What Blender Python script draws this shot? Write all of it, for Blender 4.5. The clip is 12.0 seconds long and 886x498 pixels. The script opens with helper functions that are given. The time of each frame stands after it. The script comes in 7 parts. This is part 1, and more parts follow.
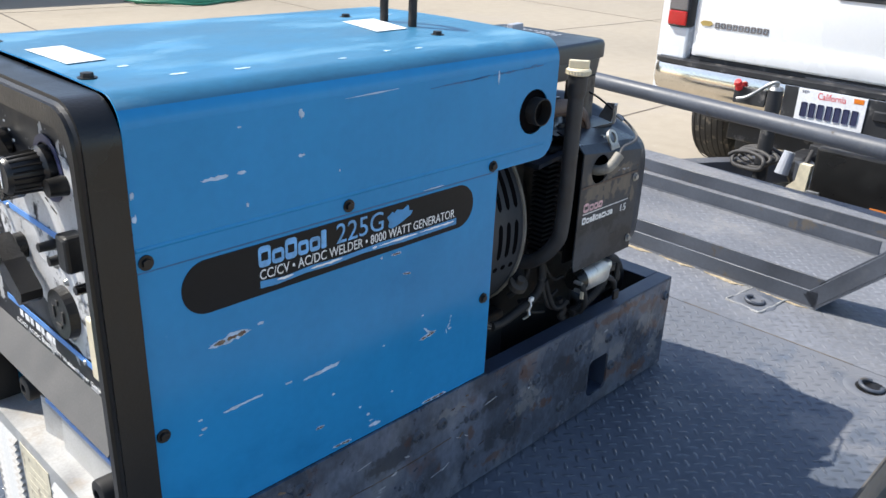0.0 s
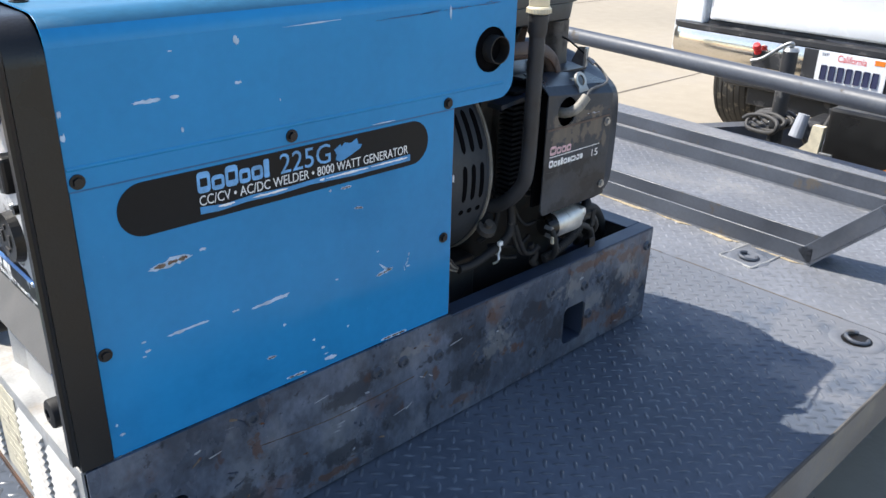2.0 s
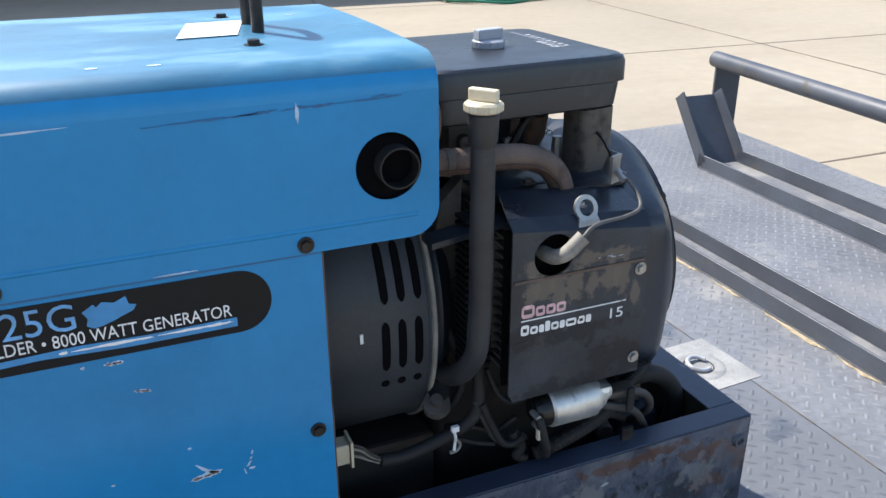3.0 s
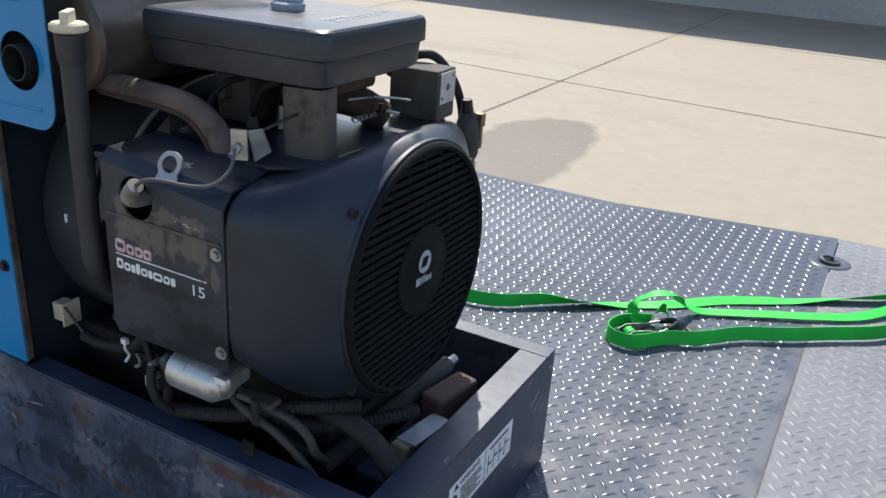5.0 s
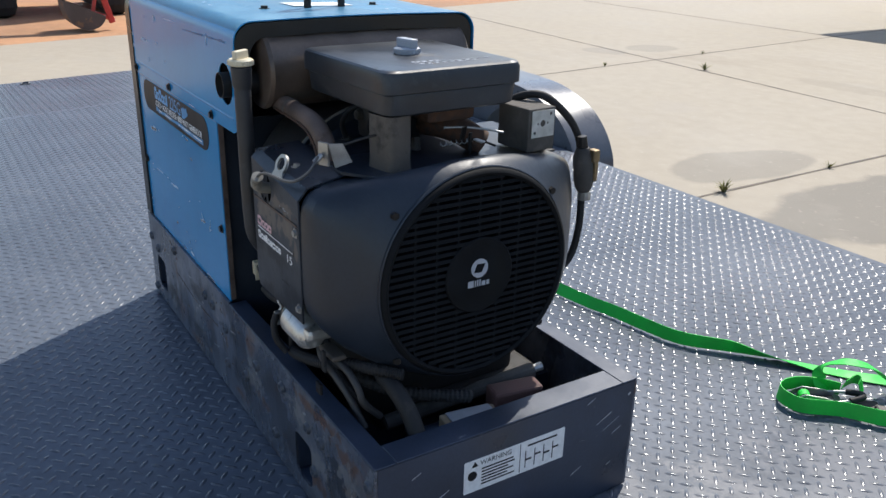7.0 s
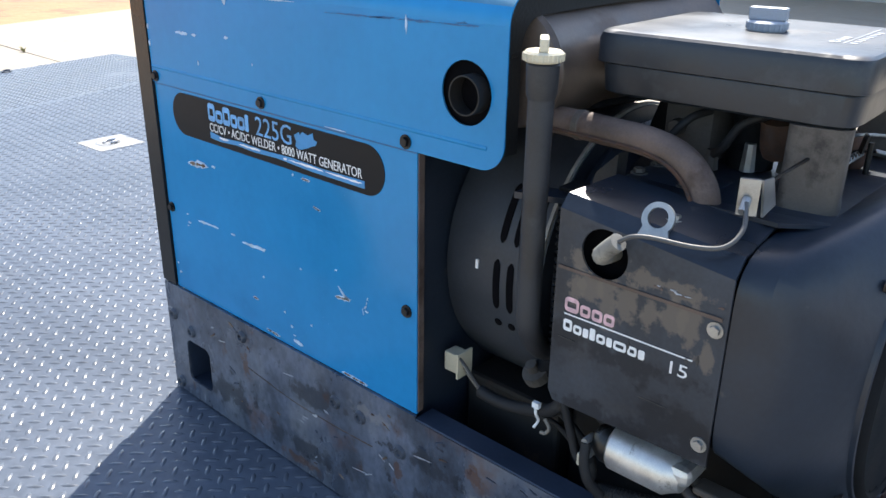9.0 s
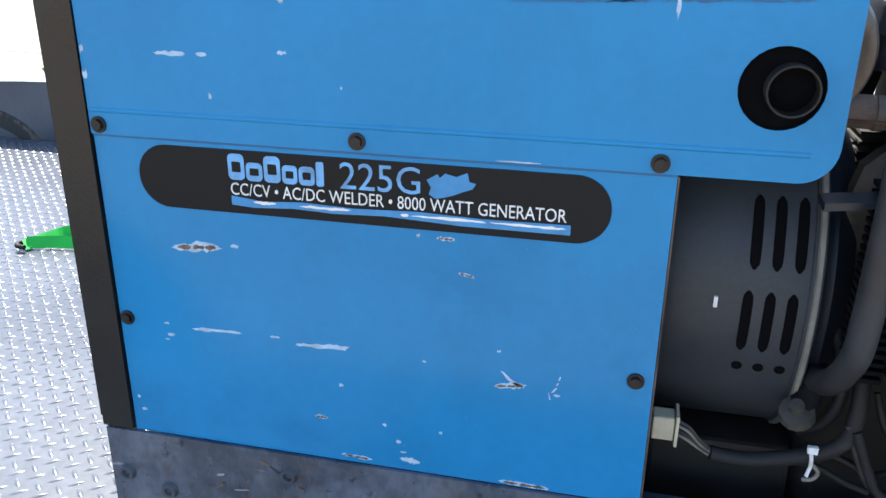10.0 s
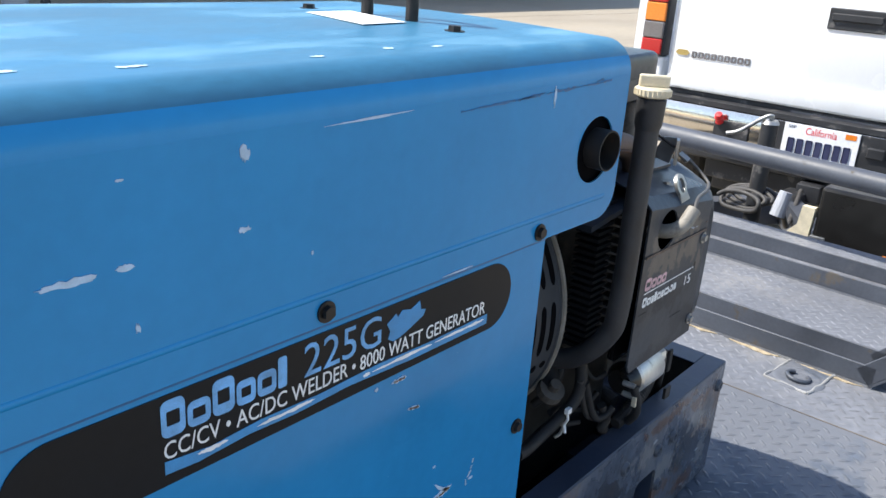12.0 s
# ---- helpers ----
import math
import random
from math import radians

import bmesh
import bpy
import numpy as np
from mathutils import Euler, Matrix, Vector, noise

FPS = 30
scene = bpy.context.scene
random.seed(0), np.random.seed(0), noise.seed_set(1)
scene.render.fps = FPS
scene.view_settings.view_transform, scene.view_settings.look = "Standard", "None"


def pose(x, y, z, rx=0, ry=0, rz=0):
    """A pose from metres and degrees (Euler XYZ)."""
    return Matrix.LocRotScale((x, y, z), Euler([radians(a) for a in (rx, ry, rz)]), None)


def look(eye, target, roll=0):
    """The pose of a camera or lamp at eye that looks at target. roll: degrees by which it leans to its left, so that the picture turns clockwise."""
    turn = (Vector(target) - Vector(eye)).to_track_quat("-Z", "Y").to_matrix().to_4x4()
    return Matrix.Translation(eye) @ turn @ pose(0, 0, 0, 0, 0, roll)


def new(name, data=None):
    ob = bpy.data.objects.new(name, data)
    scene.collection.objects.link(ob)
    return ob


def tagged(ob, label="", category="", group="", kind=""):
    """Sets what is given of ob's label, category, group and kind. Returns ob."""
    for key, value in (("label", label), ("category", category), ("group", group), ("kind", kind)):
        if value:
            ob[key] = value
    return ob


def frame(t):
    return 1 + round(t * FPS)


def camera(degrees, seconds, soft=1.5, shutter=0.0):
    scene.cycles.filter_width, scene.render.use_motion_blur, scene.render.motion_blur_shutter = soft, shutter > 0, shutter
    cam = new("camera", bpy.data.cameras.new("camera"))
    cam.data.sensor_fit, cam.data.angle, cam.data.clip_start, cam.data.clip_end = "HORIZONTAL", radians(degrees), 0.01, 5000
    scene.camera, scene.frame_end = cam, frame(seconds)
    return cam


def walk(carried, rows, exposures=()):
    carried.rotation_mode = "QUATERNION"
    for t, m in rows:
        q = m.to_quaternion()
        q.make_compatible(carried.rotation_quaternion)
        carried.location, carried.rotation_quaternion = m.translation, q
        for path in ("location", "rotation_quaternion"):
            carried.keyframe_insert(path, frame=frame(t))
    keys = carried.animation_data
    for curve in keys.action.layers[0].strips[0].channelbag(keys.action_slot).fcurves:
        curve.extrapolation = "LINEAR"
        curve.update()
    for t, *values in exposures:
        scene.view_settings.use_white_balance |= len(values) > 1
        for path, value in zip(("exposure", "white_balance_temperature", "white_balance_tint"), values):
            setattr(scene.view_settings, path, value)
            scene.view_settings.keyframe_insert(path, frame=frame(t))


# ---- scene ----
cam = camera(56.2, 12.0)
PATH = [
    (0, (-0.299, -0.727, 0.894), (1.045, 0.537, 0.123), 2.5),
    (0.5, (-0.33, -0.736, 0.861), (1.019, 0.506, 0.062), 2.7),
    (1, (-0.371, -0.782, 0.868), (0.96, 0.469, 0.055), 2.4),
    (1.5, (-0.364, -0.855, 0.859), (0.951, 0.405, 0.033), 1.3),
    (2, (-0.239, -0.834, 0.846), (1.029, 0.478, 0.027), 1.5),
    (2.5, (0.064, -0.72, 0.857), (1.121, 0.782, 0.067), 0.5),
    (3, (0.407, -0.709, 0.854), (1.127, 0.983, 0.066), -0.3),
    (3.5, (0.686, -0.687, 0.838), (1.083, 1.091, 0.012), 0.3),
    (3.7, (0.815, -0.648, 0.812), (1.051, 1.138, -0.057), 0.8),
    (5.3, (1.63, -0.556, 0.809), (0.548, 0.962, 0.084), 3.4),
    (5.5, (1.698, -0.513, 0.838), (0.484, 0.91, 0.13), 2.5),
    (6, (1.834, -0.434, 0.856), (0.406, 0.779, 0.155), 1.4),
    (6.5, (1.946, -0.385, 0.883), (0.401, 0.655, 0.153), 1.1),
    (6.7, (1.966, -0.384, 0.878), (0.4, 0.615, 0.138), 1.3),
    (8.3, (1.659, -0.716, 0.833), (0.156, 0.364, 0.076), 2.0),
    (8.5, (1.565, -0.703, 0.807), (0.095, 0.431, 0.062), 1.6),
    (9, (1.194, -0.627, 0.789), (-0.048, 0.744, 0.029), 0.9),
    (9.5, (0.848, -0.707, 0.766), (0.04, 0.956, 0.003), 1.7),
    (10, (0.543, -0.689, 0.737), (0.127, 1.123, 0.002), 0.6),
    (10.5, (0.272, -0.592, 0.769), (0.461, 1.272, 0.07), 0.5),
    (11, (0.057, -0.593, 0.771), (0.851, 1.097, 0.057), 1.0),
    (11.5, (-0.005, -0.492, 0.779), (1.142, 0.984, 0.066), 1.9),
    (12, (-0.052, -0.388, 0.798), (1.408, 0.789, 0.104), 4.0),
]
EXPOSURES = [(0.0, 0.9), (2.0, 1.05), (3.7, 0.95), (5.3, 0.58), (6.7, 0.48), (8.3, 1.16), (8.6, 1.14), (9.2, 1.54), (10.0, 1.62), (10.5, 1.25), (11.0, 0.95), (11.5, 1.05), (12.0, 1.0)]
walk(cam, [(t, look(eye, target, roll)) for t, eye, target, roll in PATH],
     exposures=EXPOSURES)

# ---- light ----
world = bpy.data.worlds.new("sky")
scene.world = world
world.use_nodes = True
wn = world.node_tree.nodes
sky = wn.new("ShaderNodeTexSky")
sky.sky_type = "NISHITA"
sky.sun_disc = False
SUN_WAY = Vector((-0.425, 0.71, 1.0)).normalized()
sky.sun_elevation = math.asin(SUN_WAY.z)
sky.sun_rotation = math.atan2(SUN_WAY.x, SUN_WAY.y)
wn["Background"].inputs["Strength"].default_value = 0.134
world.node_tree.links.new(sky.outputs["Color"], wn["Background"].inputs["Color"])
sun = new("sun", bpy.data.lights.new("sun", "SUN"))
sun.data.energy = 4.1
sun.data.angle = radians(0.5)
sun.data.color = (1.0, 0.95, 0.87)
sun.matrix_basis = look(SUN_WAY * 30, (0, 0, 0))


# ---- materials ----
def mat(name, base, rough=0.5, metal=0.0, vary=0.15, scale=6.0, bump=0.0, bscale=150.0, dirt=None, amount=0.0, dscale=9.0, fine=0.08, coat=0.0, stretch=(1, 1, 1), rvary=0.12, island=0.0, crough=0.12, soft=0.06, spec=0.5):
    """A painted or bare surface: cloudy tone, fine grain, patches of dirt or rust, uneven gloss and fine relief."""
    m = bpy.data.materials.new(name)
    m.use_nodes = True
    nt = m.node_tree
    n, link = nt.nodes, nt.links.new
    b = n["Principled BSDF"]
    co = n.new("ShaderNodeTexCoord")
    mp = n.new("ShaderNodeMapping")
    mp.inputs["Scale"].default_value = stretch
    link(co.outputs["Object"], mp.inputs["Vector"])

    def noise_tex(s, detail=4.0):
        t = n.new("ShaderNodeTexNoise")
        t.inputs["Scale"].default_value = s
        t.inputs["Detail"].default_value = detail
        link(mp.outputs["Vector"], t.inputs["Vector"])
        return t

    def mapped(src, lo, hi, a, z):
        r = n.new("ShaderNodeMapRange")
        r.inputs["From Min"].default_value = lo
        r.inputs["From Max"].default_value = hi
        r.inputs["To Min"].default_value = a
        r.inputs["To Max"].default_value = z
        link(src, r.inputs["Value"])
        return r.outputs["Result"]

    def times(a, c):
        k = n.new("ShaderNodeMath")
        k.operation = "MULTIPLY"
        link(a, k.inputs[0])
        link(c, k.inputs[1])
        return k.outputs[0]

    big, small = noise_tex(scale, 5.0), noise_tex(scale * 22, 3.0)
    tone = times(mapped(big.outputs["Fac"], 0.3, 0.7, 1 - vary, 1 + vary), mapped(small.outputs["Fac"], 0.3, 0.7, 1 - fine, 1 + fine))
    if island:
        geo = n.new("ShaderNodeObjectInfo")
        tone = times(tone, mapped(geo.outputs["Random"], 0, 1, 1 - island, 1 + island))
    mul = n.new("ShaderNodeVectorMath")
    mul.operation = "SCALE"
    mul.inputs[0].default_value = base
    link(tone, mul.inputs["Scale"])
    col = mul.outputs["Vector"]
    rough_out = mapped(big.outputs["Fac"], 0.3, 0.7, max(0.02, rough - rvary), min(1.0, rough + rvary))
    if dirt:
        d1 = noise_tex(dscale, 8.0)
        d1.inputs["Roughness"].default_value = 0.65
        mask = mapped(d1.outputs["Fac"], 0.62 - 0.25 * amount, 0.62 + soft - 0.25 * amount + 0.05 * amount, 0.0, 1.0)
        mx = n.new("ShaderNodeMix")
        mx.data_type = "RGBA"
        link(mask, mx.inputs["Factor"])
        link(col, mx.inputs["A"])
        mx.inputs["B"].default_value = (*dirt, 1)
        col = mx.outputs["Result"]
        mr = n.new("ShaderNodeMix")
        link(mask, mr.inputs["Factor"])
        link(rough_out, mr.inputs["A"])
        mr.inputs["B"].default_value = 0.85
        rough_out = mr.outputs["Result"]
    link(col, b.inputs["Base Color"])
    link(rough_out, b.inputs["Roughness"])
    b.inputs["Metallic"].default_value = metal
    b.inputs["Coat Weight"].default_value = coat
    b.inputs["Specular IOR Level"].default_value = spec
    b.inputs["Coat Roughness"].default_value = crough
    if bump:
        bt = noise_tex(bscale, 3.0)
        bp = n.new("ShaderNodeBump")
        bp.inputs["Strength"].default_value = 0.5
        bp.inputs["Distance"].default_value = bump
        link(bt.outputs["Fac"], bp.inputs["Height"])
        link(bp.outputs["Normal"], b.inputs["Normal"])
    return m


BLUE = mat("blue_paint", (0.022, 0.225, 0.484), 0.15, vary=0.10, scale=3.5, bump=0.0004, bscale=14, fine=0.03, rvary=0.06, spec=0.24)
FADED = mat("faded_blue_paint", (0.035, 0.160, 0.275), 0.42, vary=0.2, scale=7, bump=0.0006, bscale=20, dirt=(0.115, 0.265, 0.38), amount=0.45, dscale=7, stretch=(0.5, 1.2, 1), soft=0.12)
# darker blue, for the painted shade in the hood seam and for scuffs
CREVICE = mat("seam_shade_and_scuff_blue", (0.012, 0.115, 0.28), 0.5)
BLACK = mat("black_moulded_plastic", (0.011, 0.0105, 0.010), 0.34, vary=0.25, scale=10, bump=0.0006, bscale=300, spec=0.42)
DECAL = mat("black_decal", (0.008, 0.009, 0.011), 0.45, vary=0.2, spec=0.2)
WHITE = mat("white_print", (0.78, 0.78, 0.77), 0.55, vary=0.06)
PRIMER = mat("chipped_primer", (0.42, 0.55, 0.68), 0.7, vary=0.25, scale=60)
BARE = mat("bare_rusty_chip", (0.15, 0.11, 0.075), 0.8, vary=0.5, scale=90, dirt=(0.12, 0.035, 0.012), amount=0.5, dscale=120)
LETTERBLUE = mat("worn_letter_blue", (0.15, 0.38, 0.68), 0.45, vary=0.3, scale=60, fine=0.2)
TORNBLUE = mat("torn_decal_blue", (0.045, 0.25, 0.52), 0.4, vary=0.15, scale=50)
SKID = mat("worn_skid_paint", (0.098, 0.113, 0.146), 0.28, vary=0.45, scale=6, bump=0.006, bscale=16, dirt=(0.165, 0.175, 0.195), amount=0.45, dscale=9, fine=0.2, metal=0.15, soft=0.22, stretch=(1, 1, 0.6))
GUARD = mat("dull_black_guard", (0.009, 0.010, 0.0115), 0.7, vary=0.35, scale=20, spec=0.10)
DECKFRONT = mat("dusty_deck_paint", (0.142, 0.150, 0.168), 0.55, vary=0.2, scale=2.2, bump=0.0008, bscale=70, dirt=(0.26, 0.257, 0.25), amount=0.25, dscale=5.0, fine=0.16, soft=0.15)
SKIDTOP = mat("skid_paint", (0.030, 0.041, 0.066), 0.38, vary=0.3, scale=9, bump=0.0008, bscale=60)
RUST = mat("rust", (0.080, 0.040, 0.024), 0.85, vary=0.5, scale=40, bump=0.002, bscale=160, dirt=(0.05, 0.035, 0.03), amount=0.5, dscale=70, soft=0.12)
ENGINE = mat("engine_black_enamel", (0.017, 0.024, 0.036), 0.38, vary=0.35, scale=8, bump=0.0006, bscale=90, spec=0.42)
DIRTY = mat("dusty_engine_casting", (0.072, 0.066, 0.060), 0.75, vary=0.5, scale=16, bump=0.003, bscale=70, dirt=(0.13, 0.112, 0.09), amount=0.2, dscale=18, soft=0.16, spec=0.3)
# paler copy of the engine paint, lifting the barrel's shaded side
BARREL = mat("shade_lifted_barrel_paint", (0.034, 0.039, 0.047), 0.5, vary=0.3, scale=9, bump=0.0006, bscale=90, dirt=(0.085, 0.082, 0.078), amount=0.2, dscale=12, soft=0.2, spec=0.4)
AIRBOX = mat("black_air_cleaner_paint", (0.017, 0.022, 0.030), 0.36, vary=0.3, scale=9, bump=0.0005, bscale=80, dirt=(0.075, 0.076, 0.078), amount=0.12, dscale=14, soft=0.15, spec=0.5)
BODYBLACK = mat("dusty_black_tube", (0.030, 0.031, 0.034), 0.5, vary=0.3, scale=25, dirt=(0.075, 0.073, 0.07), amount=0.15, dscale=22, soft=0.2, spec=0.4)
SHROUD_SIDE = mat("scuffed_engine_panel", (0.038, 0.044, 0.054), 0.40, vary=0.35, scale=10, bump=0.0006, bscale=90, spec=0.28)
# near-black without gloss: paints the shade inside openings and recesses
DARK = mat("recess_shade_black", (0.006, 0.006, 0.007), 0.95, spec=0.0)
EXHAUST = mat("rusty_exhaust", (0.115, 0.083, 0.068), 0.65, metal=0.2, vary=0.4, scale=20, bump=0.001, bscale=200, dirt=(0.06, 0.036, 0.026), amount=0.3, dscale=14, soft=0.12)
MUFFLER = mat("muffler_steel", (0.145, 0.110, 0.088), 0.45, metal=0.3, vary=0.4, scale=14, dirt=(0.11, 0.07, 0.05), amount=0.12, dscale=9, soft=0.25)
DUCT = mat("grey_tan_duct", (0.085, 0.072, 0.060), 0.65, vary=0.25, scale=30, dirt=(0.025, 0.02, 0.017), amount=0.4, dscale=30, soft=0.15)
CREAM = mat("cream_plastic", (0.62, 0.55, 0.40), 0.5, vary=0.12, scale=40)
GREYPL = mat("light_grey_plastic", (0.36, 0.38, 0.42), 0.45, vary=0.08, scale=40)
SILVERFACE = mat("pale_metal_face", (0.46, 0.46, 0.44), 0.5, metal=0.2, vary=0.2, scale=60)
ZINC = mat("zinc_plated_steel", (0.36, 0.36, 0.35), 0.42, metal=0.75, vary=0.25, scale=40)
STARTER = mat("starter_aluminium", (0.62, 0.61, 0.58), 0.4, metal=0.7, vary=0.2, scale=40, dirt=(0.2, 0.18, 0.15), amount=0.2, dscale=30)
BRASS = mat("grimy_brass", (0.22, 0.155, 0.08), 0.5, metal=0.5, vary=0.4, scale=60)
BOLT = mat("blackened_bolt", (0.035, 0.033, 0.032), 0.45, metal=0.7, vary=0.4, scale=80)
RUBBER = mat("black_rubber", (0.018, 0.018, 0.019), 0.65, vary=0.3, scale=30, dirt=(0.04, 0.038, 0.036), amount=0.12, dscale=40, spec=0.3)
BOOT = mat("pale_grey_rubber", (0.25, 0.235, 0.205), 0.6, vary=0.25, scale=40, dirt=(0.07, 0.065, 0.055), amount=0.25, dscale=60, soft=0.2)
LUG = mat("worn_lug_tops", (0.092, 0.104, 0.124), 0.22, vary=0.25, scale=3, fine=0.2, spec=0.32, rvary=0.06)
LUGDUSTY = mat("dusty_lug_tops", (0.178, 0.184, 0.20), 0.5, vary=0.25, scale=3, fine=0.2, spec=0.35)
CABLEGREY = mat("grey_cable", (0.042, 0.040, 0.039), 0.6, vary=0.2, scale=40)
PINK = mat("faded_pink_print", (0.62, 0.40, 0.42), 0.6, vary=0.25, scale=120)
SILVER = mat("worn_silver_panel", (0.58, 0.58, 0.58), 0.4, metal=0.2, vary=0.2, scale=18, dirt=(0.02, 0.02, 0.022), amount=0.16, dscale=20)
PANELBLACK = mat("control_panel_black", (0.014, 0.015, 0.018), 0.45, vary=0.3, scale=20, spec=0.35)
STRIPE = mat("panel_blue_stripe", (0.10, 0.26, 0.60), 0.45, vary=0.15)
ALU = mat("weathered_aluminium", (0.40, 0.40, 0.395), 0.5, metal=0.3, vary=0.25, scale=14, bump=0.0006, bscale=80, dirt=(0.23, 0.195, 0.15), amount=0.3, dscale=14, soft=0.2)
YELLOWED = mat("yellowed_label", (0.55, 0.50, 0.38), 0.7, vary=0.15, scale=40, dirt=(0.3, 0.26, 0.2), amount=0.2, dscale=50)
SHELF = mat("grey_painted_shelf", (0.085, 0.082, 0.079), 0.5, vary=0.2, scale=20)
WOOD = mat("raw_wood", (0.30, 0.22, 0.14), 0.7, vary=0.2, scale=30, stretch=(1, 1, 0.2))
DUSTY = mat("dry_dust_on_steel", (0.10, 0.092, 0.080), 0.8, vary=0.3, scale=12, dirt=(0.08, 0.08, 0.085), amount=0.25, dscale=16, soft=0.2)
BRICKRED = mat("dull_red_block", (0.10, 0.05, 0.042), 0.8, vary=0.2, scale=40)
DECK = mat("deck_grey_paint", (0.088, 0.102, 0.126), 0.32, vary=0.22, scale=2.2, bump=0.0005, bscale=70, fine=0.15, spec=0.14, rvary=0.06)
GRIT = mat("tan_grit", (0.34, 0.28, 0.19), 0.9, vary=0.3, scale=60, bump=0.001, bscale=300)
RAIL = mat("rail_grey_paint", (0.060, 0.068, 0.085), 0.48, vary=0.25, scale=6, bump=0.0005, bscale=90, dirt=(0.085, 0.075, 0.065), amount=0.05, dscale=14)
SIDERAIL = mat("deck_side_dust", (0.115, 0.118, 0.125), 0.5, vary=0.3, scale=5, dirt=(0.24, 0.225, 0.19), amount=0.3, dscale=8, soft=0.2)
FENDER = mat("fender_paint", (0.078, 0.086, 0.104), 0.32, vary=0.2, scale=4, bump=0.0004, bscale=60, coat=0.2)
SPECKLE = mat("scuffed_plate", (0.42, 0.43, 0.45), 0.4, metal=0.3, vary=0.2, scale=30)
SOOT = mat("soot_and_inner_black", (0.010, 0.009, 0.0085), 0.7, vary=0.4, scale=30, dirt=(0.05, 0.03, 0.02), amount=0.2, dscale=30, soft=0.15)
BARESQ = mat("dusty_bare_square", (0.27, 0.27, 0.265), 0.55, vary=0.2, scale=14, fine=0.15, dirt=(0.17, 0.175, 0.185), amount=0.45, dscale=24, soft=0.2)
STRAP = mat("green_webbing", (0.010, 0.54, 0.048), 0.6, vary=0.12, scale=20, bump=0.0006, bscale=500)
CONCRETE = mat("yard_concrete", (0.318, 0.276, 0.214), 0.85, vary=0.1, scale=0.35, bump=0.003, bscale=60, dirt=(0.31, 0.275, 0.23), amount=0.2, dscale=0.7, soft=0.2, fine=0.05)
JOINT = mat("dirty_joint", (0.12, 0.10, 0.08), 0.9, vary=0.4, scale=4)
# damp patches sunk into the slab, soft-edged and uneven
nt = CONCRETE.node_tree
geo = nt.nodes.new("ShaderNodeTexCoord")
ragged = nt.nodes.new("ShaderNodeTexNoise")
ragged.inputs["Scale"].default_value = 1.6
ragged.inputs["Detail"].default_value = 6.0
nt.links.new(geo.outputs["Object"], ragged.inputs["Vector"])
into = nt.nodes["Principled BSDF"].inputs["Base Color"]
for cx, cy, rx, ry, wet in ((-0.42, 3.95, 0.42, 0.95, 0.85), (-1.27, 3.95, 0.30, 0.60, 0.55), (-2.5, 7.0, 0.8, 0.2, 0.22), (-5.36, 6.47, 0.35, 0.25, 0.45), (-5.28, 7.15, 0.3, 0.4, 0.4)):
    shift = nt.nodes.new("ShaderNodeMapping")
    shift.vector_type = "TEXTURE"
    shift.inputs["Location"].default_value = (cx, cy, -0.53)
    shift.inputs["Scale"].default_value = (rx, ry, 1)
    nt.links.new(geo.outputs["Object"], shift.inputs["Vector"])
    far = nt.nodes.new("ShaderNodeVectorMath")
    far.operation = "LENGTH"
    nt.links.new(shift.outputs["Vector"], far.inputs[0])
    add = nt.nodes.new("ShaderNodeMath")
    add.operation = "MULTIPLY_ADD"
    nt.links.new(ragged.outputs["Fac"], add.inputs[0])
    add.inputs[1].default_value = 1.1
    nt.links.new(far.outputs["Value"], add.inputs[2])
    edge = nt.nodes.new("ShaderNodeMapRange")
    edge.inputs["From Min"].default_value = 1.42
    edge.inputs["From Max"].default_value = 1.56
    edge.inputs["To Min"].default_value = wet
    edge.inputs["To Max"].default_value = 0.0
    nt.links.new(add.outputs[0], edge.inputs["Value"])
    damp = nt.nodes.new("ShaderNodeMix")
    damp.data_type = "RGBA"
    nt.links.new(edge.outputs["Result"], damp.inputs["Factor"])
    nt.links.new(into.links[0].from_socket, damp.inputs["A"])
    damp.inputs["B"].default_value = (0.165, 0.148, 0.122, 1)
    nt.links.new(damp.outputs["Result"], into)
DIRT = mat("orange_dirt", (0.36, 0.19, 0.095), 0.95, vary=0.2, scale=0.7, bump=0.03, bscale=4, dirt=(0.24, 0.13, 0.07), amount=0.2, dscale=1.5)
TRUCKWHITE = mat("white_truck_paint", (0.74, 0.75, 0.76), 0.25, vary=0.03, scale=3, fine=0.01, coat=0.6)
CHROME = mat("dusty_chrome", (0.68, 0.64, 0.57), 0.16, metal=1.0, vary=0.08, scale=5, rvary=0.05)
TRIM = mat("black_truck_trim", (0.022, 0.023, 0.026), 0.5, vary=0.25, scale=12, dirt=(0.12, 0.115, 0.11), amount=0.2, dscale=12)
REDLENS = mat("red_lens", (0.45, 0.015, 0.015), 0.2, vary=0.1, coat=0.5)
AMBER = mat("amber_lens", (0.75, 0.22, 0.03), 0.2, vary=0.1, coat=0.5)
SMOKED = mat("smoked_lens", (0.16, 0.15, 0.15), 0.2, vary=0.2, coat=0.5)
REDPL = mat("red_plastic", (0.62, 0.02, 0.025), 0.45, vary=0.1)
PLATE = mat("plate_white", (0.72, 0.73, 0.75), 0.45, vary=0.05)
PLATEBLUE = mat("plate_dark_blue", (0.03, 0.035, 0.085), 0.45)
GOLD = mat("badge_gold", (0.55, 0.42, 0.16), 0.35, metal=0.6)
TYRE = mat("tyre_rubber", (0.030, 0.029, 0.028), 0.8, vary=0.25, scale=14, dirt=(0.12, 0.105, 0.085), amount=0.22, dscale=16)
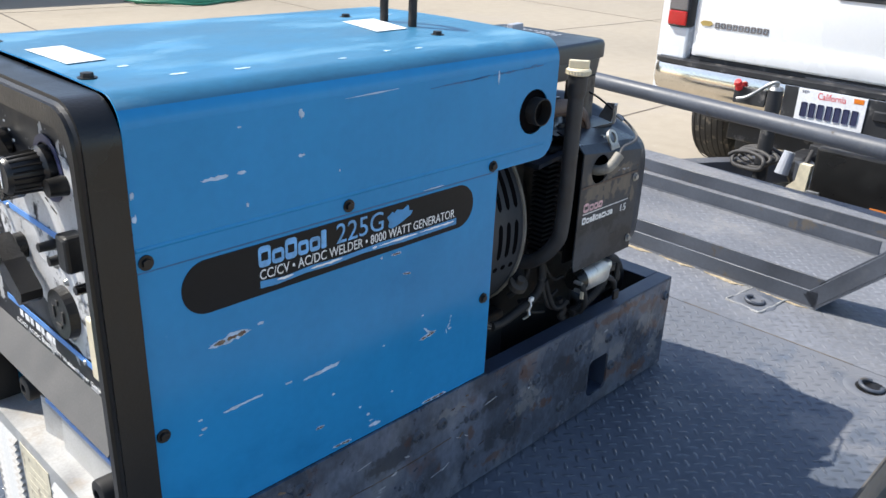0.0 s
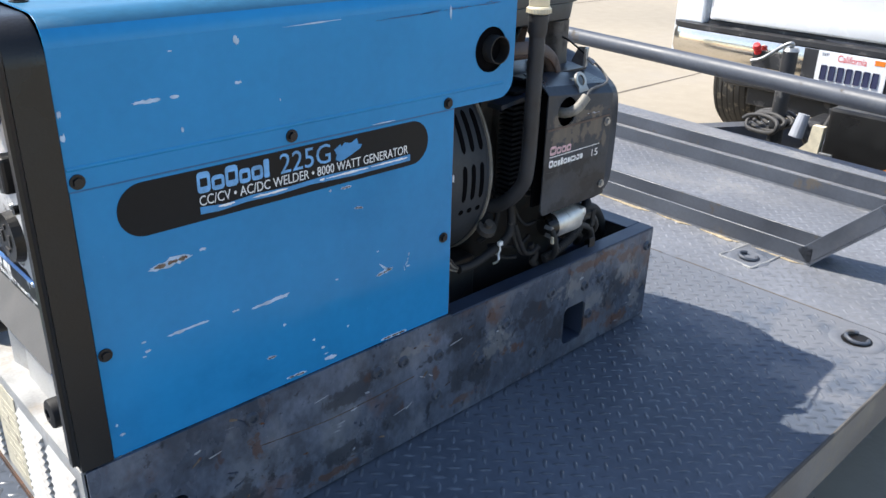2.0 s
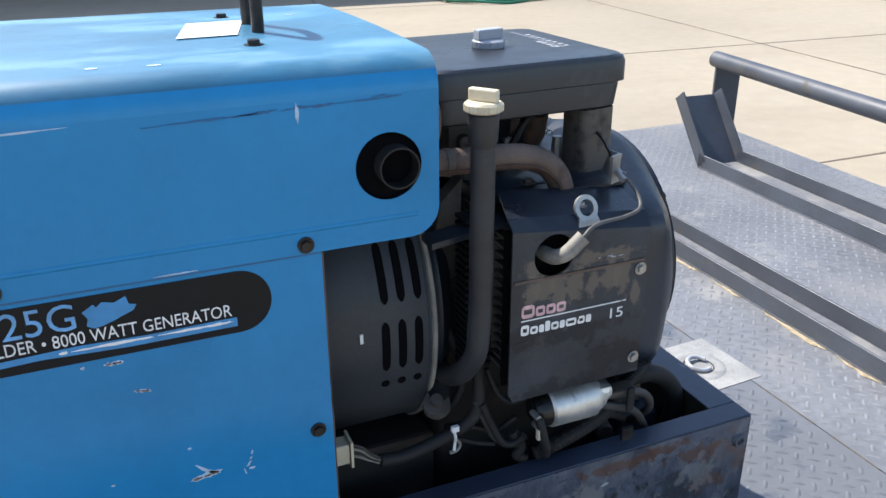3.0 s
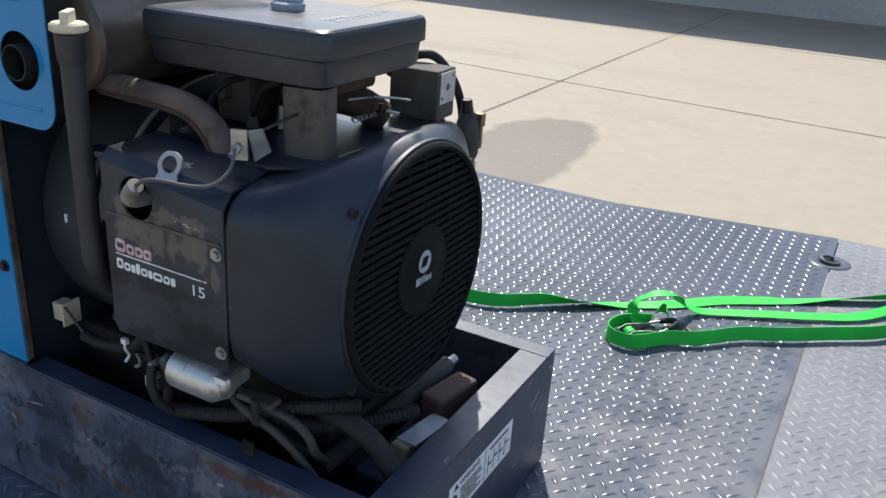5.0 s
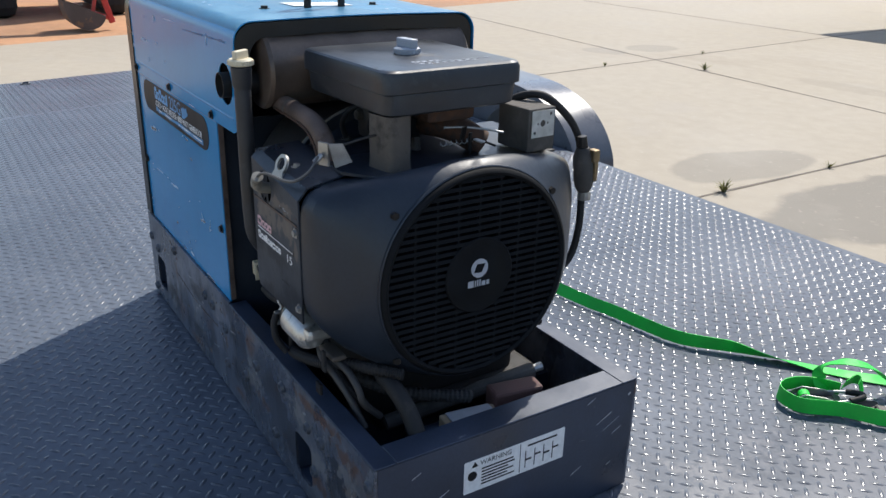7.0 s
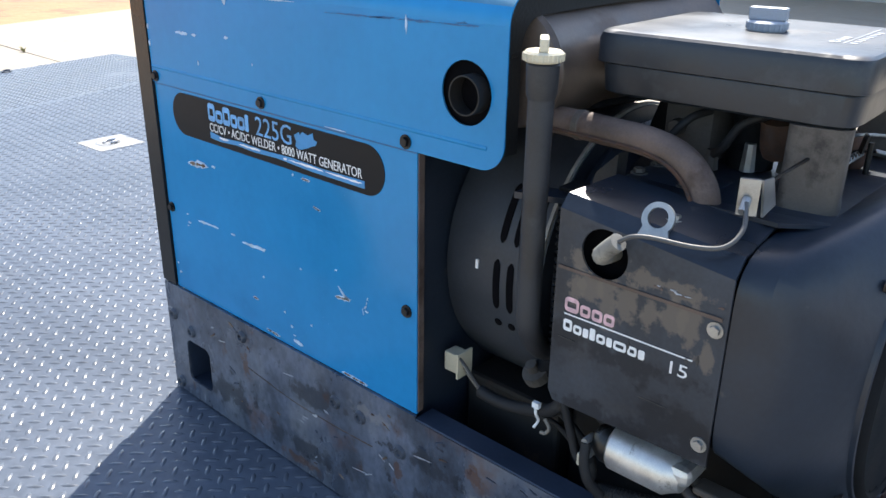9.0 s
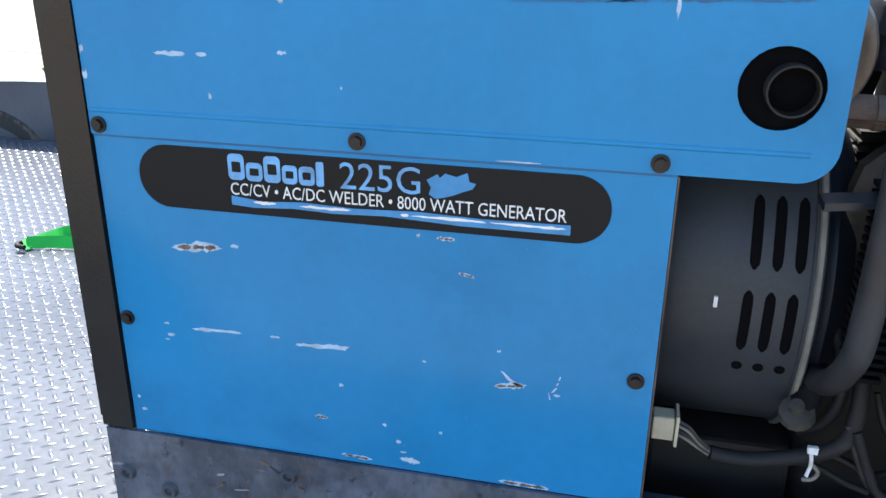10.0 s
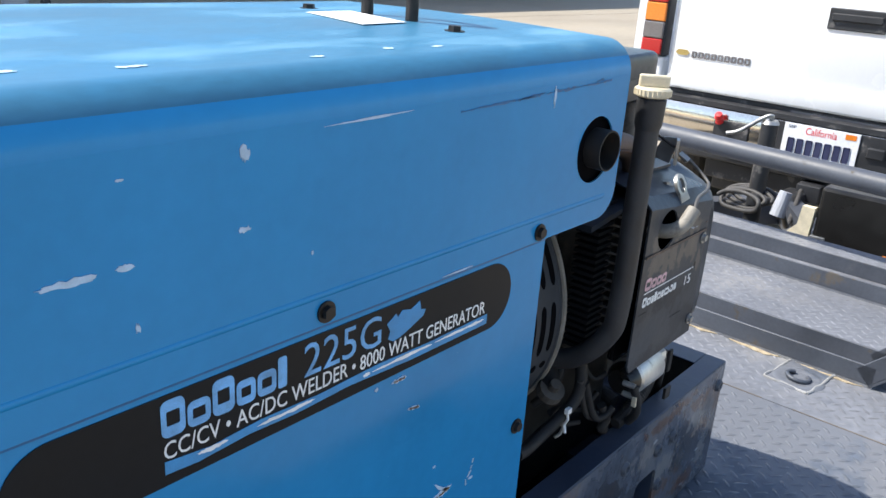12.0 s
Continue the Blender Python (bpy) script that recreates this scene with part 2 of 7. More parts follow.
HOSE = mat("green_hose", (0.02, 0.17, 0.10), 0.5, vary=0.2, scale=8)
ORANGE_LABEL = mat("orange_label", (0.55, 0.17, 0.03), 0.6)
EXC = mat("red_machine_paint", (0.55, 0.04, 0.03), 0.5, vary=0.2, scale=3)
BUCKET = mat("dull_bucket_steel", (0.07, 0.055, 0.05), 0.6, vary=0.3, scale=5, dirt=(0.2, 0.12, 0.07), amount=0.2, dscale=6)
WALL = mat("painted_block_wall", (0.42, 0.40, 0.36), 0.8, vary=0.1, scale=0.8, bump=0.004, bscale=20)
GLASS = mat("dark_window_glass", (0.02, 0.025, 0.03), 0.08, vary=0.05, rvary=0.02)
WEED = mat("dry_weed", (0.16, 0.15, 0.05), 0.8, vary=0.3, scale=20)


def wear(m, colour, scale, lo, hi, stretch=(1, 1, 1), most=1.0, detail=8.0):
    """Another layer of stain, scuff or chipped paint over a material."""
    nt = m.node_tree
    into = nt.nodes["Principled BSDF"].inputs["Base Color"]
    co = nt.nodes.new("ShaderNodeTexCoord")
    mp = nt.nodes.new("ShaderNodeMapping")
    mp.inputs["Scale"].default_value = stretch
    mp.inputs["Location"].default_value = (scale * 0.13, scale * 0.07, 1.7)
    nt.links.new(co.outputs["Object"], mp.inputs["Vector"])
    tex = nt.nodes.new("ShaderNodeTexNoise")
    tex.inputs["Scale"].default_value = scale
    tex.inputs["Detail"].default_value = detail
    tex.inputs["Roughness"].default_value = 0.62
    nt.links.new(mp.outputs["Vector"], tex.inputs["Vector"])
    rng_node = nt.nodes.new("ShaderNodeMapRange")
    rng_node.inputs["From Min"].default_value = lo
    rng_node.inputs["From Max"].default_value = hi
    rng_node.inputs["To Max"].default_value = most
    nt.links.new(tex.outputs["Fac"], rng_node.inputs["Value"])
    mix = nt.nodes.new("ShaderNodeMix")
    mix.data_type = "RGBA"
    nt.links.new(rng_node.outputs["Result"], mix.inputs["Factor"])
    nt.links.new(into.links[0].from_socket, mix.inputs["A"])
    mix.inputs["B"].default_value = (*colour, 1)
    nt.links.new(mix.outputs["Result"], into)


def blotches(m, colour, spots, grain, most=0.85, level=False):
    """Ragged stains on an upright side at the (x, z, half width, half height) given, or (x, y, ...) on a level one."""
    nt = m.node_tree
    into = nt.nodes["Principled BSDF"].inputs["Base Color"]
    co = nt.nodes.new("ShaderNodeTexCoord")
    torn = nt.nodes.new("ShaderNodeTexNoise")
    torn.inputs["Scale"].default_value = grain
    torn.inputs["Detail"].default_value = 7.0
    torn.inputs["Roughness"].default_value = 0.65
    nt.links.new(co.outputs["Object"], torn.inputs["Vector"])
    for x, z, w, h in spots:
        shift = nt.nodes.new("ShaderNodeMapping")
        shift.vector_type = "TEXTURE"
        shift.inputs["Location"].default_value = (x, z, 0.0) if level else (x, 0.0, z)
        shift.inputs["Scale"].default_value = (w, h, 0.3) if level else (w, 0.2, h)
        nt.links.new(co.outputs["Object"], shift.inputs["Vector"])
        far = nt.nodes.new("ShaderNodeVectorMath")
        far.operation = "LENGTH"
        nt.links.new(shift.outputs["Vector"], far.inputs[0])
        add = nt.nodes.new("ShaderNodeMath")
        add.operation = "MULTIPLY_ADD"
        nt.links.new(torn.outputs["Fac"], add.inputs[0])
        add.inputs[1].default_value = 5.0
        nt.links.new(far.outputs["Value"], add.inputs[2])
        edge = nt.nodes.new("ShaderNodeMapRange")
        edge.inputs["From Min"].default_value = 3.1
        edge.inputs["From Max"].default_value = 3.5
        edge.inputs["To Min"].default_value = most
        edge.inputs["To Max"].default_value = 0.0
        nt.links.new(add.outputs[0], edge.inputs["Value"])
        mix = nt.nodes.new("ShaderNodeMix")
        mix.data_type = "RGBA"
        nt.links.new(edge.outputs["Result"], mix.inputs["Factor"])
        nt.links.new(into.links[0].from_socket, mix.inputs["A"])
        mix.inputs["B"].default_value = (*colour, 1)
        nt.links.new(mix.outputs["Result"], into)


wear(SKID, (0.050, 0.056, 0.070), 15, 0.50, 0.64, most=0.7)
wear(SKID, (0.23, 0.24, 0.265), 13, 0.56, 0.70, (1, 1, 0.7), 0.6)
wear(SKID, (0.13, 0.062, 0.034), 9, 0.58, 0.68, most=0.65)
wear(SKID, (0.035, 0.037, 0.042), 12, 0.55, 0.66, most=0.6)
wear(SKID, (0.020, 0.021, 0.024), 34, 0.62, 0.68, most=0.8)
wear(SKID, (0.34, 0.35, 0.37), 55, 0.67, 0.71, (0.2, 1, 1), 0.8)
wear(SKID, (0.30, 0.31, 0.33), 60, 0.68, 0.72, (1, 1, 0.25), 0.7)
wear(BLUE, (0.03, 0.27, 0.52), 30, 0.68, 0.75, (0.25, 1, 1), 0.5)
wear(BLUE, (0.004, 0.12, 0.30), 4, 0.58, 0.78, (1, 1, 1.6), 0.5)
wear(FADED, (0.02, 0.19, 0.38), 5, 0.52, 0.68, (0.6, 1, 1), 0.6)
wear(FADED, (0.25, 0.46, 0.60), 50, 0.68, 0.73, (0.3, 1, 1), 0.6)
wear(ENGINE, (0.06, 0.062, 0.066), 60, 0.68, 0.74, most=0.6)
wear(ENGINE, (0.022, 0.027, 0.036), 5, 0.52, 0.72, most=0.6)
wear(SHROUD_SIDE, (0.055, 0.048, 0.042), 7, 0.58, 0.72, (1, 1, 2), 0.35)
wear(SHROUD_SIDE, (0.12, 0.12, 0.12), 70, 0.67, 0.72, most=0.6)
wear(SHROUD_SIDE, (0.012, 0.014, 0.018), 9, 0.56, 0.70, most=0.7)
wear(ENGINE, (0.085, 0.083, 0.08), 24, 0.665, 0.72, most=0.55)
wear(ENGINE, (0.013, 0.017, 0.025), 7, 0.55, 0.72, most=0.7)
wear(BLUE, (0.022, 0.27, 0.57), 6, 0.5, 0.72, (1, 1, 0.4), 0.55)
wear(BLUE, (0.10, 0.34, 0.60), 120, 0.70, 0.74, most=0.6)
wear(SIDERAIL, (0.20, 0.12, 0.06), 9, 0.62, 0.72, most=0.6)
wear(SILVER, (0.02, 0.02, 0.022), 45, 0.62, 0.66, most=0.9)
wear(CONCRETE, (0.25, 0.21, 0.16), 0.55, 0.56, 0.70, (0.6, 1.6, 1), 0.5)
wear(STARTER, (0.25, 0.22, 0.17), 25, 0.55, 0.7, most=0.6)
wear(BLACK, (0.06, 0.06, 0.062), 40, 0.68, 0.76, most=0.5)
wear(DECKFRONT, (0.075, 0.085, 0.105), 9, 0.60, 0.72, most=0.6)
wear(DECKFRONT, (0.26, 0.25, 0.235), 3, 0.52, 0.70, (1, 0.5, 1), 0.6)
wear(DECK, (0.145, 0.15, 0.16), 7, 0.58, 0.80, most=0.6)
wear(YELLOWED, (0.30, 0.26, 0.19), 60, 0.56, 0.7, most=0.6)
wear(ALU, (0.30, 0.22, 0.13), 8, 0.58, 0.72, most=0.7)
wear(EXHAUST, (0.13, 0.10, 0.085), 30, 0.6, 0.75, most=0.6)
wear(CONCRETE, (0.30, 0.27, 0.225), 1.3, 0.56, 0.75, most=0.5)
wear(CONCRETE, (0.42, 0.375, 0.31), 18, 0.6, 0.75, most=0.5)
wear(RAIL, (0.14, 0.14, 0.14), 12, 0.60, 0.72, most=0.25)
wear(SKIDTOP, (0.07, 0.075, 0.085), 50, 0.68, 0.74, (0.4, 0.4, 1), 0.6)
wear(TRUCKWHITE, (0.50, 0.47, 0.42), 2.5, 0.55, 0.8, most=0.4)
blotches(SKID, (0.042, 0.044, 0.050), ((0.16, 0.06, 0.07, 0.03), (0.36, 0.05, 0.10, 0.02), (0.40, 0.15, 0.06, 0.02), (0.64, 0.07, 0.05, 0.03), (0.62, 0.14, 0.05, 0.02), (0.80, 0.13, 0.06, 0.03), (0.86, 0.07, 0.03, 0.04), (1.04, 0.10, 0.05, 0.04)), 26, 0.8)
blotches(SKID, (0.115, 0.060, 0.038), ((0.96, 0.182, 0.07, 0.012), (1.02, 0.186, 0.05, 0.010), (1.075, 0.165, 0.04, 0.014), (0.683, 0.168, 0.012, 0.012), (0.74, 0.082, 0.03, 0.010), (0.218, 0.13, 0.010, 0.02), (0.556, 0.108, 0.010, 0.012), (0.98, 0.06, 0.05, 0.014), (1.10, 0.11, 0.03, 0.016), (0.35, 0.02, 0.05, 0.008), (0.62, 0.03, 0.04, 0.01), (1.06, 0.03, 0.05, 0.012)), 70, 0.75)
blotches(SKID, (0.26, 0.25, 0.24), ((0.98, 0.10, 0.03, 0.03), (1.08, 0.13, 0.03, 0.03), (0.90, 0.15, 0.04, 0.02), (1.12, 0.06, 0.02, 0.03), (0.70, 0.11, 0.04, 0.03), (0.50, 0.17, 0.04, 0.01)), 55, 0.5)
wear(SKID, (0.09, 0.045, 0.028), 28, 0.63, 0.69, (1, 1, 0.6), 0.7)
wear(SKID, (0.016, 0.016, 0.018), 95, 0.66, 0.70, most=0.8)
wear(SKIDTOP, (0.20, 0.21, 0.23), 42, 0.68, 0.71, (1, 0.35, 1.6), 0.75)
wear(SKIDTOP, (0.15, 0.16, 0.18), 75, 0.69, 0.72, (1, 1.8, 0.5), 0.7)
wear(PANELBLACK, (0.44, 0.44, 0.44), 26, 0.585, 0.60, (1, 1, 0.8), 0.9)
wear(SILVER, (0.016, 0.017, 0.019), 22, 0.60, 0.615, most=0.95)
wear(SILVER, (0.42, 0.38, 0.32), 15, 0.55, 0.7, most=0.5)
blotches(DECK, (0.172, 0.176, 0.188), ((1.40, 0.05, 0.32, 0.55), (1.42, -0.35, 0.28, 0.20), (1.38, 0.75, 0.18, 0.40)), 9, 0.55, True)
blotches(LUG, (0.160, 0.165, 0.177), ((1.40, 0.05, 0.32, 0.55), (1.42, -0.35, 0.28, 0.20), (1.38, 0.75, 0.18, 0.40)), 9, 0.55, True)
blotches(SHROUD_SIDE, (0.14, 0.118, 0.098), ((0.805, 0.455, 0.010, 0.022), (0.822, 0.460, 0.012, 0.016), (0.842, 0.452, 0.009, 0.024), (0.862, 0.459, 0.014, 0.018), (0.885, 0.455, 0.010, 0.022), (0.905, 0.460, 0.012, 0.015), (0.927, 0.452, 0.010, 0.026), (0.942, 0.440, 0.008, 0.02), (0.90, 0.488, 0.04, 0.008), (0.80, 0.486, 0.016, 0.014)), 38, 0.8)
blotches(SHROUD_SIDE, (0.010, 0.012, 0.016), ((0.87, 0.40, 0.08, 0.015), (0.85, 0.31, 0.05, 0.03), (0.92, 0.35, 0.04, 0.03)), 22, 0.7)


# ---- builders ----
def world_of(ob):
    m = ob.matrix_basis.copy()
    return world_of(ob.parent) @ ob.matrix_parent_inverse @ m if ob.parent else m


def thing(name, at, label, category, group="", kind=""):
    ob = new(name)
    ob.empty_display_size = 0.1
    ob.matrix_basis = Matrix.Translation(at)
    return tagged(ob, label, category, group, kind)


def part(name, bm, material, parent=None, label="", smooth=None):
    """Links a bmesh, given in world places, as one mesh object under a thing or a part."""
    me = bpy.data.meshes.new(name)
    bmesh.ops.recalc_face_normals(bm, faces=bm.faces)
    bm.to_mesh(me)
    bm.free()
    for m in material if isinstance(material, (list, tuple)) else [material]:
        me.materials.append(m)
    if smooth is not None:
        me.shade_smooth()
        me.set_sharp_from_angle(angle=radians(smooth))
    ob = new(name, me)
    if parent:
        ob.parent = parent
        ob.matrix_parent_inverse = world_of(parent).inverted()
    if label:
        ob["label"] = label
    return ob


def repeat_part(name, mesh_ob, parent, m, label=""):
    """Another piece that shares the mesh of mesh_ob, moved by m."""
    ob = new(name, mesh_ob.data)
    ob.parent = parent
    ob.matrix_parent_inverse = world_of(parent).inverted()
    ob.matrix_basis = m
    if label:
        ob["label"] = label
    return ob


def box(x0, x1, y0, y1, z0, z1, bevel=0.0, seg=2, bm=None):
    out = bm or bmesh.new()
    m = Matrix.Translation(((x0 + x1) / 2, (y0 + y1) / 2, (z0 + z1) / 2)) @ Matrix.Diagonal((x1 - x0, y1 - y0, z1 - z0, 1))
    made = bmesh.ops.create_cube(out, size=1.0, matrix=m)
    if bevel:
        edges = {e for v in made["verts"] for e in v.link_edges}
        bmesh.ops.bevel(out, geom=list(edges), offset=bevel, segments=seg, affect="EDGES", profile=0.5)
    return out


def moved(bm, m):
    bmesh.ops.transform(bm, matrix=m, verts=bm.verts)
    return bm


def cyl(p0, p1, r0, r1=None, seg=24, bm=None, caps=True):
    """A cylinder or cone from p0 to p1."""
    out = bm or bmesh.new()
    p0, p1 = Vector(p0), Vector(p1)
    way = p1 - p0
    m = Matrix.Translation((p0 + p1) / 2) @ way.to_track_quat("Z", "Y").to_matrix().to_4x4()
    bmesh.ops.create_cone(out, cap_ends=caps, cap_tris=False, segments=seg, radius1=r0, radius2=r0 if r1 is None else r1, depth=way.length, matrix=m)
    return out


def smooth_path(points, steps=8):
    pts = [Vector(p) for p in points]
    ext = [pts[0] * 2 - pts[1]] + pts + [pts[-1] * 2 - pts[-2]]
    out = []
    for i in range(1, len(ext) - 2):
        a, b, c, d = ext[i - 1:i + 3]
        for s in range(steps):
            t = s / steps
            out.append(0.5 * ((2 * b) + (c - a) * t + (2 * a - 5 * b + 4 * c - d) * t * t + (3 * b - a - 3 * c + d) * t ** 3))
    return out + [pts[-1]]


def tube(points, r, seg=10, steps=8, bm=None, ribs=0.0):
    """A round tube swept along a smooth path; ribs makes it corrugated."""
    out = bm or bmesh.new()
    path = smooth_path(points, steps) if steps > 1 else [Vector(p) for p in points]
    rings, side = [], None
    for i, p in enumerate(path):
        way = (path[min(i + 1, len(path) - 1)] - path[max(i - 1, 0)]).normalized()
        if side is None:
            side = way.orthogonal().normalized()
        side = (side - way * side.dot(way)).normalized()
        up = way.cross(side)
        rr = r * (1 + (ribs if i % 2 else -ribs))
        rings.append([out.verts.new(p + (side * math.cos(a) + up * math.sin(a)) * rr) for a in (2 * math.pi * k / seg for k in range(seg))])
    for a, b in zip(rings, rings[1:]):
        for k in range(seg):
            out.faces.new((a[k], a[(k + 1) % seg], b[(k + 1) % seg], b[k]))
    out.faces.new(rings[0][::-1])
    out.faces.new(rings[-1])
    return out


def lathe(profile, at, axis, seg=40, bm=None, closed=False):
    """Turns (radius, height) pairs round an axis through at."""
    out = bm or bmesh.new()
    q = Vector(axis).to_track_quat("Z", "Y").to_matrix()
    rings = []
    for r, h in profile:
        rings.append([out.verts.new(Vector(at) + q @ Vector((r * math.cos(a), r * math.sin(a), h))) for a in (2 * math.pi * k / seg for k in range(seg))])
    pairs = list(zip(rings, rings[1:])) + ([(rings[-1], rings[0])] if closed else [])
    for a, b in pairs:
        for k in range(seg):
            out.faces.new((a[k], a[(k + 1) % seg], b[(k + 1) % seg], b[k]))
    return out


def round_rect(u0, u1, v0, v1, r, seg=6, radii=None):
    """Points of a rectangle with rounded corners: lower left, lower right, upper right, upper left."""
    rs = radii or (r, r, r, r)
    out = []
    for k, (cu, cv) in enumerate(((u0, v0), (u1, v0), (u1, v1), (u0, v1))):
        rr = rs[k]
        if rr <= 0:
            out.append((cu, cv))
            continue
        ou, ov = (cu + rr if k in (0, 3) else cu - rr), (cv + rr if k in (0, 1) else cv - rr)
        for s in range(seg + 1):
            a = math.pi + k * math.pi / 2 + s * math.pi / 2 / seg
            out.append((ou + rr * math.cos(a), ov + rr * math.sin(a)))
    return out


def circle(u, v, r, seg=28):
    return [(u + r * math.cos(2 * math.pi * k / seg), v + r * math.sin(2 * math.pi * k / seg)) for k in range(seg)]


def plate(outer, holes, place, shift, bm=None):
    """A flat plate with holes, thick by shift. place turns (u, v) into a point."""
    out = bmesh.new()
    edges = []
    for loop in (outer, *holes):
        vs = [out.verts.new(place(u, v)) for u, v in loop]
        edges += [out.edges.new((vs[k], vs[(k + 1) % len(vs)])) for k in range(len(vs))]
    bmesh.ops.triangle_fill(out, use_beauty=True, use_dissolve=False, edges=edges)
    made = bmesh.ops.extrude_face_region(out, geom=out.faces[:])
    bmesh.ops.translate(out, vec=shift, verts=[g for g in made["geom"] if isinstance(g, bmesh.types.BMVert)])
    if bm is None:
        return out
    return join(bm, out)


def join(a, b):
    me = bpy.data.meshes.new("join")
    b.to_mesh(me)
    b.free()
    a.from_mesh(me)
    bpy.data.meshes.remove(me)
    return a


def strip(profile, way, a, b, thick):
    """A bent sheet: (u, v) profile swept from a to b along x or y, thick inwards."""
    out = bmesh.new()
    n = len(profile)
    put = (lambda t, u, v: (t, u, v)) if way == "x" else (lambda t, u, v: (u, t, v))
    normals = []
    for k in range(n):
        p, q = profile[max(k - 1, 0)], profile[min(k + 1, n - 1)]
        d = Vector((q[0] - p[0], q[1] - p[1])).normalized()
        normals.append(Vector((-d.y, d.x)))
    outer = [[out.verts.new(put(t, u, v)) for u, v in profile] for t in (a, b)]
    inner = [[out.verts.new(put(t, u + normals[k].x * thick, v + normals[k].y * thick)) for k, (u, v) in enumerate(profile)] for t in (a, b)]
    for k in range(n - 1):
        out.faces.new((outer[0][k], outer[0][k + 1], outer[1][k + 1], outer[1][k]))
        out.faces.new((inner[0][k], inner[1][k], inner[1][k + 1], inner[0][k + 1]))
    for e in (0, 1):
        for k in range(n - 1):
            out.faces.new((outer[e][k], inner[e][k], inner[e][k + 1], outer[e][k + 1]))
    for k in (0, n - 1):
        out.faces.new((outer[0][k], outer[1][k], inner[1][k], inner[0][k]))
    return out


def words(body, width, height, place):
    """Lettering as a mesh of that width and height from the lower left corner; place turns (u, v, depth) into a point."""
    cu = bpy.data.curves.new("words", "FONT")
    cu.body = body
    cu.extrude = 0.0
    cu.resolution_u = 3
    ob = bpy.data.objects.new("words", cu)
    me = bpy.data.meshes.new_from_object(ob)
    out = bmesh.new()
    out.from_mesh(me)
    us, vs = [v.co.x for v in out.verts], [v.co.y for v in out.verts]
    u0, v0, su, sv = min(us), min(vs), width / (max(us) - min(us)), height / (max(vs) - min(vs))
    made = bmesh.ops.extrude_face_region(out, geom=out.faces[:])
    top = {g for g in made["geom"] if isinstance(g, bmesh.types.BMVert)}
    for v in out.verts:
        v.co = place((v.co.x - u0) * su, (v.co.y - v0) * sv, 1.0 if v in top else 0.0)
    bpy.data.objects.remove(ob)
    bpy.data.curves.remove(cu)
    bpy.data.meshes.remove(me)
    return out


def jagged(u, v, w, h, rng, place, shift, points=11, lean=0.0):
    """A thin flake with a torn outline."""
    loop = []
    points = points * 2 + 6
    wave = [rng.uniform(0.62, 1.12) for k in range(5)]
    for k in range(points):
        a = 2 * math.pi * k / points
        c, q = math.cos(a), math.sin(a)
        at = (c + 1) * 2
        thick = wave[int(at)] + (wave[min(4, int(at) + 1)] - wave[int(at)]) * (at - int(at))
        du = w / 2 * math.copysign(abs(c) ** 0.85, c) * rng.uniform(0.86, 1.08)
        dv = h / 2 * math.copysign(abs(q) ** 0.7, q) * thick * rng.uniform(0.45, 1.25)
        loop.append((u + du, v + dv + lean * du))
    return plate(loop, [], place, shift)


def hex_bolt(at, way, r, parent, material=None, name="bolt", washer=True):
    at, way = Vector(at), Vector(way)
    bm = cyl(at, at + way * r * 0.9, r, r * 0.94, seg=6)
    if washer:
        cyl(at, at + way * r * 0.25, r * 1.45, seg=18, bm=bm)
    return part(name, bm, material or BOLT, parent)

# ---- welder generator ----
rng = random.Random(7)
welder = thing("welder_generator", (0.58, 0.23, 0.0), "scratched blue welder generator with exposed engine on a worn skid", "welding machine")
L, W = 1.161, 0.464
XZ = lambda y: (lambda u, v: (u, y, v))
YZ = lambda x: (lambda u, v: (x, u, v))
XY = lambda z: (lambda u, v: (u, v, z))


def on_side(y, depth):
    return lambda u0, v0: (lambda u, v, d: (u0 + u, y - d * depth, v0 + v))


def ragged(points, r, amp, n):
    """Breaks the sides of a loop into torn little steps."""
    out = []
    for (u0, v0), (u1, v1) in zip(points, points[1:] + points[:1]):
        for k in range(n):
            t = (k + r.uniform(-0.3, 0.3)) / n
            out.append((u0 + (u1 - u0) * t + r.uniform(-amp, amp), v0 + (v1 - v0) * t + r.uniform(-amp, amp)))
    return out


def shape_row(u, z, sizes, y, material, parent, label, t=0.0028):
    """Plain rounded blocks with a slot, of the size of a worn name."""
    for w, h in sizes:
        slot_hole = [round_rect(u + t, u + w - t, z + h * 0.3, z + h * 0.7, 0.0009, 3)] if w > 3.2 * t else []
        part("brand_shape", plate(round_rect(u, u + w, z, z + h, min(w, h) * 0.28, 4), slot_hole, XZ(y), (0, 0.0004, 0)), material, parent, label)
        u += w + 0.0016


# skid: four folded walls with inward top flanges and a tray floor
skid = part("skid_wall", plate([(0.0006, 0.004), (L, 0.004), (L, 0.2005), (0.586, 0.2005), (0.586, 0.2062), (0.0006, 0.2062)], [round_rect(0.05, 0.118, 0.036, 0.114, 0.013), round_rect(0.886, 0.95, 0.03, 0.108, 0.013)], XZ(-0.003), (0, 0.004, 0)), SKID, welder, "scraped and rusting dark steel side wall")
part("skid_wall", plate(round_rect(0.0006, L, 0.004, 0.2005, 0), [round_rect(0.05, 0.118, 0.036, 0.114, 0.013), round_rect(0.886, 0.95, 0.03, 0.108, 0.013)], XZ(W), (0, -0.004, 0)), SKID, welder)
front_wall = part("skid_wall", box(L - 0.004, L, 0.0015, W - 0.0045, 0.004, 0.2005), SKIDTOP, welder, "dark painted skid end wall")
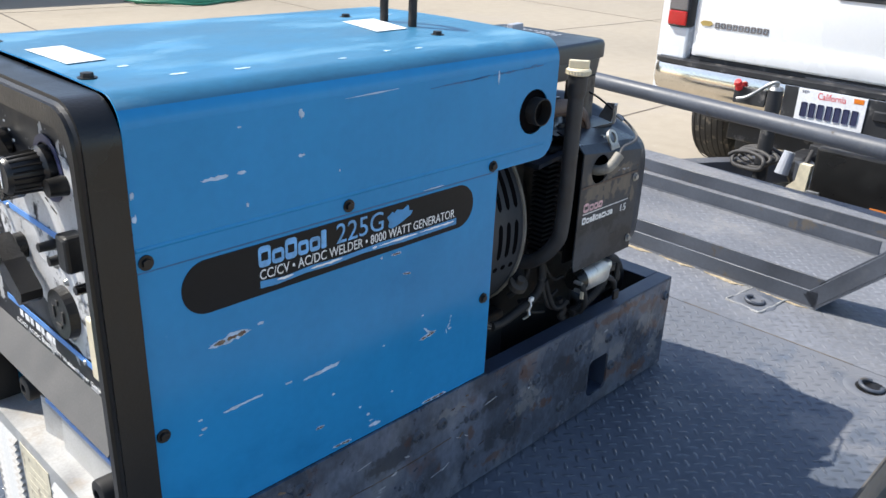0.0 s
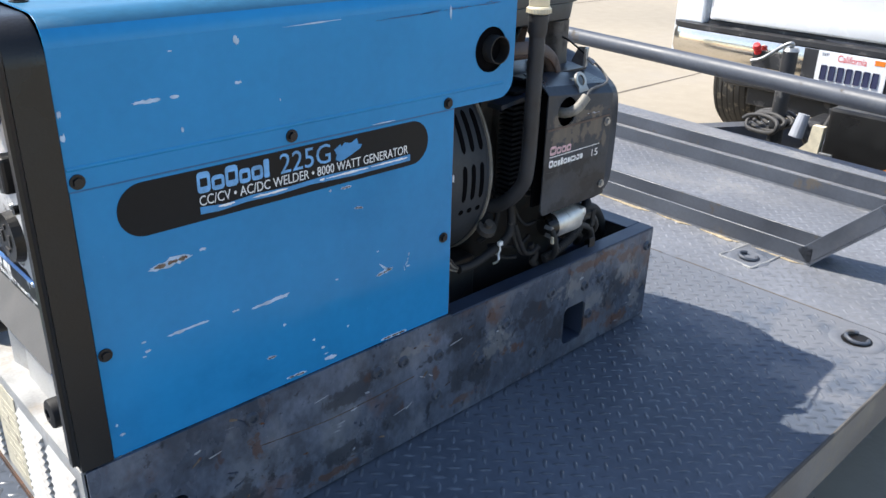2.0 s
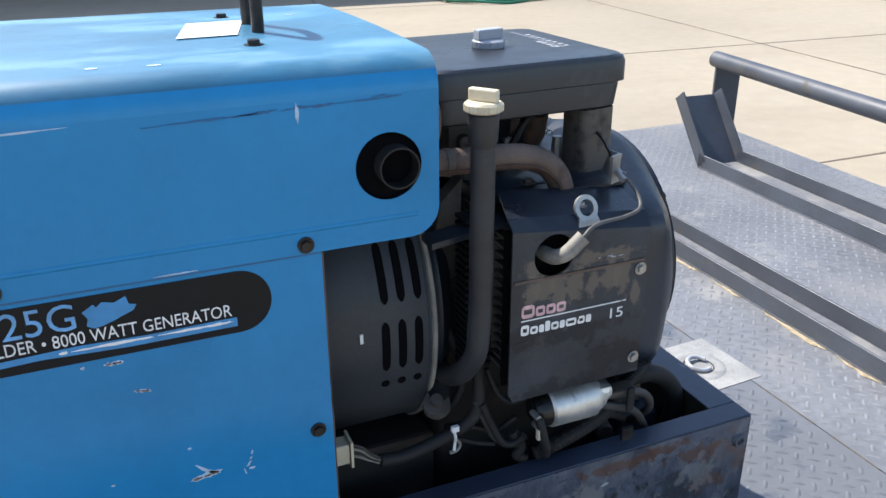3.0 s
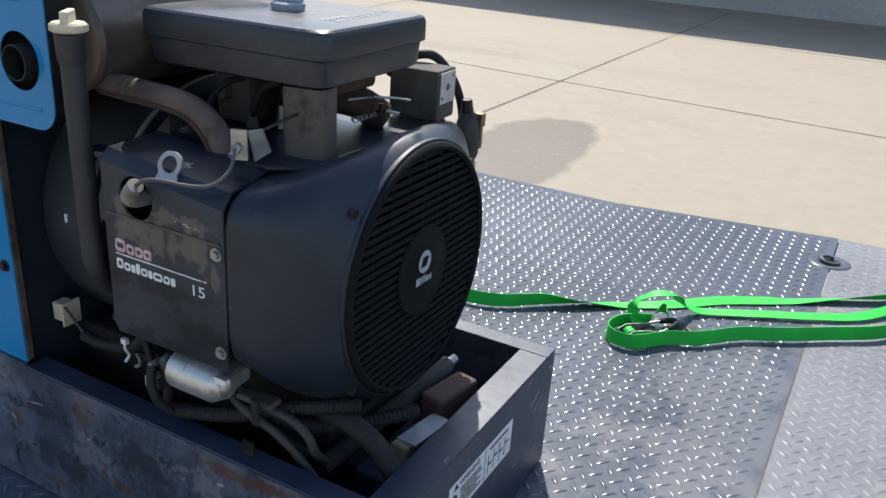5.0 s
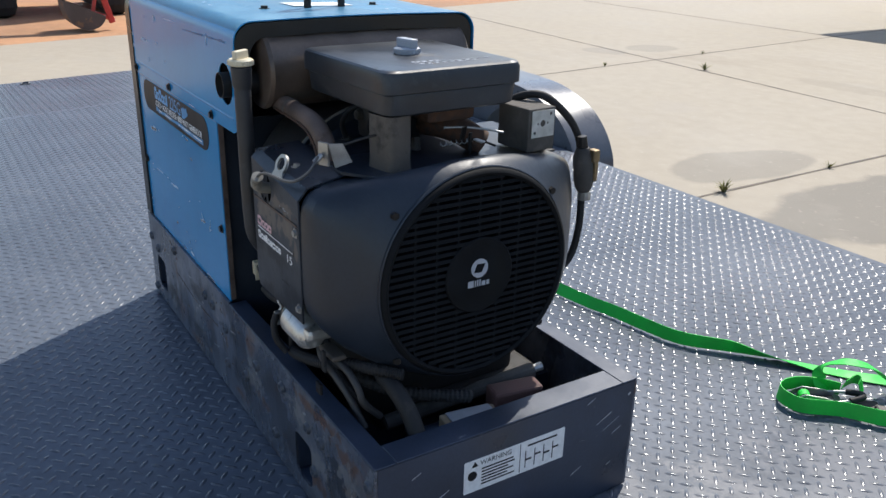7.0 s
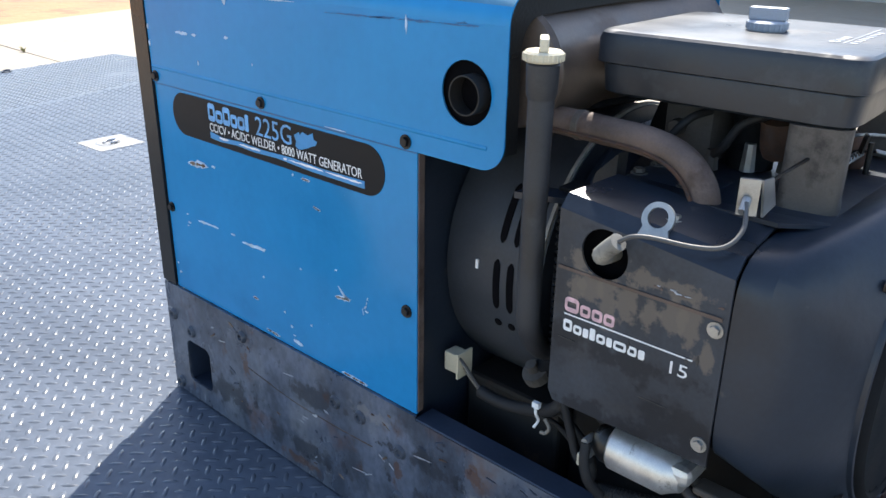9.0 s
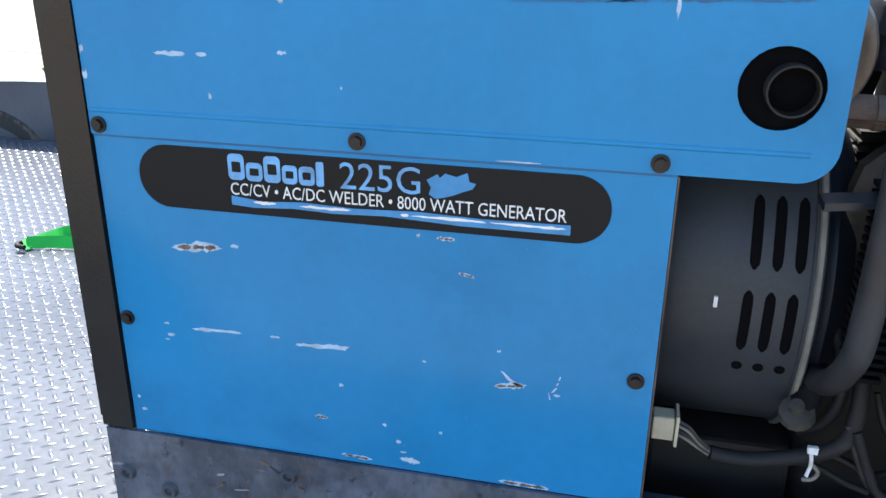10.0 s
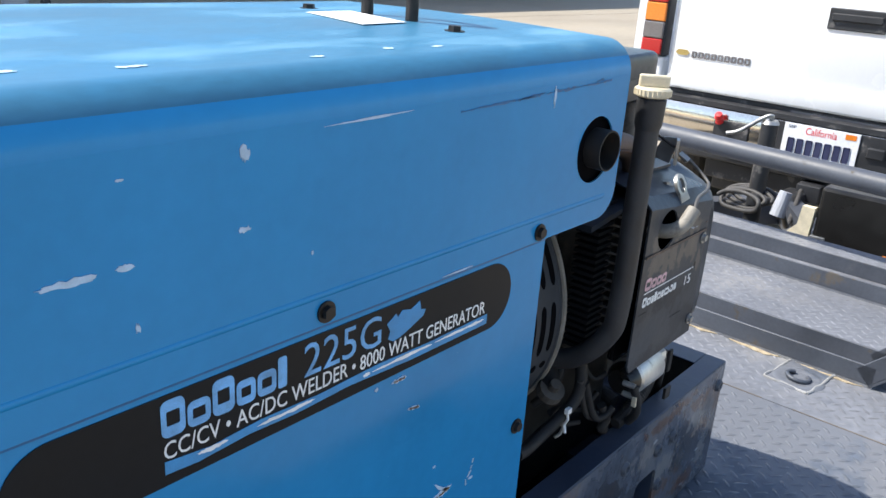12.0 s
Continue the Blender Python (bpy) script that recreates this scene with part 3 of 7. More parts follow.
for x0, y0, y1 in ((0.585, -0.003, 0.03), (0.585, W - 0.03, W), (L - 0.045, 0.0305, W - 0.0305)):
    part("skid_flange", box(x0, L, y0, y1, 0.2008, 0.2036, 0.001, 1), SKIDTOP, welder)
for x0, x1, z0, z1 in ((0.05, 0.118, 0.036, 0.114), (0.886, 0.95, 0.03, 0.108)):
    pocket = box(x0 - 0.004, x0 - 0.001, 0.0015, W - 0.0045, z0 - 0.004, z1 + 0.004)
    box(x1 + 0.001, x1 + 0.004, 0.0015, W - 0.0045, z0 - 0.004, z1 + 0.004, bm=pocket)
    box(x0 - 0.0008, x1 + 0.0008, 0.0015, W - 0.0045, z1 + 0.001, z1 + 0.004, bm=pocket)
    box(x0 - 0.0008, x1 + 0.0008, 0.0015, W - 0.0045, z0 - 0.004, z0 - 0.001, bm=pocket)
    box(x0 - 0.0008, x1 + 0.0008, W / 2, W / 2 + 0.003, z0 - 0.0008, z1 + 0.0008, bm=pocket)
    part("fork_pocket", pocket, SKIDTOP, welder, "dark fork pocket across the skid")
part("tray_floor", box(0.005, L - 0.005, 0.005, W - 0.005, 0.004, 0.014), SOOT, welder)
part("inner_rail", box(0.59, L - 0.01, 0.16, 0.20, 0.0145, 0.12, 0.003), ENGINE, welder)
part("inner_rail", box(0.59, L - 0.01, 0.33, 0.37, 0.0145, 0.12, 0.003), ENGINE, welder)
for u, v in ((0.434, 0.16), (0.485, 0.159), (0.56, 0.141), (0.557, 0.067), (0.071, 0.134), (0.218, 0.18), (0.72, 0.14), (0.941, 0.141), (0.990, 0.142), (0.961, 0.074), (1.144, 0.166), (0.02, 0.15), (0.02, 0.02), (0.66, 0.09), (0.84, 0.16), (0.80, 0.05)):
    part("plug_weld", lathe(((0.0, 0.0010), (0.0038, 0.0012), (0.0050, 0.0046), (0.0082, 0.0046), (0.0105, 0.0)), (u, -0.0033, v), (0, -1, 0), 16), RAIL, skid, smooth=60)
part("crease", plate(ragged([(0.228, 0.1315), (0.30, 0.1225), (0.36, 0.1185), (0.45, 0.1205), (0.507, 0.1235), (0.507, 0.1222), (0.45, 0.1192), (0.36, 0.1172), (0.30, 0.1212), (0.228, 0.130)], rng, 0.0005, 8), [], XZ(-0.0036), (0, 0.0005, 0)), EXHAUST, skid, "fine rusty crease along the wall")
for k in range(52):
    u, v = rng.uniform(0.13, 1.13), rng.uniform(0.015, 0.195)
    if 0.87 < u < 0.965 and v < 0.125:
        continue
    part("gouge", jagged(u, v, rng.uniform(0.004, 0.016), rng.uniform(0.0015, 0.005), rng, XZ(-0.0036), (0, 0.0005, 0), 8, rng.uniform(-0.8, 0.8)), (SKIDTOP, BARE, SKIDTOP, SPECKLE, RUST)[k % 5], skid)
for u, v, w, h in ((0.16, 0.15, 0.02, 0.002), (0.33, 0.16, 0.025, 0.002), (0.60, 0.15, 0.03, 0.002), (0.93, 0.16, 0.012, 0.004), (0.48, 0.07, 0.03, 0.0015)):
    part("scrape", jagged(u, v, w, h, rng, XZ(-0.0036), (0, 0.0005, 0), 9, 0.15), SPECKLE, skid, "bright scrape in the paint")
for v, w, zz, h in ((0.40, 0.03, 0.15, 0.0022), (0.43, 0.02, 0.12, 0.002), (0.10, 0.03, 0.12, 0.002), (0.06, 0.015, 0.17, 0.002), (0.42, 0.01, 0.06, 0.003), (0.37, 0.016, 0.19, 0.002), (0.415, 0.035, 0.135, 0.0012), (0.45, 0.006, 0.18, 0.005), (0.35, 0.02, 0.07, 0.0015)):
    part("scrape", jagged(v, zz, w, h, rng, YZ(L + 0.0001), (0.0005, 0, 0), 9, 0.5), SPECKLE, front_wall, "bright scrape in the paint")
# warning label on the end wall
label = part("warning_label", plate(round_rect(0.138, 0.32, 0.108, 0.162, 0.002), [], YZ(L + 0.0002), (0.0006, 0, 0)), WHITE, front_wall, "white safety label with black print")
FY = lambda u0, v0: (lambda u, v, d: (L + 0.0009 + d * 0.0003, u0 + u, v0 + v))
part("lettering", words("WARNING", 0.055, 0.008, FY(0.165, 0.150)), DECAL, label)
part("warning_sign", plate(((0.150, 0.150), (0.162, 0.150), (0.156, 0.159)), [], YZ(L + 0.0009), (0.0003, 0, 0)), DECAL, label)
for k in range(6):
    part("print_bar", box(L + 0.0009, L + 0.0012, 0.168, 0.168 + rng.uniform(0.045, 0.062), 0.142 - k * 0.0052, 0.1443 - k * 0.0052), DECAL, label)
part("print_bar", box(L + 0.0009, L + 0.0012, 0.236, 0.237, 0.11, 0.16), DECAL, label)
part("print_dot", plate(circle(0.152, 0.136, 0.008, 16), [], YZ(L + 0.0009), (0.0003, 0, 0)), DECAL, label)
for k in range(4):
    part("print_bar", box(L + 0.0009, L + 0.0012, 0.246 + k * 0.017, 0.2475 + k * 0.017, 0.115, 0.145), DECAL, label)
    part("print_bar", box(L + 0.0009, L + 0.0012, 0.246 + k * 0.017, 0.258 + k * 0.017, 0.128 + 0.004 * (k % 2), 0.131 + 0.004 * (k % 2)), DECAL, label)
part("print_bar", box(L + 0.0009, L + 0.0012, 0.25, 0.305, 0.1515, 0.1545), DECAL, label)

# lower side panels and the bulkhead behind them
side = part("side_panel", plate(round_rect(0.036, 0.584, 0.2066, 0.549, 0), [], XZ(0.002), (0, 0.003, 0)), BLUE, welder, "chipped blue lower side panel")
part("side_panel", plate(round_rect(0.036, 0.584, 0.2066, 0.549, 0), [], XZ(0.437), (0, 0.003, 0)), BLUE, welder)
part("bulkhead", box(0.570, 0.574, 0.006, 0.434, 0.0145, 0.541), ENGINE, welder, "dirty black steel bulkhead")
part("rusty_edge", box(0.5845, 0.5862, 0.0035, 0.012, 0.2100, 0.5405), EXHAUST, welder, "rusty door edge")

# hood: near face with the exhaust hole, rolled edges, top and far side
HX0, HX1, HT = 0.035, 0.705, 0.7195
near = [(HX0, 0.543), (HX1 - 0.03, 0.543)] + [(HX1 - 0.03 + 0.03 * math.sin(a), 0.573 - 0.03 * math.cos(a)) for a in (k * math.pi / 16 for k in range(1, 9))] + [(HX1, HT - 0.032), (HX0, HT - 0.032)]
bm = plate(near, [circle(0.654, 0.618, 0.033)], XZ(0.0), (0, 0.0018, 0))
roll = [(0.0, HT - 0.032)] + [(0.032 - 0.032 * math.cos(a), HT - 0.032 + 0.032 * math.sin(a)) for a in (k * math.pi / 16 for k in range(1, 9))]
top = [(0.032 + (0.376) * k / 10, HT + 0.003 * math.sin(math.pi * k / 10)) for k in range(1, 10)]
rest = [(0.408 + 0.032 * math.sin(a), HT - 0.032 + 0.032 * math.cos(a)) for a in (k * math.pi / 16 for k in range(0, 9))] + [(0.44, 0.543)]
join(bm, strip([(u, v) for u, v in roll + top + rest], "x", HX0, HX1, -0.0018))
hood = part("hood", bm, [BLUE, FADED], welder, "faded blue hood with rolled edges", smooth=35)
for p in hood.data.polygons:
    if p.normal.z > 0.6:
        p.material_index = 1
part("crease", tube([(HX0 + 0.001, 0.0026, 0.5665), (HX1 - 0.022, 0.0026, 0.5665)], 0.0036, 18, 1), BLUE, hood, smooth=60)
# darker strip paints the shade of the gap under the hood edge
part("seam_shadow_gap", box(0.036, 0.584, 0.0014, 0.0018, 0.5405, 0.5429), CREVICE, hood)
shape = [(0.0, 0.56)] + roll + top + rest[:-1] + [(0.44, 0.56)]
inset = lambda d: [(0.22 + (u - 0.22) * (0.22 - d) / 0.22, v - d if v > 0.6 else v) for u, v in shape]
part("front_liner", plate(inset(0.004) + inset(0.026)[::-1], [], YZ(HX1 - 0.016), (0.012, 0, 0)), BLACK, hood, "black inner rim of the hood opening", smooth=35)
# black sheet added under the hood to paint its shaded inside
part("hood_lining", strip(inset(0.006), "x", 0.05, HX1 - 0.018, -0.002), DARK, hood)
for u, v in ((0.045, 0.5525), (0.305, 0.553), (0.569, 0.552)):
    hex_bolt((u, -0.0004, v), (0, -1, 0), 0.0056, hood)
for u, v in ((0.568, 0.344), (0.045, 0.346)):
    hex_bolt((u, 0.0016, v), (0, -1, 0), 0.0056, side)
for u, v in ((0.558, 0.108), (0.561, 0.313), (0.047, 0.087), (0.05, 0.34)):
    hex_bolt((u, v, HT + 0.0008), (0, 0, 1), 0.0066, hood)
# lifting bail and paper labels on the top
bail = tube([(0.577, 0.179, HT - 0.01), (0.577, 0.179, 0.80), (0.577, 0.186, 0.822), (0.5775, 0.211, 0.83), (0.578, 0.235, 0.822), (0.578, 0.242, 0.80), (0.578, 0.242, HT - 0.01)], 0.0065, 12)
part("lifting_bail", bail, BOLT, welder, "black steel lifting bail", smooth=50)
for n, c in enumerate((((0.492, 0.161), (0.553, 0.164), (0.577, 0.266), (0.515, 0.264)), ((0.056, 0.154), (0.100, 0.159), (0.098, 0.263), (0.054, 0.258)))):
    part("paper_label", plate(c, [], XY(HT + 0.0036), (0, 0, 0.0005)), WHITE, hood, "plain white sun-bleached paper label")

# decal: a black capsule with worn lettering
DZ0, DZ1 = 0.474, 0.5365
capsule = part("decal", plate(round_rect(0.081, 0.533, DZ0, DZ1, (DZ1 - DZ0) / 2 - 0.0005, 12), [], XZ(0.0012), (0, 0.0007, 0)), DECAL, side, "black capsule-shaped decal with worn lettering")
SD = on_side(0.0011, 0.0004)
shape_row(0.176, 0.5075, ((0.0165, 0.0255), (0.0165, 0.018), (0.0165, 0.0255), (0.015, 0.018), (0.0155, 0.018), (0.0075, 0.0235)), 0.0007, LETTERBLUE, capsule, "worn light blue brand shape", 0.0036)
part("lettering", words("225G", 0.076, 0.0255, SD(0.287, 0.5072)), LETTERBLUE, capsule, "worn light blue numerals")
part("lettering", words("CC/CV • AC/DC WELDER • 8000 WATT GENERATOR", 0.318, 0.0122, SD(0.177, 0.4925)), WHITE, capsule, "thin white capital lettering")
part("torn_patch", plate(((0.369, 0.522), (0.379, 0.528), (0.381, 0.5245), (0.386, 0.529), (0.396, 0.5265), (0.406, 0.531), (0.408, 0.523), (0.414, 0.5215), (0.411, 0.5165), (0.402, 0.513), (0.394, 0.5095), (0.385, 0.5065), (0.377, 0.505), (0.371, 0.5085), (0.373, 0.515)), [], XZ(0.0007), (0, 0.0004, 0)), TORNBLUE, capsule, "patch where the decal is torn off")
part("underline", plate(((0.177, 0.4825), (0.20, 0.481), (0.24, 0.4835), (0.28, 0.482), (0.33, 0.484), (0.40, 0.481), (0.499, 0.4812), (0.499, 0.4905), (0.42, 0.4893), (0.36, 0.491), (0.30, 0.4888), (0.25, 0.4905), (0.21, 0.488), (0.177, 0.4915)), [], XZ(0.0007), (0, 0.0004, 0)), TORNBLUE, capsule)
for a, b in ((0.20, 0.222), (0.247, 0.296), (0.345, 0.352), (0.357, 0.424), (0.43, 0.495)):
    part("underline", jagged((a + b) / 2, 0.4868, b - a, 0.0036, rng, XZ(0.0003), (0, 0.0004, 0), 13), WHITE, capsule)

# chips and scratches in the paint: place, size, lean, bare steel or primer
hood_chips = ((0.128, 0.623, 0.032, 0.005, 0.02, 0), (0.160, 0.6235, 0.011, 0.004, 0.0, 0), (0.239, 0.675, 0.007, 0.012, -0.4, 0), (0.238, 0.628, 0.009, 0.004, 0.0, 0),
              (0.165, 0.586, 0.003, 0.008, -0.6, 0), (0.345, 0.684, 0.085, 0.0015, 0.02, 0), (0.570, 0.678, 0.0035, 0.020, 0.0, 0), (0.45, 0.5445, 0.04, 0.0015, 0.0, 0),
              (0.292, 0.600, 0.0018, 0.004, 0.0, 0), (0.16, 0.672, 0.005, 0.002, 0.0, 0), (0.038, 0.624, 0.004, 0.009, 0.0, 0), (0.038, 0.600, 0.005, 0.009, 0.0, 0))
for k, (u, v, w, h, lean, bare) in enumerate(hood_chips):
    part("paint_chip", jagged(u, v, w, h, rng, XZ(-0.0007), (0, 0.0006, 0), 11, lean), BARE if bare else PRIMER, hood)
for loop in ([(0.44, 0.6848), (0.50, 0.6858), (0.535, 0.6868), (0.535, 0.6880), (0.50, 0.6872), (0.44, 0.6853)], [(0.515, 0.6862), (0.545, 0.6868), (0.552, 0.6895), (0.53, 0.6885)], [(0.556, 0.6875), (0.60, 0.6885), (0.61, 0.6900), (0.575, 0.6905)], [(0.612, 0.6895), (0.66, 0.6902), (0.668, 0.6915), (0.625, 0.6908)], [(0.64, 0.6920), (0.652, 0.6925), (0.65, 0.6945)]):
    part("scuff", plate(ragged([(u, v - 0.007) for u, v in loop], rng, 0.0009, 9), [], XZ(-0.0006), (0, 0.0005, 0)), CREVICE, hood, "dark scuff along the hood edge")
panel_chips = ((0.134, 0.434, 0.050, 0.009, 0.08, 1), (0.175, 0.439, 0.008, 0.004, 0.0, 0), (0.387, 0.467, 0.016, 0.004, 0.0, 1), (0.361, 0.468, 0.0035, 0.003, 0.0, 0),
               (0.407, 0.433, 0.014, 0.004, -0.2, 1), (0.452, 0.322, 0.030, 0.005, 0.12, 1), (0.262, 0.340, 0.056, 0.005, 0.05, 0),
               (0.147, 0.343, 0.050, 0.004, 0.03, 0), (0.211, 0.344, 0.009, 0.003, 0.0, 0), (0.257, 0.257, 0.013, 0.004, 0.0, 1), (0.352, 0.219, 0.020, 0.006, -0.1, 0),
               (0.294, 0.214, 0.030, 0.004, -0.05, 1), (0.470, 0.2105, 0.050, 0.005, -0.02, 1))
for k, (u, v, w, h, lean, bare) in enumerate(panel_chips):
    part("paint_chip", jagged(u, v, w * 1.06, h * 1.25, rng, XZ(0.0012), (0, 0.0006, 0), 15, lean), PRIMER, side)
    if bare:
        for d, m in ((-0.27, 0.30), (0.05, 0.26), (0.30, 0.24)):
            part("paint_chip", jagged(u + d * w, v + d * w * lean, w * m, h * 0.62, rng, XZ(0.0008), (0, 0.0004, 0), 9, lean), BARE, side, "chip worn through to rusty steel")
for u, v in ((0.367, 0.337), (0.384, 0.258), (0.325, 0.258), (0.089, 0.326), (0.094, 0.332), (0.28, 0.298), (0.44, 0.358), (0.497, 0.318), (0.345, 0.228), (0.045, 0.25), (0.05, 0.235), (0.34, 0.24), (0.09, 0.345)):
    part("paint_chip", jagged(u, v, rng.uniform(0.003, 0.008), rng.uniform(0.002, 0.005), rng, XZ(0.0012), (0, 0.0006, 0), 8), PRIMER, side)
for u, v, w, h in ((0.20, 0.05, 0.02, 0.008), (0.33, 0.04, 0.012, 0.006), (0.41, 0.05, 0.010, 0.006), (0.46, 0.045, 0.012, 0.007), (0.10, 0.12, 0.012, 0.01), (0.13, 0.06, 0.02, 0.008), (0.64, 0.30, 0.012, 0.008)):
    part("paint_chip", jagged(u, v, w, h, rng, lambda a, b: (a, b, HT + 0.0002 + 0.003 * math.sin(math.pi * min(1.0, max(0.0, (b - 0.032) / 0.376)))), (0, 0, 0.0003), 9), PRIMER, hood)

for c in (((0.4424, 0.3375), (0.445, 0.3365), (0.455, 0.3285), (0.464, 0.3245), (0.458, 0.323), (0.449, 0.329)), ((0.4985, 0.3385), (0.500, 0.3385), (0.499, 0.3345), (0.4975, 0.3345)), ((0.497, 0.3315), (0.4985, 0.3315), (0.497, 0.3285), (0.4955, 0.3285)), ((0.495, 0.326), (0.4975, 0.3265), (0.494, 0.3215), (0.4915, 0.3205)), ((0.489, 0.320), (0.4895, 0.3195), (0.4915, 0.3125), (0.490, 0.3125))):
    part("paint_chip", plate(c, [], XZ(0.0012), (0, 0.0006, 0)), PRIMER, side)

# control end: moulded bezel, recessed panel, knobs, levers, sockets
arch = round_rect(-0.002, 0.442, 0.2085, 0.7165, 0.04, 8, (0.0, 0.0, 0.045, 0.045))
arch_in = round_rect(0.022, 0.418, 0.2085, 0.684, 0.03, 6, (0.0, 0.0, 0.03, 0.03))
bez = part("bezel", plate([arch[1]] + arch[2:] + [arch[0]] + [arch_in[0]] + arch_in[2:][::-1] + [arch_in[1]], [], YZ(-0.010), (0.044, 0, 0)), BLACK, welder, "thick black moulded bezel with rounded corners")
bev = bmesh.new()
bev.from_mesh(bez.data)
bmesh.ops.bevel(bev, geom=[e for e in bev.edges if e.is_manifold and e.calc_face_angle(0) > 1.0 and all(v.co.x < -0.009 for v in e.verts)], offset=0.007, segments=3, affect="EDGES")
bev.to_mesh(bez.data)
bev.free()
bez.data.shade_smooth()
bez.data.set_sharp_from_angle(angle=radians(40))
CP = 0.016
panel = part("control_panel", box(CP, CP + 0.004, 0.0225, 0.4175, 0.37, 0.6835), PANELBLACK, welder, "worn black and silver control panel")


worn = ragged([(0.03, 0.405), (0.03, 0.63), (0.10, 0.645), (0.17, 0.632), (0.24, 0.60), (0.29, 0.565), (0.31, 0.52), (0.28, 0.47), (0.24, 0.452), (0.19, 0.447), (0.16, 0.42), (0.10, 0.412)], rng, 0.004, 7)
part("worn_face", plate(worn, [], YZ(CP - 0.0012), (0.001, 0, 0)), SILVER, panel, "silver face with the print rubbed off")
for k in range(16):
    y, z = rng.uniform(0.05, 0.32), rng.uniform(0.43, 0.65)
    part("paint_fleck", jagged(y, z, rng.uniform(0.004, 0.014), rng.uniform(0.002, 0.008), rng, YZ(CP - 0.0020), (0.0006, 0, 0), 11, 0.4), PANELBLACK if k % 3 else SILVER, panel)
for z, y0, y1 in ((0.543, 0.075, 0.365), (0.403, 0.025, 0.33)):
    part("stripe", box(CP - 0.0030, CP - 0.0022, y0, y1, z, z + 0.0075), STRIPE, panel)
CW = lambda u0, v0: (lambda u, v, d: (CP - 0.0006 - d * 0.0004, u0 - u, v0 + v))
part("lettering", words("CC/CV AC/DC 8000WATT Welder/Power Generator", 0.26, 0.0058, CW(0.315, 0.3755)), WHITE, panel, "small white lettering")
for k, w in enumerate((0.010, 0.012, 0.009, 0.013, 0.008, 0.014, 0.007)):
    part("brand_bar", box(CP - 0.0010, CP - 0.0004, 0.30 - k * 0.0165 - w, 0.30 - k * 0.0165, 0.3885, 0.3975), WHITE, panel, "plain white brand bar")
for k in range(9):
    a = math.pi * (0.15 + 0.7 * k / 8)
    part("dial_mark", box(CP - 0.0010, CP - 0.0004, 0.27 + 0.055 * math.cos(a), 0.275 + 0.055 * math.cos(a), 0.612 + 0.045 * math.sin(a), 0.6145 + 0.045 * math.sin(a)), WHITE, panel)
for k in range(5):
    part("print_bar", box(CP - 0.0010, CP - 0.0004, 0.325, 0.325 + rng.uniform(0.008, 0.022), 0.48 + k * 0.012, 0.4825 + k * 0.012), WHITE, panel)
part("dial_ring", plate(circle(0.132, 0.624, 0.036), [circle(0.132, 0.624, 0.028)], YZ(CP - 0.0025), (0.001, 0, 0)), PLATEBLUE, panel)
knob = part("knob", lathe(((0.0, 0.046), (0.017, 0.046), (0.0195, 0.043), (0.021, 0.012), (0.025, 0.008), (0.025, 0.0)), (CP - 0.002, 0.132, 0.624), (-1, 0, 0), 30), BLACK, panel, "round ribbed black knob", smooth=40)
part("knob_mark", box(CP - 0.0490, CP - 0.0482, 0.131, 0.133, 0.612, 0.640), WHITE, knob)
for k in range(20):
    a = 2 * math.pi * k / 20
    part("rib", cyl((CP - 0.012, 0.132 + 0.0208 * math.cos(a), 0.624 + 0.0208 * math.sin(a)), (CP - 0.043, 0.132 + 0.0196 * math.cos(a), 0.624 + 0.0196 * math.sin(a)), 0.0013, seg=5), BLACK, knob)
for (hy, hz), (ty, tz) in (((0.243, 0.628), (0.172, 0.588)), ((0.245, 0.503), (0.172, 0.462))):
    d = Vector((ty - hy, tz - hz)).normalized()
    q = Vector((-d.y, d.x))
    hub = part("range_lever", cyl((CP - 0.001, hy, hz), (CP - 0.012, hy, hz), 0.016, 0.015, 24), BLACK, panel, "black wedge-shaped range lever")
    at = lambda a, b: (hy + d.x * a + q.x * b, hz + d.y * a + q.y * b)
    body_loop = [at(-0.014, -0.012), at(0.028, -0.014), at(0.076, -0.0105), at(0.080, 0.0), at(0.075, 0.0115), at(0.028, 0.014), at(-0.014, 0.012)]
    grip = part("grip", plate(body_loop, [], YZ(CP - 0.036), (0.024, 0, 0)), BLACK, hub)
    part("head_block", plate([at(-0.016, -0.012), at(0.012, -0.012), at(0.012, 0.012), at(-0.016, 0.012)], [], YZ(CP - 0.047), (0.0105, 0, 0)), BLACK, hub)
    part("lever_screw", cyl((CP - 0.0472, *at(-0.006, 0.0)), (CP - 0.0490, *at(-0.006, 0.0)), 0.0035, seg=12), ZINC, hub)
for sy, sz in ((0.155, 0.54), (0.143, 0.532), (0.15, 0.508), (0.128, 0.495), (0.27, 0.545), (0.13, 0.425), (0.105, 0.405), (0.03, 0.66), (0.40, 0.66)):
    part("panel_screw", lathe(((0.0, 0.004), (0.0028, 0.0036), (0.0042, 0.0)), (CP - 0.0012, sy, sz), (-1, 0, 0), 12), ZINC, panel)
for cy, cz, r in ((0.095, 0.615, 0.011), (0.145, 0.535, 0.006), (0.12, 0.527, 0.006), (0.06, 0.515, 0.006), (0.30, 0.56, 0.005)):
    part("knob", cyl((CP - 0.001, cy, cz), (CP - 0.02, cy, cz), r, r * 0.85, 18), BLACK, panel, smooth=40)
part("breaker_switch", box(CP - 0.024, CP - 0.001, 0.06, 0.085, 0.532, 0.572, 0.004), BLACK, panel)
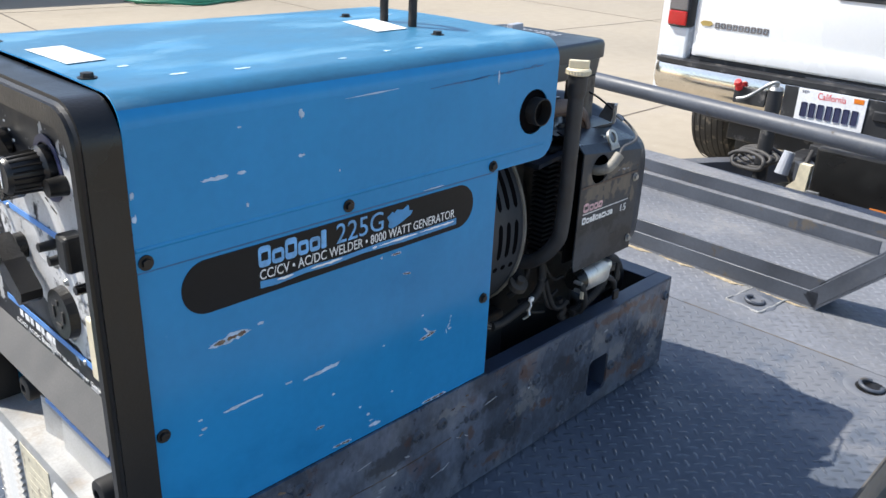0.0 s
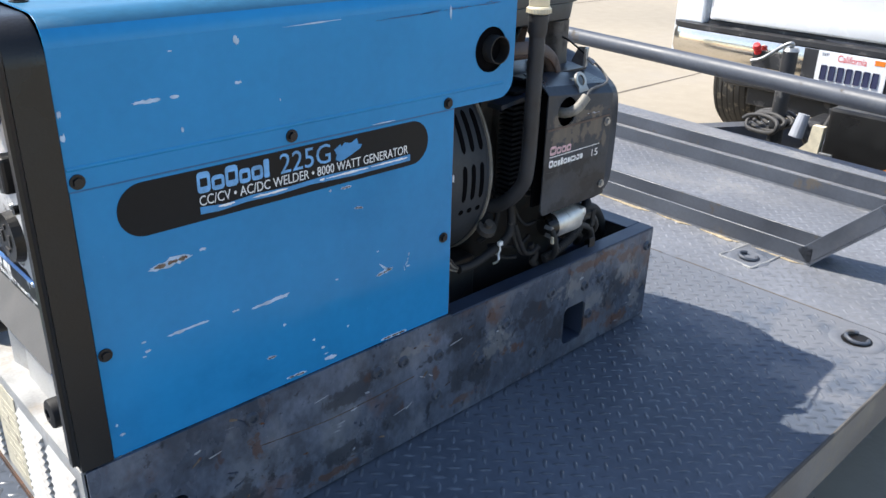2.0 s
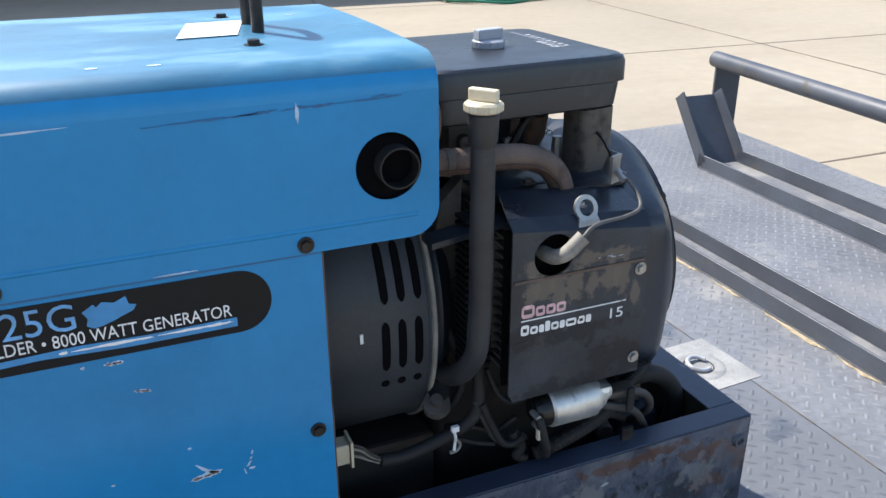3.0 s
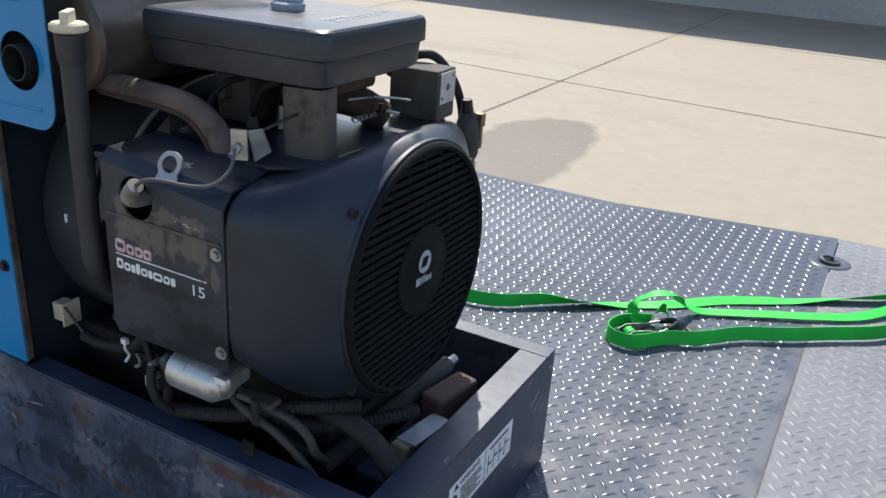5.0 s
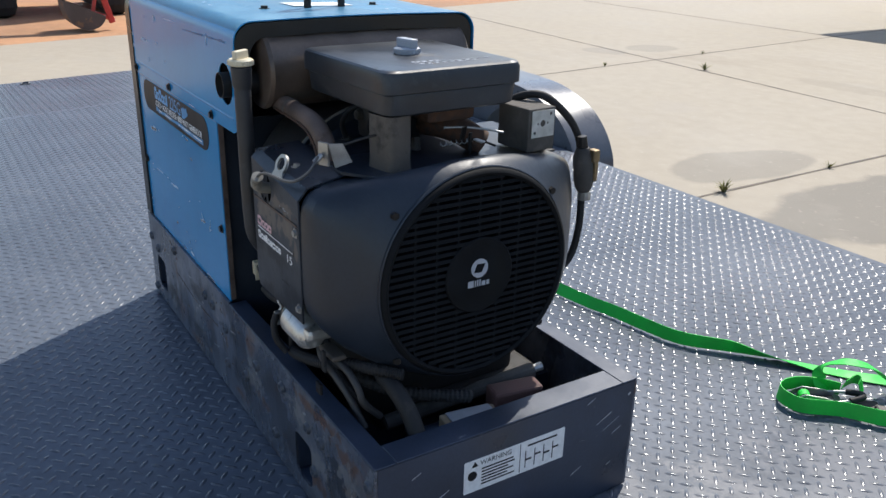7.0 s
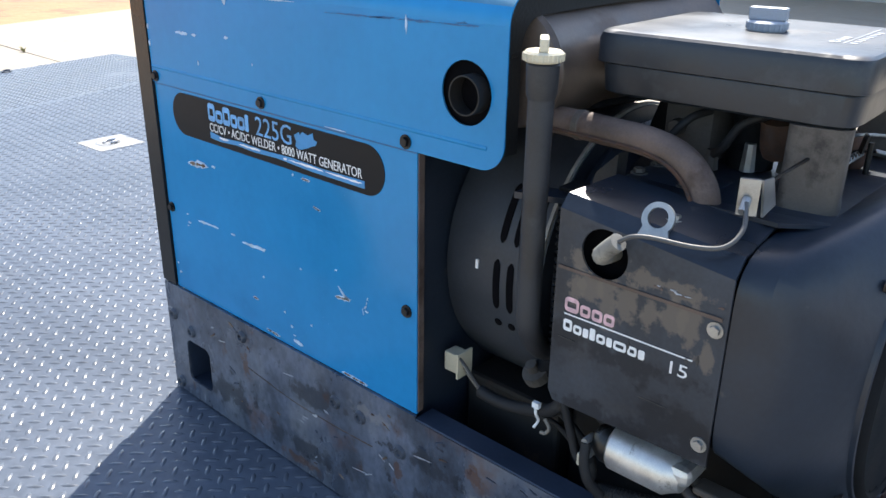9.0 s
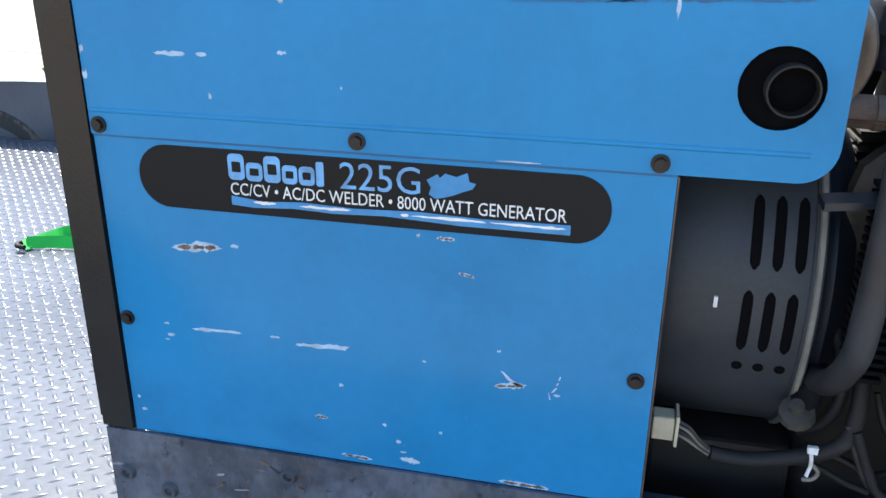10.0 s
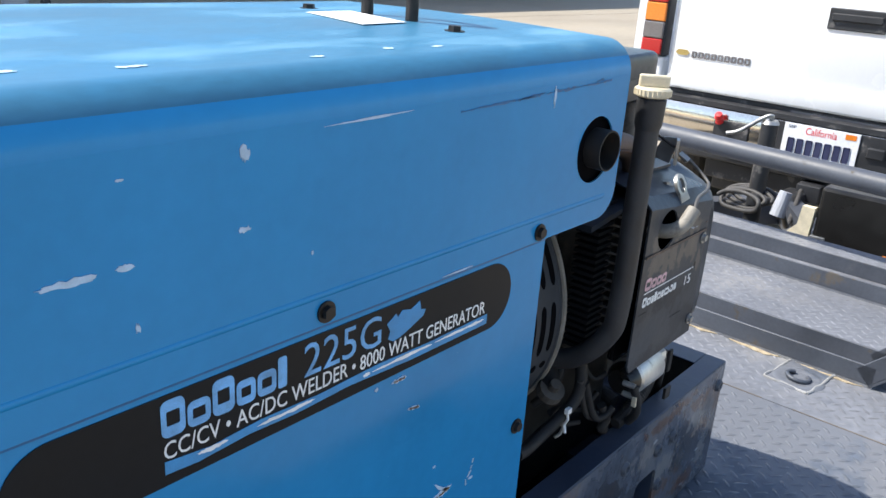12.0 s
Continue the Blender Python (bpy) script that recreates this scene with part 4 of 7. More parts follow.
socket = part("socket", cyl((CP - 0.001, 0.137, 0.456), (CP - 0.012, 0.137, 0.456), 0.031, 0.029, 30), BLACK, panel, "round black power socket")
for dy, dz, sy, sz in ((-0.012, 0.0, 0.004, 0.014), (0.012, 0.0, 0.004, 0.014), (0.0, -0.014, 0.012, 0.004), (0.0, 0.014, 0.004, 0.006)):
    part("slot", box(CP - 0.0136, CP - 0.0122, 0.137 + dy - sy / 2, 0.137 + dy + sy / 2, 0.456 + dz - sz / 2, 0.456 + dz + sz / 2), CABLEGREY, socket)
part("outlet", box(CP - 0.008, CP - 0.001, 0.045, 0.078, 0.40, 0.475, 0.003), CREAM, panel, "cream double outlet")
part("shelf", plate(((0.022, 0.0), (0.418, 0.0), (0.418, 0.043), (0.022, 0.043)), [], lambda u, v: (CP - v * 0.6, u, 0.370 - v * 0.85), (0.004, 0, 0.0)), SHELF, welder, "sloping grey painted shelf")
# back sheet in shade black: the darkness of the recess is its colour
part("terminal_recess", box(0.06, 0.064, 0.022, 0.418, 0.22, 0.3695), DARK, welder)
for cy, face in ((0.352, 0.018), (0.072, -0.008)):
    t = part("weld_terminal", lathe(((0.0, -0.020), (0.0075, -0.020), (0.0075, 0.0), (0.0115, 0.0), (0.0175, -0.002), (0.0185, -0.005), (0.0185, -0.04), (0.022, -0.046), (0.0, -0.046)), (face, cy, 0.252), (-1, 0, 0), 28), RUBBER, welder, "dusty black tubular welding terminal", smooth=35)
bracket = part("terminal_bracket", plate(((0.062, 0.2038), (0.252, 0.2038), (0.247, 0.262), (0.062, 0.262)), [], YZ(0.026), (0.003, 0, 0)), ALU, welder, "stained pale metal bracket")
part("bracket_end", moved(box(0.0, 0.003, 0.0, 0.05, 0.2038, 0.262), pose(0.034, 0.257, 0.0, 0, 0, 12)), ALU, bracket)
part("bracket_stripe", box(0.022, 0.030, 0.06, 0.285, 0.2625, 0.270, 0.001), STRIPE, bracket)
part("bracket_print", box(0.0254, 0.0259, 0.10, 0.125, 0.226, 0.230), RUST, bracket)
# louvred aluminium panel across the base of the control end
lou = part("louvre_panel", plate(round_rect(0.0048, W - 0.0048, 0.012, 0.2, 0), [], YZ(-0.003), (0.003, 0, 0)), ALU, welder, "weathered aluminium panel with louvres")
part("ledge", plate(((-0.003, 0.005), (0.059, 0.005), (0.059, W - 0.005), (-0.003, W - 0.005)), [], XY(0.2004), (0, 0, 0.003)), ALU, lou)
first = None
for col, y0 in enumerate((0.345, 0.135, 0.028)):
    for k in range(13):
        z = 0.032 + k * 0.0118
        if first is None:
            bm = bmesh.new()
            a = [bm.verts.new(p) for p in ((0, 0, 0), (0, 0.088, 0), (-0.006, 0.086, 0.0015), (-0.006, 0.002, 0.0015), (0, 0.088, 0.0085), (0, 0, 0.0085))]
            for f in ((0, 1, 2, 3), (3, 2, 4, 5), (1, 4, 2), (0, 3, 5)):
                bm.faces.new([a[i] for i in f])
            first = part("louvre", moved(bm, Matrix.Translation((-0.0032, y0, z))), ALU, lou)
            origin = (y0, z)
        else:
            repeat_part("louvre", first, lou, Matrix.Translation((0, y0 - origin[0], z - origin[1])))
part("yellowed_label", box(-0.0042, -0.0034, 0.24, 0.335, 0.03, 0.185), YELLOWED, lou, "yellowed warning label, print faded away")
for k in range(9):
    part("print_bar", box(-0.0046, -0.0043, 0.25, 0.25 + rng.uniform(0.04, 0.075), 0.045 + k * 0.014, 0.049 + k * 0.014), YELLOWED, lou)
part("rust_strip", box(-0.006, -0.0002, 0.0048, W - 0.0048, 0.002, 0.0115), RUST, lou, "rusty bottom strip")

# ---- engine ----
GY, GZ = 0.233, 0.396
gen = part("generator_barrel", lathe(((0.0, 0.0), (0.165, 0.0), (0.178, 0.008), (0.182, 0.022), (0.182, 0.138), (0.1835, 0.139), (0.1835, 0.149), (0.10, 0.150)), (0.575, GY, GZ), (1, 0, 0), 72), BARREL, welder, "black slotted generator barrel", smooth=35)
slot = None
for row, (a0, a1) in enumerate(((165, 143), (185, 171))):
    for k in range(3):
        x = 0.664 + k * 0.0195 - row * 0.002
        amid, span = radians((a0 + a1) / 2 if row == 0 else 181), radians(22 if row == 0 else 19.5)
        bm = bmesh.new()
        n = 14
        rows = []
        for i in range(n + 1):
            a = amid - span / 2 + span * i / n
            w = 0.0048 * math.sqrt(max(0.06, 1 - abs(2 * i / n - 1) ** 9))
            rows.append([bm.verts.new((x + s * w, GY + 0.1826 * math.cos(a), GZ + 0.1826 * math.sin(a))) for s in (-1, 1)])
        for p, q in zip(rows, rows[1:]):
            bm.faces.new((p[0], p[1], q[1], q[0]))
        ex = bmesh.ops.extrude_face_region(bm, geom=bm.faces[:])
        for g in ex["geom"]:
            if isinstance(g, bmesh.types.BMVert):
                g.co.y = GY + (g.co.y - GY) * 0.9975
                g.co.z = GZ + (g.co.z - GZ) * 0.9975
        # no hole is cut: the black sliver stands for the slot's shade
        part("slot", bm, DARK, gen, "near-black sliver painting the dark of a cooling slot")
# small black buttons, the shade of the lowest slots painted on
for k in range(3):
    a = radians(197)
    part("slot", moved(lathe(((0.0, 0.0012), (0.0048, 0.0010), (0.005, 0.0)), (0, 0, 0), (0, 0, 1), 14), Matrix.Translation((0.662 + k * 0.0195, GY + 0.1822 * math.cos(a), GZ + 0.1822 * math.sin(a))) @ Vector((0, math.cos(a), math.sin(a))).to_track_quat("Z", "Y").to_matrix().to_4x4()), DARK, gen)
# black block added to stop light and stand for the dark under the barrel
part("generator_foot", box(0.59, 0.735, 0.09, 0.38, 0.0145, 0.235, 0.006), SOOT, welder)
part("foot_bolt", lathe(((0.0, 0.022), (0.007, 0.022), (0.0072, 0.012), (0.016, 0.011), (0.017, 0.0)), (0.724, 0.058, 0.296), (-0.2, -0.5, 0.8), 14), DIRTY, welder)
part("foot_casting", tube([(0.735, 0.10, 0.35), (0.735, 0.075, 0.325), (0.728, 0.062, 0.302)], 0.014, 12), GUARD, welder, smooth=50)
part("barrel_mark", box(0.632, 0.6355, 0.0495, 0.0525, 0.405, 0.416), WHITE, gen)
part("barrel_flange", lathe(((0.184, 0.0), (0.187, 0.001), (0.187, 0.005), (0.184, 0.006)), (0.7165, GY, GZ), (1, 0, 0), 72, closed=True), BOOT, gen, "pale worn flange edge", smooth=50)
part("adapter_ring", lathe(((0.06, 0.0), (0.165, 0.0), (0.17, 0.01), (0.15, 0.03), (0.10, 0.032)), (0.726, GY, GZ), (1, 0, 0), 48), ENGINE, welder, smooth=35)
part("crankcase", box(0.735, 0.975, 0.10, 0.37, 0.10, 0.47, 0.03, 3), SOOT, welder, "black engine crankcase", smooth=35)
part("engine_foot", box(0.70, 0.99, 0.13, 0.40, 0.1205, 0.165, 0.01), SOOT, welder)
# cylinders with cooling fins, one to each side
for sy in (-1, 1):
    cyl_at = GY + sy * 0.135
    head = part("cylinder_block", box(0.785, 0.935, min(GY + sy * 0.09, GY + sy * 0.19), max(GY + sy * 0.09, GY + sy * 0.19), 0.36, 0.51, 0.012), DIRTY, welder, "dusty finned engine cylinder", smooth=35)
    for k in range(16):
        z = 0.350 + k * 0.0115
        part("cooling_fin", box(0.79, 0.945, cyl_at - 0.075, cyl_at + 0.075, z, z + 0.003), DIRTY, head)
# side panel of the engine shroud, with the spark plug hole
sp = [(0.783, 0.336), (0.789, 0.325), (0.957, 0.327), (0.957, 0.512), (0.783, 0.532)]
spanel = part("shroud_panel", plate(sp, [circle(0.834, 0.4985, 0.0245)], XZ(-0.010), (0, 0.0025, 0)), SHROUD_SIDE, welder, "scuffed black engine side panel with printed name")
fold = bmesh.new()
a = [fold.verts.new(p) for p in ((0.783, -0.010, 0.532), (0.957, -0.010, 0.512), (0.957, 0.004, 0.528), (0.783, 0.002, 0.544), (0.957, 0.06, 0.54), (0.80, 0.06, 0.553))]
fold.faces.new((a[0], a[1], a[2], a[3]))
fold.faces.new((a[3], a[2], a[4], a[5]))
ex = bmesh.ops.extrude_face_region(fold, geom=fold.faces[:])
bmesh.ops.translate(fold, vec=(0, 0.002, -0.002), verts=[g for g in ex["geom"] if isinstance(g, bmesh.types.BMVert)])
part("folded_top", fold, ENGINE, spanel)
# added black sheet: paints the shade behind the plug hole
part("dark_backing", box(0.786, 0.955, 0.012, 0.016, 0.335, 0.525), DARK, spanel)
part("rust_line", box(0.786, 0.952, -0.0114, -0.0109, 0.4722, 0.4755), EXHAUST, spanel)
for k in range(22):
    z = 0.352 + k * 0.0085
    part("cooling_fin", box(0.750, 0.7825, 0.034, 0.064, z, z + 0.0042), GUARD, spanel)
for u, v in ((0.947, 0.463), (0.948, 0.348)):
    hex_bolt((u, -0.0102, v), (0, -1, 0), 0.0052, spanel, ZINC)


shape_row(0.796, 0.4295, ((0.016, 0.0155), (0.0115, 0.012), (0.0115, 0.012), (0.0115, 0.012)), -0.0106, PINK, spanel, "faded pink brand shape")
part("print_line", box(0.796, 0.931, -0.0107, -0.0102, 0.4258, 0.4272), WHITE, spanel)
shape_row(0.796, 0.4085, ((0.010, 0.0125), (0.0095, 0.0095), (0.006, 0.0095), (0.006, 0.0125), (0.0095, 0.0095), (0.006, 0.0095), (0.0135, 0.0095), (0.0095, 0.0095), (0.0065, 0.0095)), -0.0106, WHITE, spanel, "chipped white name shape", 0.0024)
part("lettering", words("15", 0.017, 0.0125, on_side(-0.0102, 0.0004)(0.911, 0.4065)), WHITE, spanel)
for k in range(10):
    u = 0.85 + rng.uniform(0.0, 0.1)
    part("paint_fleck", jagged(u, 0.4865 - 0.06 * (u - 0.85) * 0.6 + rng.uniform(-0.002, 0.002), rng.uniform(0.002, 0.007), rng.uniform(0.0008, 0.0025), rng, XZ(-0.0107), (0, 0.0005, 0), 9, 0.1), GREYPL if k % 3 else EXHAUST, spanel)
for u, v, w, h in ((0.925, 0.425, 0.003, 0.008), (0.935, 0.428, 0.003, 0.008), (0.868, 0.418, 0.003, 0.01), (0.80, 0.40, 0.02, 0.0015), (0.90, 0.37, 0.03, 0.001)):
    part("paint_fleck", jagged(u, v, w, h, rng, XZ(-0.0107), (0, 0.0005, 0), 9), CABLEGREY, spanel)
# spark plug lead
plug = part("spark_plug_boot", tube([(0.832, 0.012, 0.494), (0.833, -0.010, 0.497), (0.840, -0.024, 0.506), (0.857, -0.028, 0.523)], 0.0084, 12), BOOT, welder, "dusty grey rubber spark plug boot", smooth=50)
part("lead", tube([(0.857, -0.028, 0.523), (0.868, -0.025, 0.530), (0.885, -0.02, 0.532), (0.92, -0.014, 0.532), (0.942, -0.006, 0.536), (0.948, 0.012, 0.548), (0.940, 0.03, 0.565)], 0.0021, 8), SHELF, plug, smooth=50)
eye = part("lifting_eye", moved(plate([(0.0148 * math.cos(a), 0.0148 * math.sin(a)) for a in (radians(-38 + 256 * k / 26) for k in range(27))] + [(-0.0150, -0.019), (0.0150, -0.019)], [circle(0.0, 0.0005, 0.0093, 20)], XZ(0.0), (0, 0.004, 0)), pose(0.877, 0.000, 0.5425, -24, 0, 6)), ZINC, welder, "zinc-plated lifting eye", smooth=40)
part("eye_foot", moved(box(-0.018, 0.018, 0.0, 0.030, 0.0, 0.003, 0.0006), pose(0.881, 0.006, 0.5315, 6, 0, 10)), ZINC, eye)
hex_bolt((0.882, 0.022, 0.5362), (0, 0.1, 1), 0.0058, eye, ZINC)
clip = part("throttle_bracket", moved(box(-0.0085, 0.0085, -0.002, 0.002, -0.016, 0.016), pose(0.937, 0.04, 0.567, 0, 0, 25)), ZINC, welder, "pale metal throttle bracket")
part("bracket_leg", plate(((0.042, 0.583), (0.064, 0.581), (0.078, 0.553), (0.052, 0.548)), [], YZ(0.9455), (0.002, 0, 0)), ZINC, clip, "pale trapezoid bracket wing")
part("bracket_bolt", cyl((0.938, 0.036, 0.566), (0.940, 0.024, 0.558), 0.004, seg=8), ZINC, clip)
part("link_rod", tube([(0.94, 0.045, 0.572), (0.955, 0.10, 0.588), (0.96, 0.15, 0.592)], 0.0018, 6), BOLT, clip)


# fan housing: a box that rounds into a ring
def ring_section(x, cy, cz, hy, hz, power, n=64):
    out = []
    for k in range(n):
        a = 2 * math.pi * k / n
        c, s = math.cos(a), math.sin(a)
        out.append((x, cy + hy * math.copysign(abs(c) ** (2 / power), c), cz + hz * math.copysign(abs(s) ** (2 / power), s)))
    return out


FCY, FCZ = 0.222, 0.394
bm = bmesh.new()
rings = [[bm.verts.new(p) for p in ring_section(*s)] for s in ((0.958, 0.221, 0.428, 0.229, 0.108, 7.0), (0.985, 0.221, 0.422, 0.226, 0.118, 6.0), (1.005, 0.222, 0.410, 0.214, 0.140, 4.0),
                                                                (1.025, 0.223, 0.398, 0.194, 0.163, 2.6), (1.042, FCY, FCZ, 0.176, 0.168, 2.0), (1.052, FCY, FCZ, 0.161, 0.161, 2.0))]
for p, q in zip(rings, rings[1:]):
    for k in range(64):
        bm.faces.new((p[k], p[(k + 1) % 64], q[(k + 1) % 64], q[k]))
bm.faces.new(rings[0][::-1])
housing = part("fan_housing", bm, ENGINE, welder, "black fan housing rounding into a ring", smooth=32)
part("shroud_top", plate(((0.80, 0.06), (0.96, 0.055), (1.0, 0.10), (1.0, 0.37), (0.96, 0.42), (0.80, 0.42)), [], lambda u, v: (u, v, 0.541 - 0.10 * max(0.0, u - 0.96)), (0, 0, 0.004)), ENGINE, housing)
part("housing_rim", lathe(((0.149, 0.0), (0.159, 0.0), (0.160, 0.005), (0.157, 0.012), (0.153, 0.014), (0.149, 0.011)), (1.050, FCY, FCZ), (1, 0, 0), 64, closed=True), GUARD, housing, "black housing rim", smooth=50)
part("rim_edge", lathe(((0.1602, 0.0), (0.1618, 0.001), (0.1618, 0.006), (0.1602, 0.007)), (1.050, FCY, FCZ), (1, 0, 0), 64, closed=True), ENGINE, housing, "worn rim edge", smooth=50)
for k in range(4):
    a = radians((38, 140, 222, 318)[k])
    hex_bolt((1.044, FCY + 0.172 * math.cos(a), FCZ + 0.168 * math.sin(a)), (1, 0, 0), 0.006, housing, washer=False)
# the disc behind the slats is shade black, standing for the dark inside
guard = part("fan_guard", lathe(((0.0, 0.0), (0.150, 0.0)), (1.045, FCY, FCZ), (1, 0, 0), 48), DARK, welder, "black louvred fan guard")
for k in range(29):
    z = -0.1442 + k * 0.0103
    half = math.sqrt(max(0.0, 0.1488 ** 2 - z * z))
    if half > 0.02:
        bm = moved(box(-0.0015, 0.0015, -half, half, -0.0026, 0.0026), pose(1.058, FCY, FCZ + z, 0, -28, 0))
        part("slat", bm, GUARD, guard)
for dy in (-0.105, -0.07, -0.035, 0.0, 0.035, 0.07, 0.105):
    half = math.sqrt(0.148 ** 2 - dy * dy)
    part("guard_rib", box(1.053, 1.0565, FCY + dy - 0.002, FCY + dy + 0.002, FCZ - half, FCZ + half), GUARD, guard)
hubd = part("guard_hub", lathe(((0.0, 0.004), (0.029, 0.0038), (0.031, 0.0025), (0.056, 0.002), (0.058, 0.0)), (1.060, FCY, FCZ), (1, 0, 0), 40), GUARD, guard, "plain black hub disc", smooth=40)
bm = plate(circle(FCY - 0.003, FCZ + 0.013, 0.0145), [((FCY - 0.013, FCZ + 0.007), (FCY + 0.001, FCZ + 0.006), (FCY + 0.007, FCZ + 0.019), (FCY - 0.008, FCZ + 0.020))], YZ(1.0642), (0.0005, 0, 0))
for k, (w, h) in enumerate(((0.0095, 0.010), (0.0022, 0.0095), (0.0022, 0.010), (0.0022, 0.010), (0.0065, 0.007), (0.0045, 0.007))):
    u = FCY - 0.022 + (0.0, 0.0115, 0.0155, 0.0195, 0.0235, 0.032)[k]
    box(1.0642, 1.0647, u, u + w, FCZ - 0.015, FCZ - 0.015 + h, bm=bm)
part("brand_shape", bm, GREYPL, hubd, "small pale brand emblem")

# air cleaner
AM = pose(0.8610, 0.218, 0.0, 0, 0, 2.5)


def soft_box(sections, m, power=9.0, n=56):
    out = bmesh.new()
    rr = [[out.verts.new(m @ Vector((p[1], p[2], z))) for p in ring_section(0, 0, 0, hx, hy, power, n)] for z, hx, hy in sections]
    for p, q in zip(rr, rr[1:]):
        for k in range(n):
            out.faces.new((p[k], p[(k + 1) % n], q[(k + 1) % n], q[k]))
    out.faces.new(rr[0][::-1])
    out.faces.new(rr[-1])
    return out


air = part("air_cleaner", soft_box(((0.618, 0.118, 0.107), (0.621, 0.123, 0.112), (0.647, 0.1255, 0.1145), (0.6485, 0.125, 0.114)), AM, 13.0), AIRBOX, welder, "square black air cleaner with a flat lid", smooth=28)
part("lid", soft_box(((0.6492, 0.127, 0.116), (0.6505, 0.1295, 0.1185), (0.673, 0.1295, 0.1185), (0.6785, 0.1275, 0.1165), (0.6808, 0.1245, 0.1135), (0.6815, 0.119, 0.108)), AM, 15.0), AIRBOX, air, smooth=28)
cap = part("lid_knob", lathe(((0.0, 0.010), (0.0165, 0.010), (0.0195, 0.008), (0.0195, 0.002), (0.0185, 0.0)), (0.861, 0.214, 0.6815), (0, 0, 1), 28), GREYPL, air, "light grey lid knob", smooth=30)
part("knob_fin", moved(box(-0.0065, 0.0065, -0.0180, 0.0180, 0.0, 0.0125, 0.0015), pose(0.861, 0.214, 0.6913, 0, 0, 100)), GREYPL, cap)
for k in range(24):
    a = 2 * math.pi * k / 24
    part("knob_rib", cyl((0.861 + 0.0195 * math.cos(a), 0.214 + 0.0195 * math.sin(a), 0.6833), (0.861 + 0.0195 * math.cos(a), 0.214 + 0.0195 * math.sin(a), 0.6893), 0.0009, seg=5), GREYPL, cap)
part("print_rule", moved(box(0.083, 0.0842, -0.045, 0.085, 0.6817, 0.6820), AM), GREYPL, air)
for k in range(8):
    part("print_bar", moved(box(0.088, 0.094, -0.04 + k * 0.013, -0.034 + k * 0.013, 0.6817, 0.6820), AM), GREYPL, air)
part("print_bar", moved(plate(round_rect(0.070, 0.079, -0.043, -0.030, 0.003, 4), [round_rect(0.0725, 0.0765, -0.040, -0.033, 0.0015, 3)], XY(0.6817), (0, 0, 0.0003)), AM), GREYPL, air)
for k in range(3):
    part("print_bar", moved(box(0.072, 0.079, -0.026 + k * 0.011, -0.019 + k * 0.011, 0.6817, 0.6820), AM), GREYPL, air)
part("intake_duct", soft_box(((0.530, 0.029, 0.024), (0.550, 0.0265, 0.0215), (0.618, 0.0265, 0.0215)), pose(0.957, 0.132, 0, 0, 0, 12), 4.5, 32), DUCT, welder, "grey-tan intake duct", smooth=40)
carb = part("carburettor", box(0.786, 0.842, 0.165, 0.262, 0.5455, 0.612, 0.008), DIRTY, welder, "grimy dark carburettor", smooth=35)
part("carburettor_bolt", lathe(((0.0, 0.011), (0.0075, 0.010), (0.0088, 0.007), (0.0088, 0.0)), (0.805, 0.165, 0.583), (0, -1, 0), 18), DUCT, carb, smooth=40)
part("choke_tower", lathe(((0.0, 0.0), (0.024, 0.0), (0.024, 0.02), (0.019, 0.026), (0.021, 0.05), (0.021, 0.072), (0.0, 0.072)), (0.868, 0.205, 0.5455), (0, 0, 1), 24), GUARD, carb, smooth=35)
part("carburettor_bowl", lathe(((0.0, 0.0), (0.014, 0.003), (0.017, 0.012), (0.017, 0.042), (0.0, 0.044)), (0.905, 0.180, 0.566), (0, -0.25, 1), 20), RUST, carb, "rusty brown float bowl", smooth=40)
part("intake_manifold", tube([(0.842, 0.23, 0.575), (0.89, 0.25, 0.578), (0.925, 0.27, 0.572), (0.94, 0.30, 0.552)], 0.021, 16), RUST, welder, "rusty brown intake manifold", smooth=50)
part("air_horn", box(0.885, 0.945, 0.20, 0.285, 0.592, 0.6172, 0.008), RUST, welder, "brown plate under the air cleaner", smooth=35)
part("heat_shield", plate(((0.735, 0.548), (0.772, 0.548), (0.784, 0.616), (0.757, 0.616)), [], XZ(0.225), (0, 0.004, 0)), GUARD, welder)
part("shield_strut", tube([(0.70, 0.16, 0.588), (0.745, 0.20, 0.600), (0.79, 0.22, 0.611)], 0.004, 8), GUARD, welder)
part("fuel_line", tube([(0.845, 0.165, 0.560), (0.862, 0.150, 0.575), (0.878, 0.148, 0.600), (0.90, 0.160, 0.612)], 0.0045, 10), RUBBER, welder, smooth=50)
part("fuel_line", tube([(0.80, 0.14, 0.5455), (0.812, 0.128, 0.575), (0.83, 0.135, 0.60), (0.84, 0.16, 0.606)], 0.004, 10), RUBBER, welder, smooth=50)
link_bar = part("throttle_linkage", tube([(0.935, 0.235, 0.582), (0.955, 0.262, 0.584), (0.968, 0.292, 0.580), (0.975, 0.315, 0.575)], 0.0018, 8), ZINC, welder, "bright throttle linkage rods and levers")
part("linkage_lever", moved(box(-0.0012, 0.0012, -0.007, 0.007, -0.010, 0.010, 0.0005), pose(0.962, 0.252, 0.578, 0, 12, 30)), BOLT, link_bar)
part("linkage_lever", moved(box(-0.008, 0.008, -0.005, 0.005, -0.001, 0.001, 0.0005), pose(0.978, 0.270, 0.568, 0, 8, 20)), ZINC, link_bar)
part("linkage_rod", tube([(0.93, 0.262, 0.560), (0.965, 0.275, 0.566), (0.995, 0.288, 0.562)], 0.0018, 6), BOLT, link_bar)
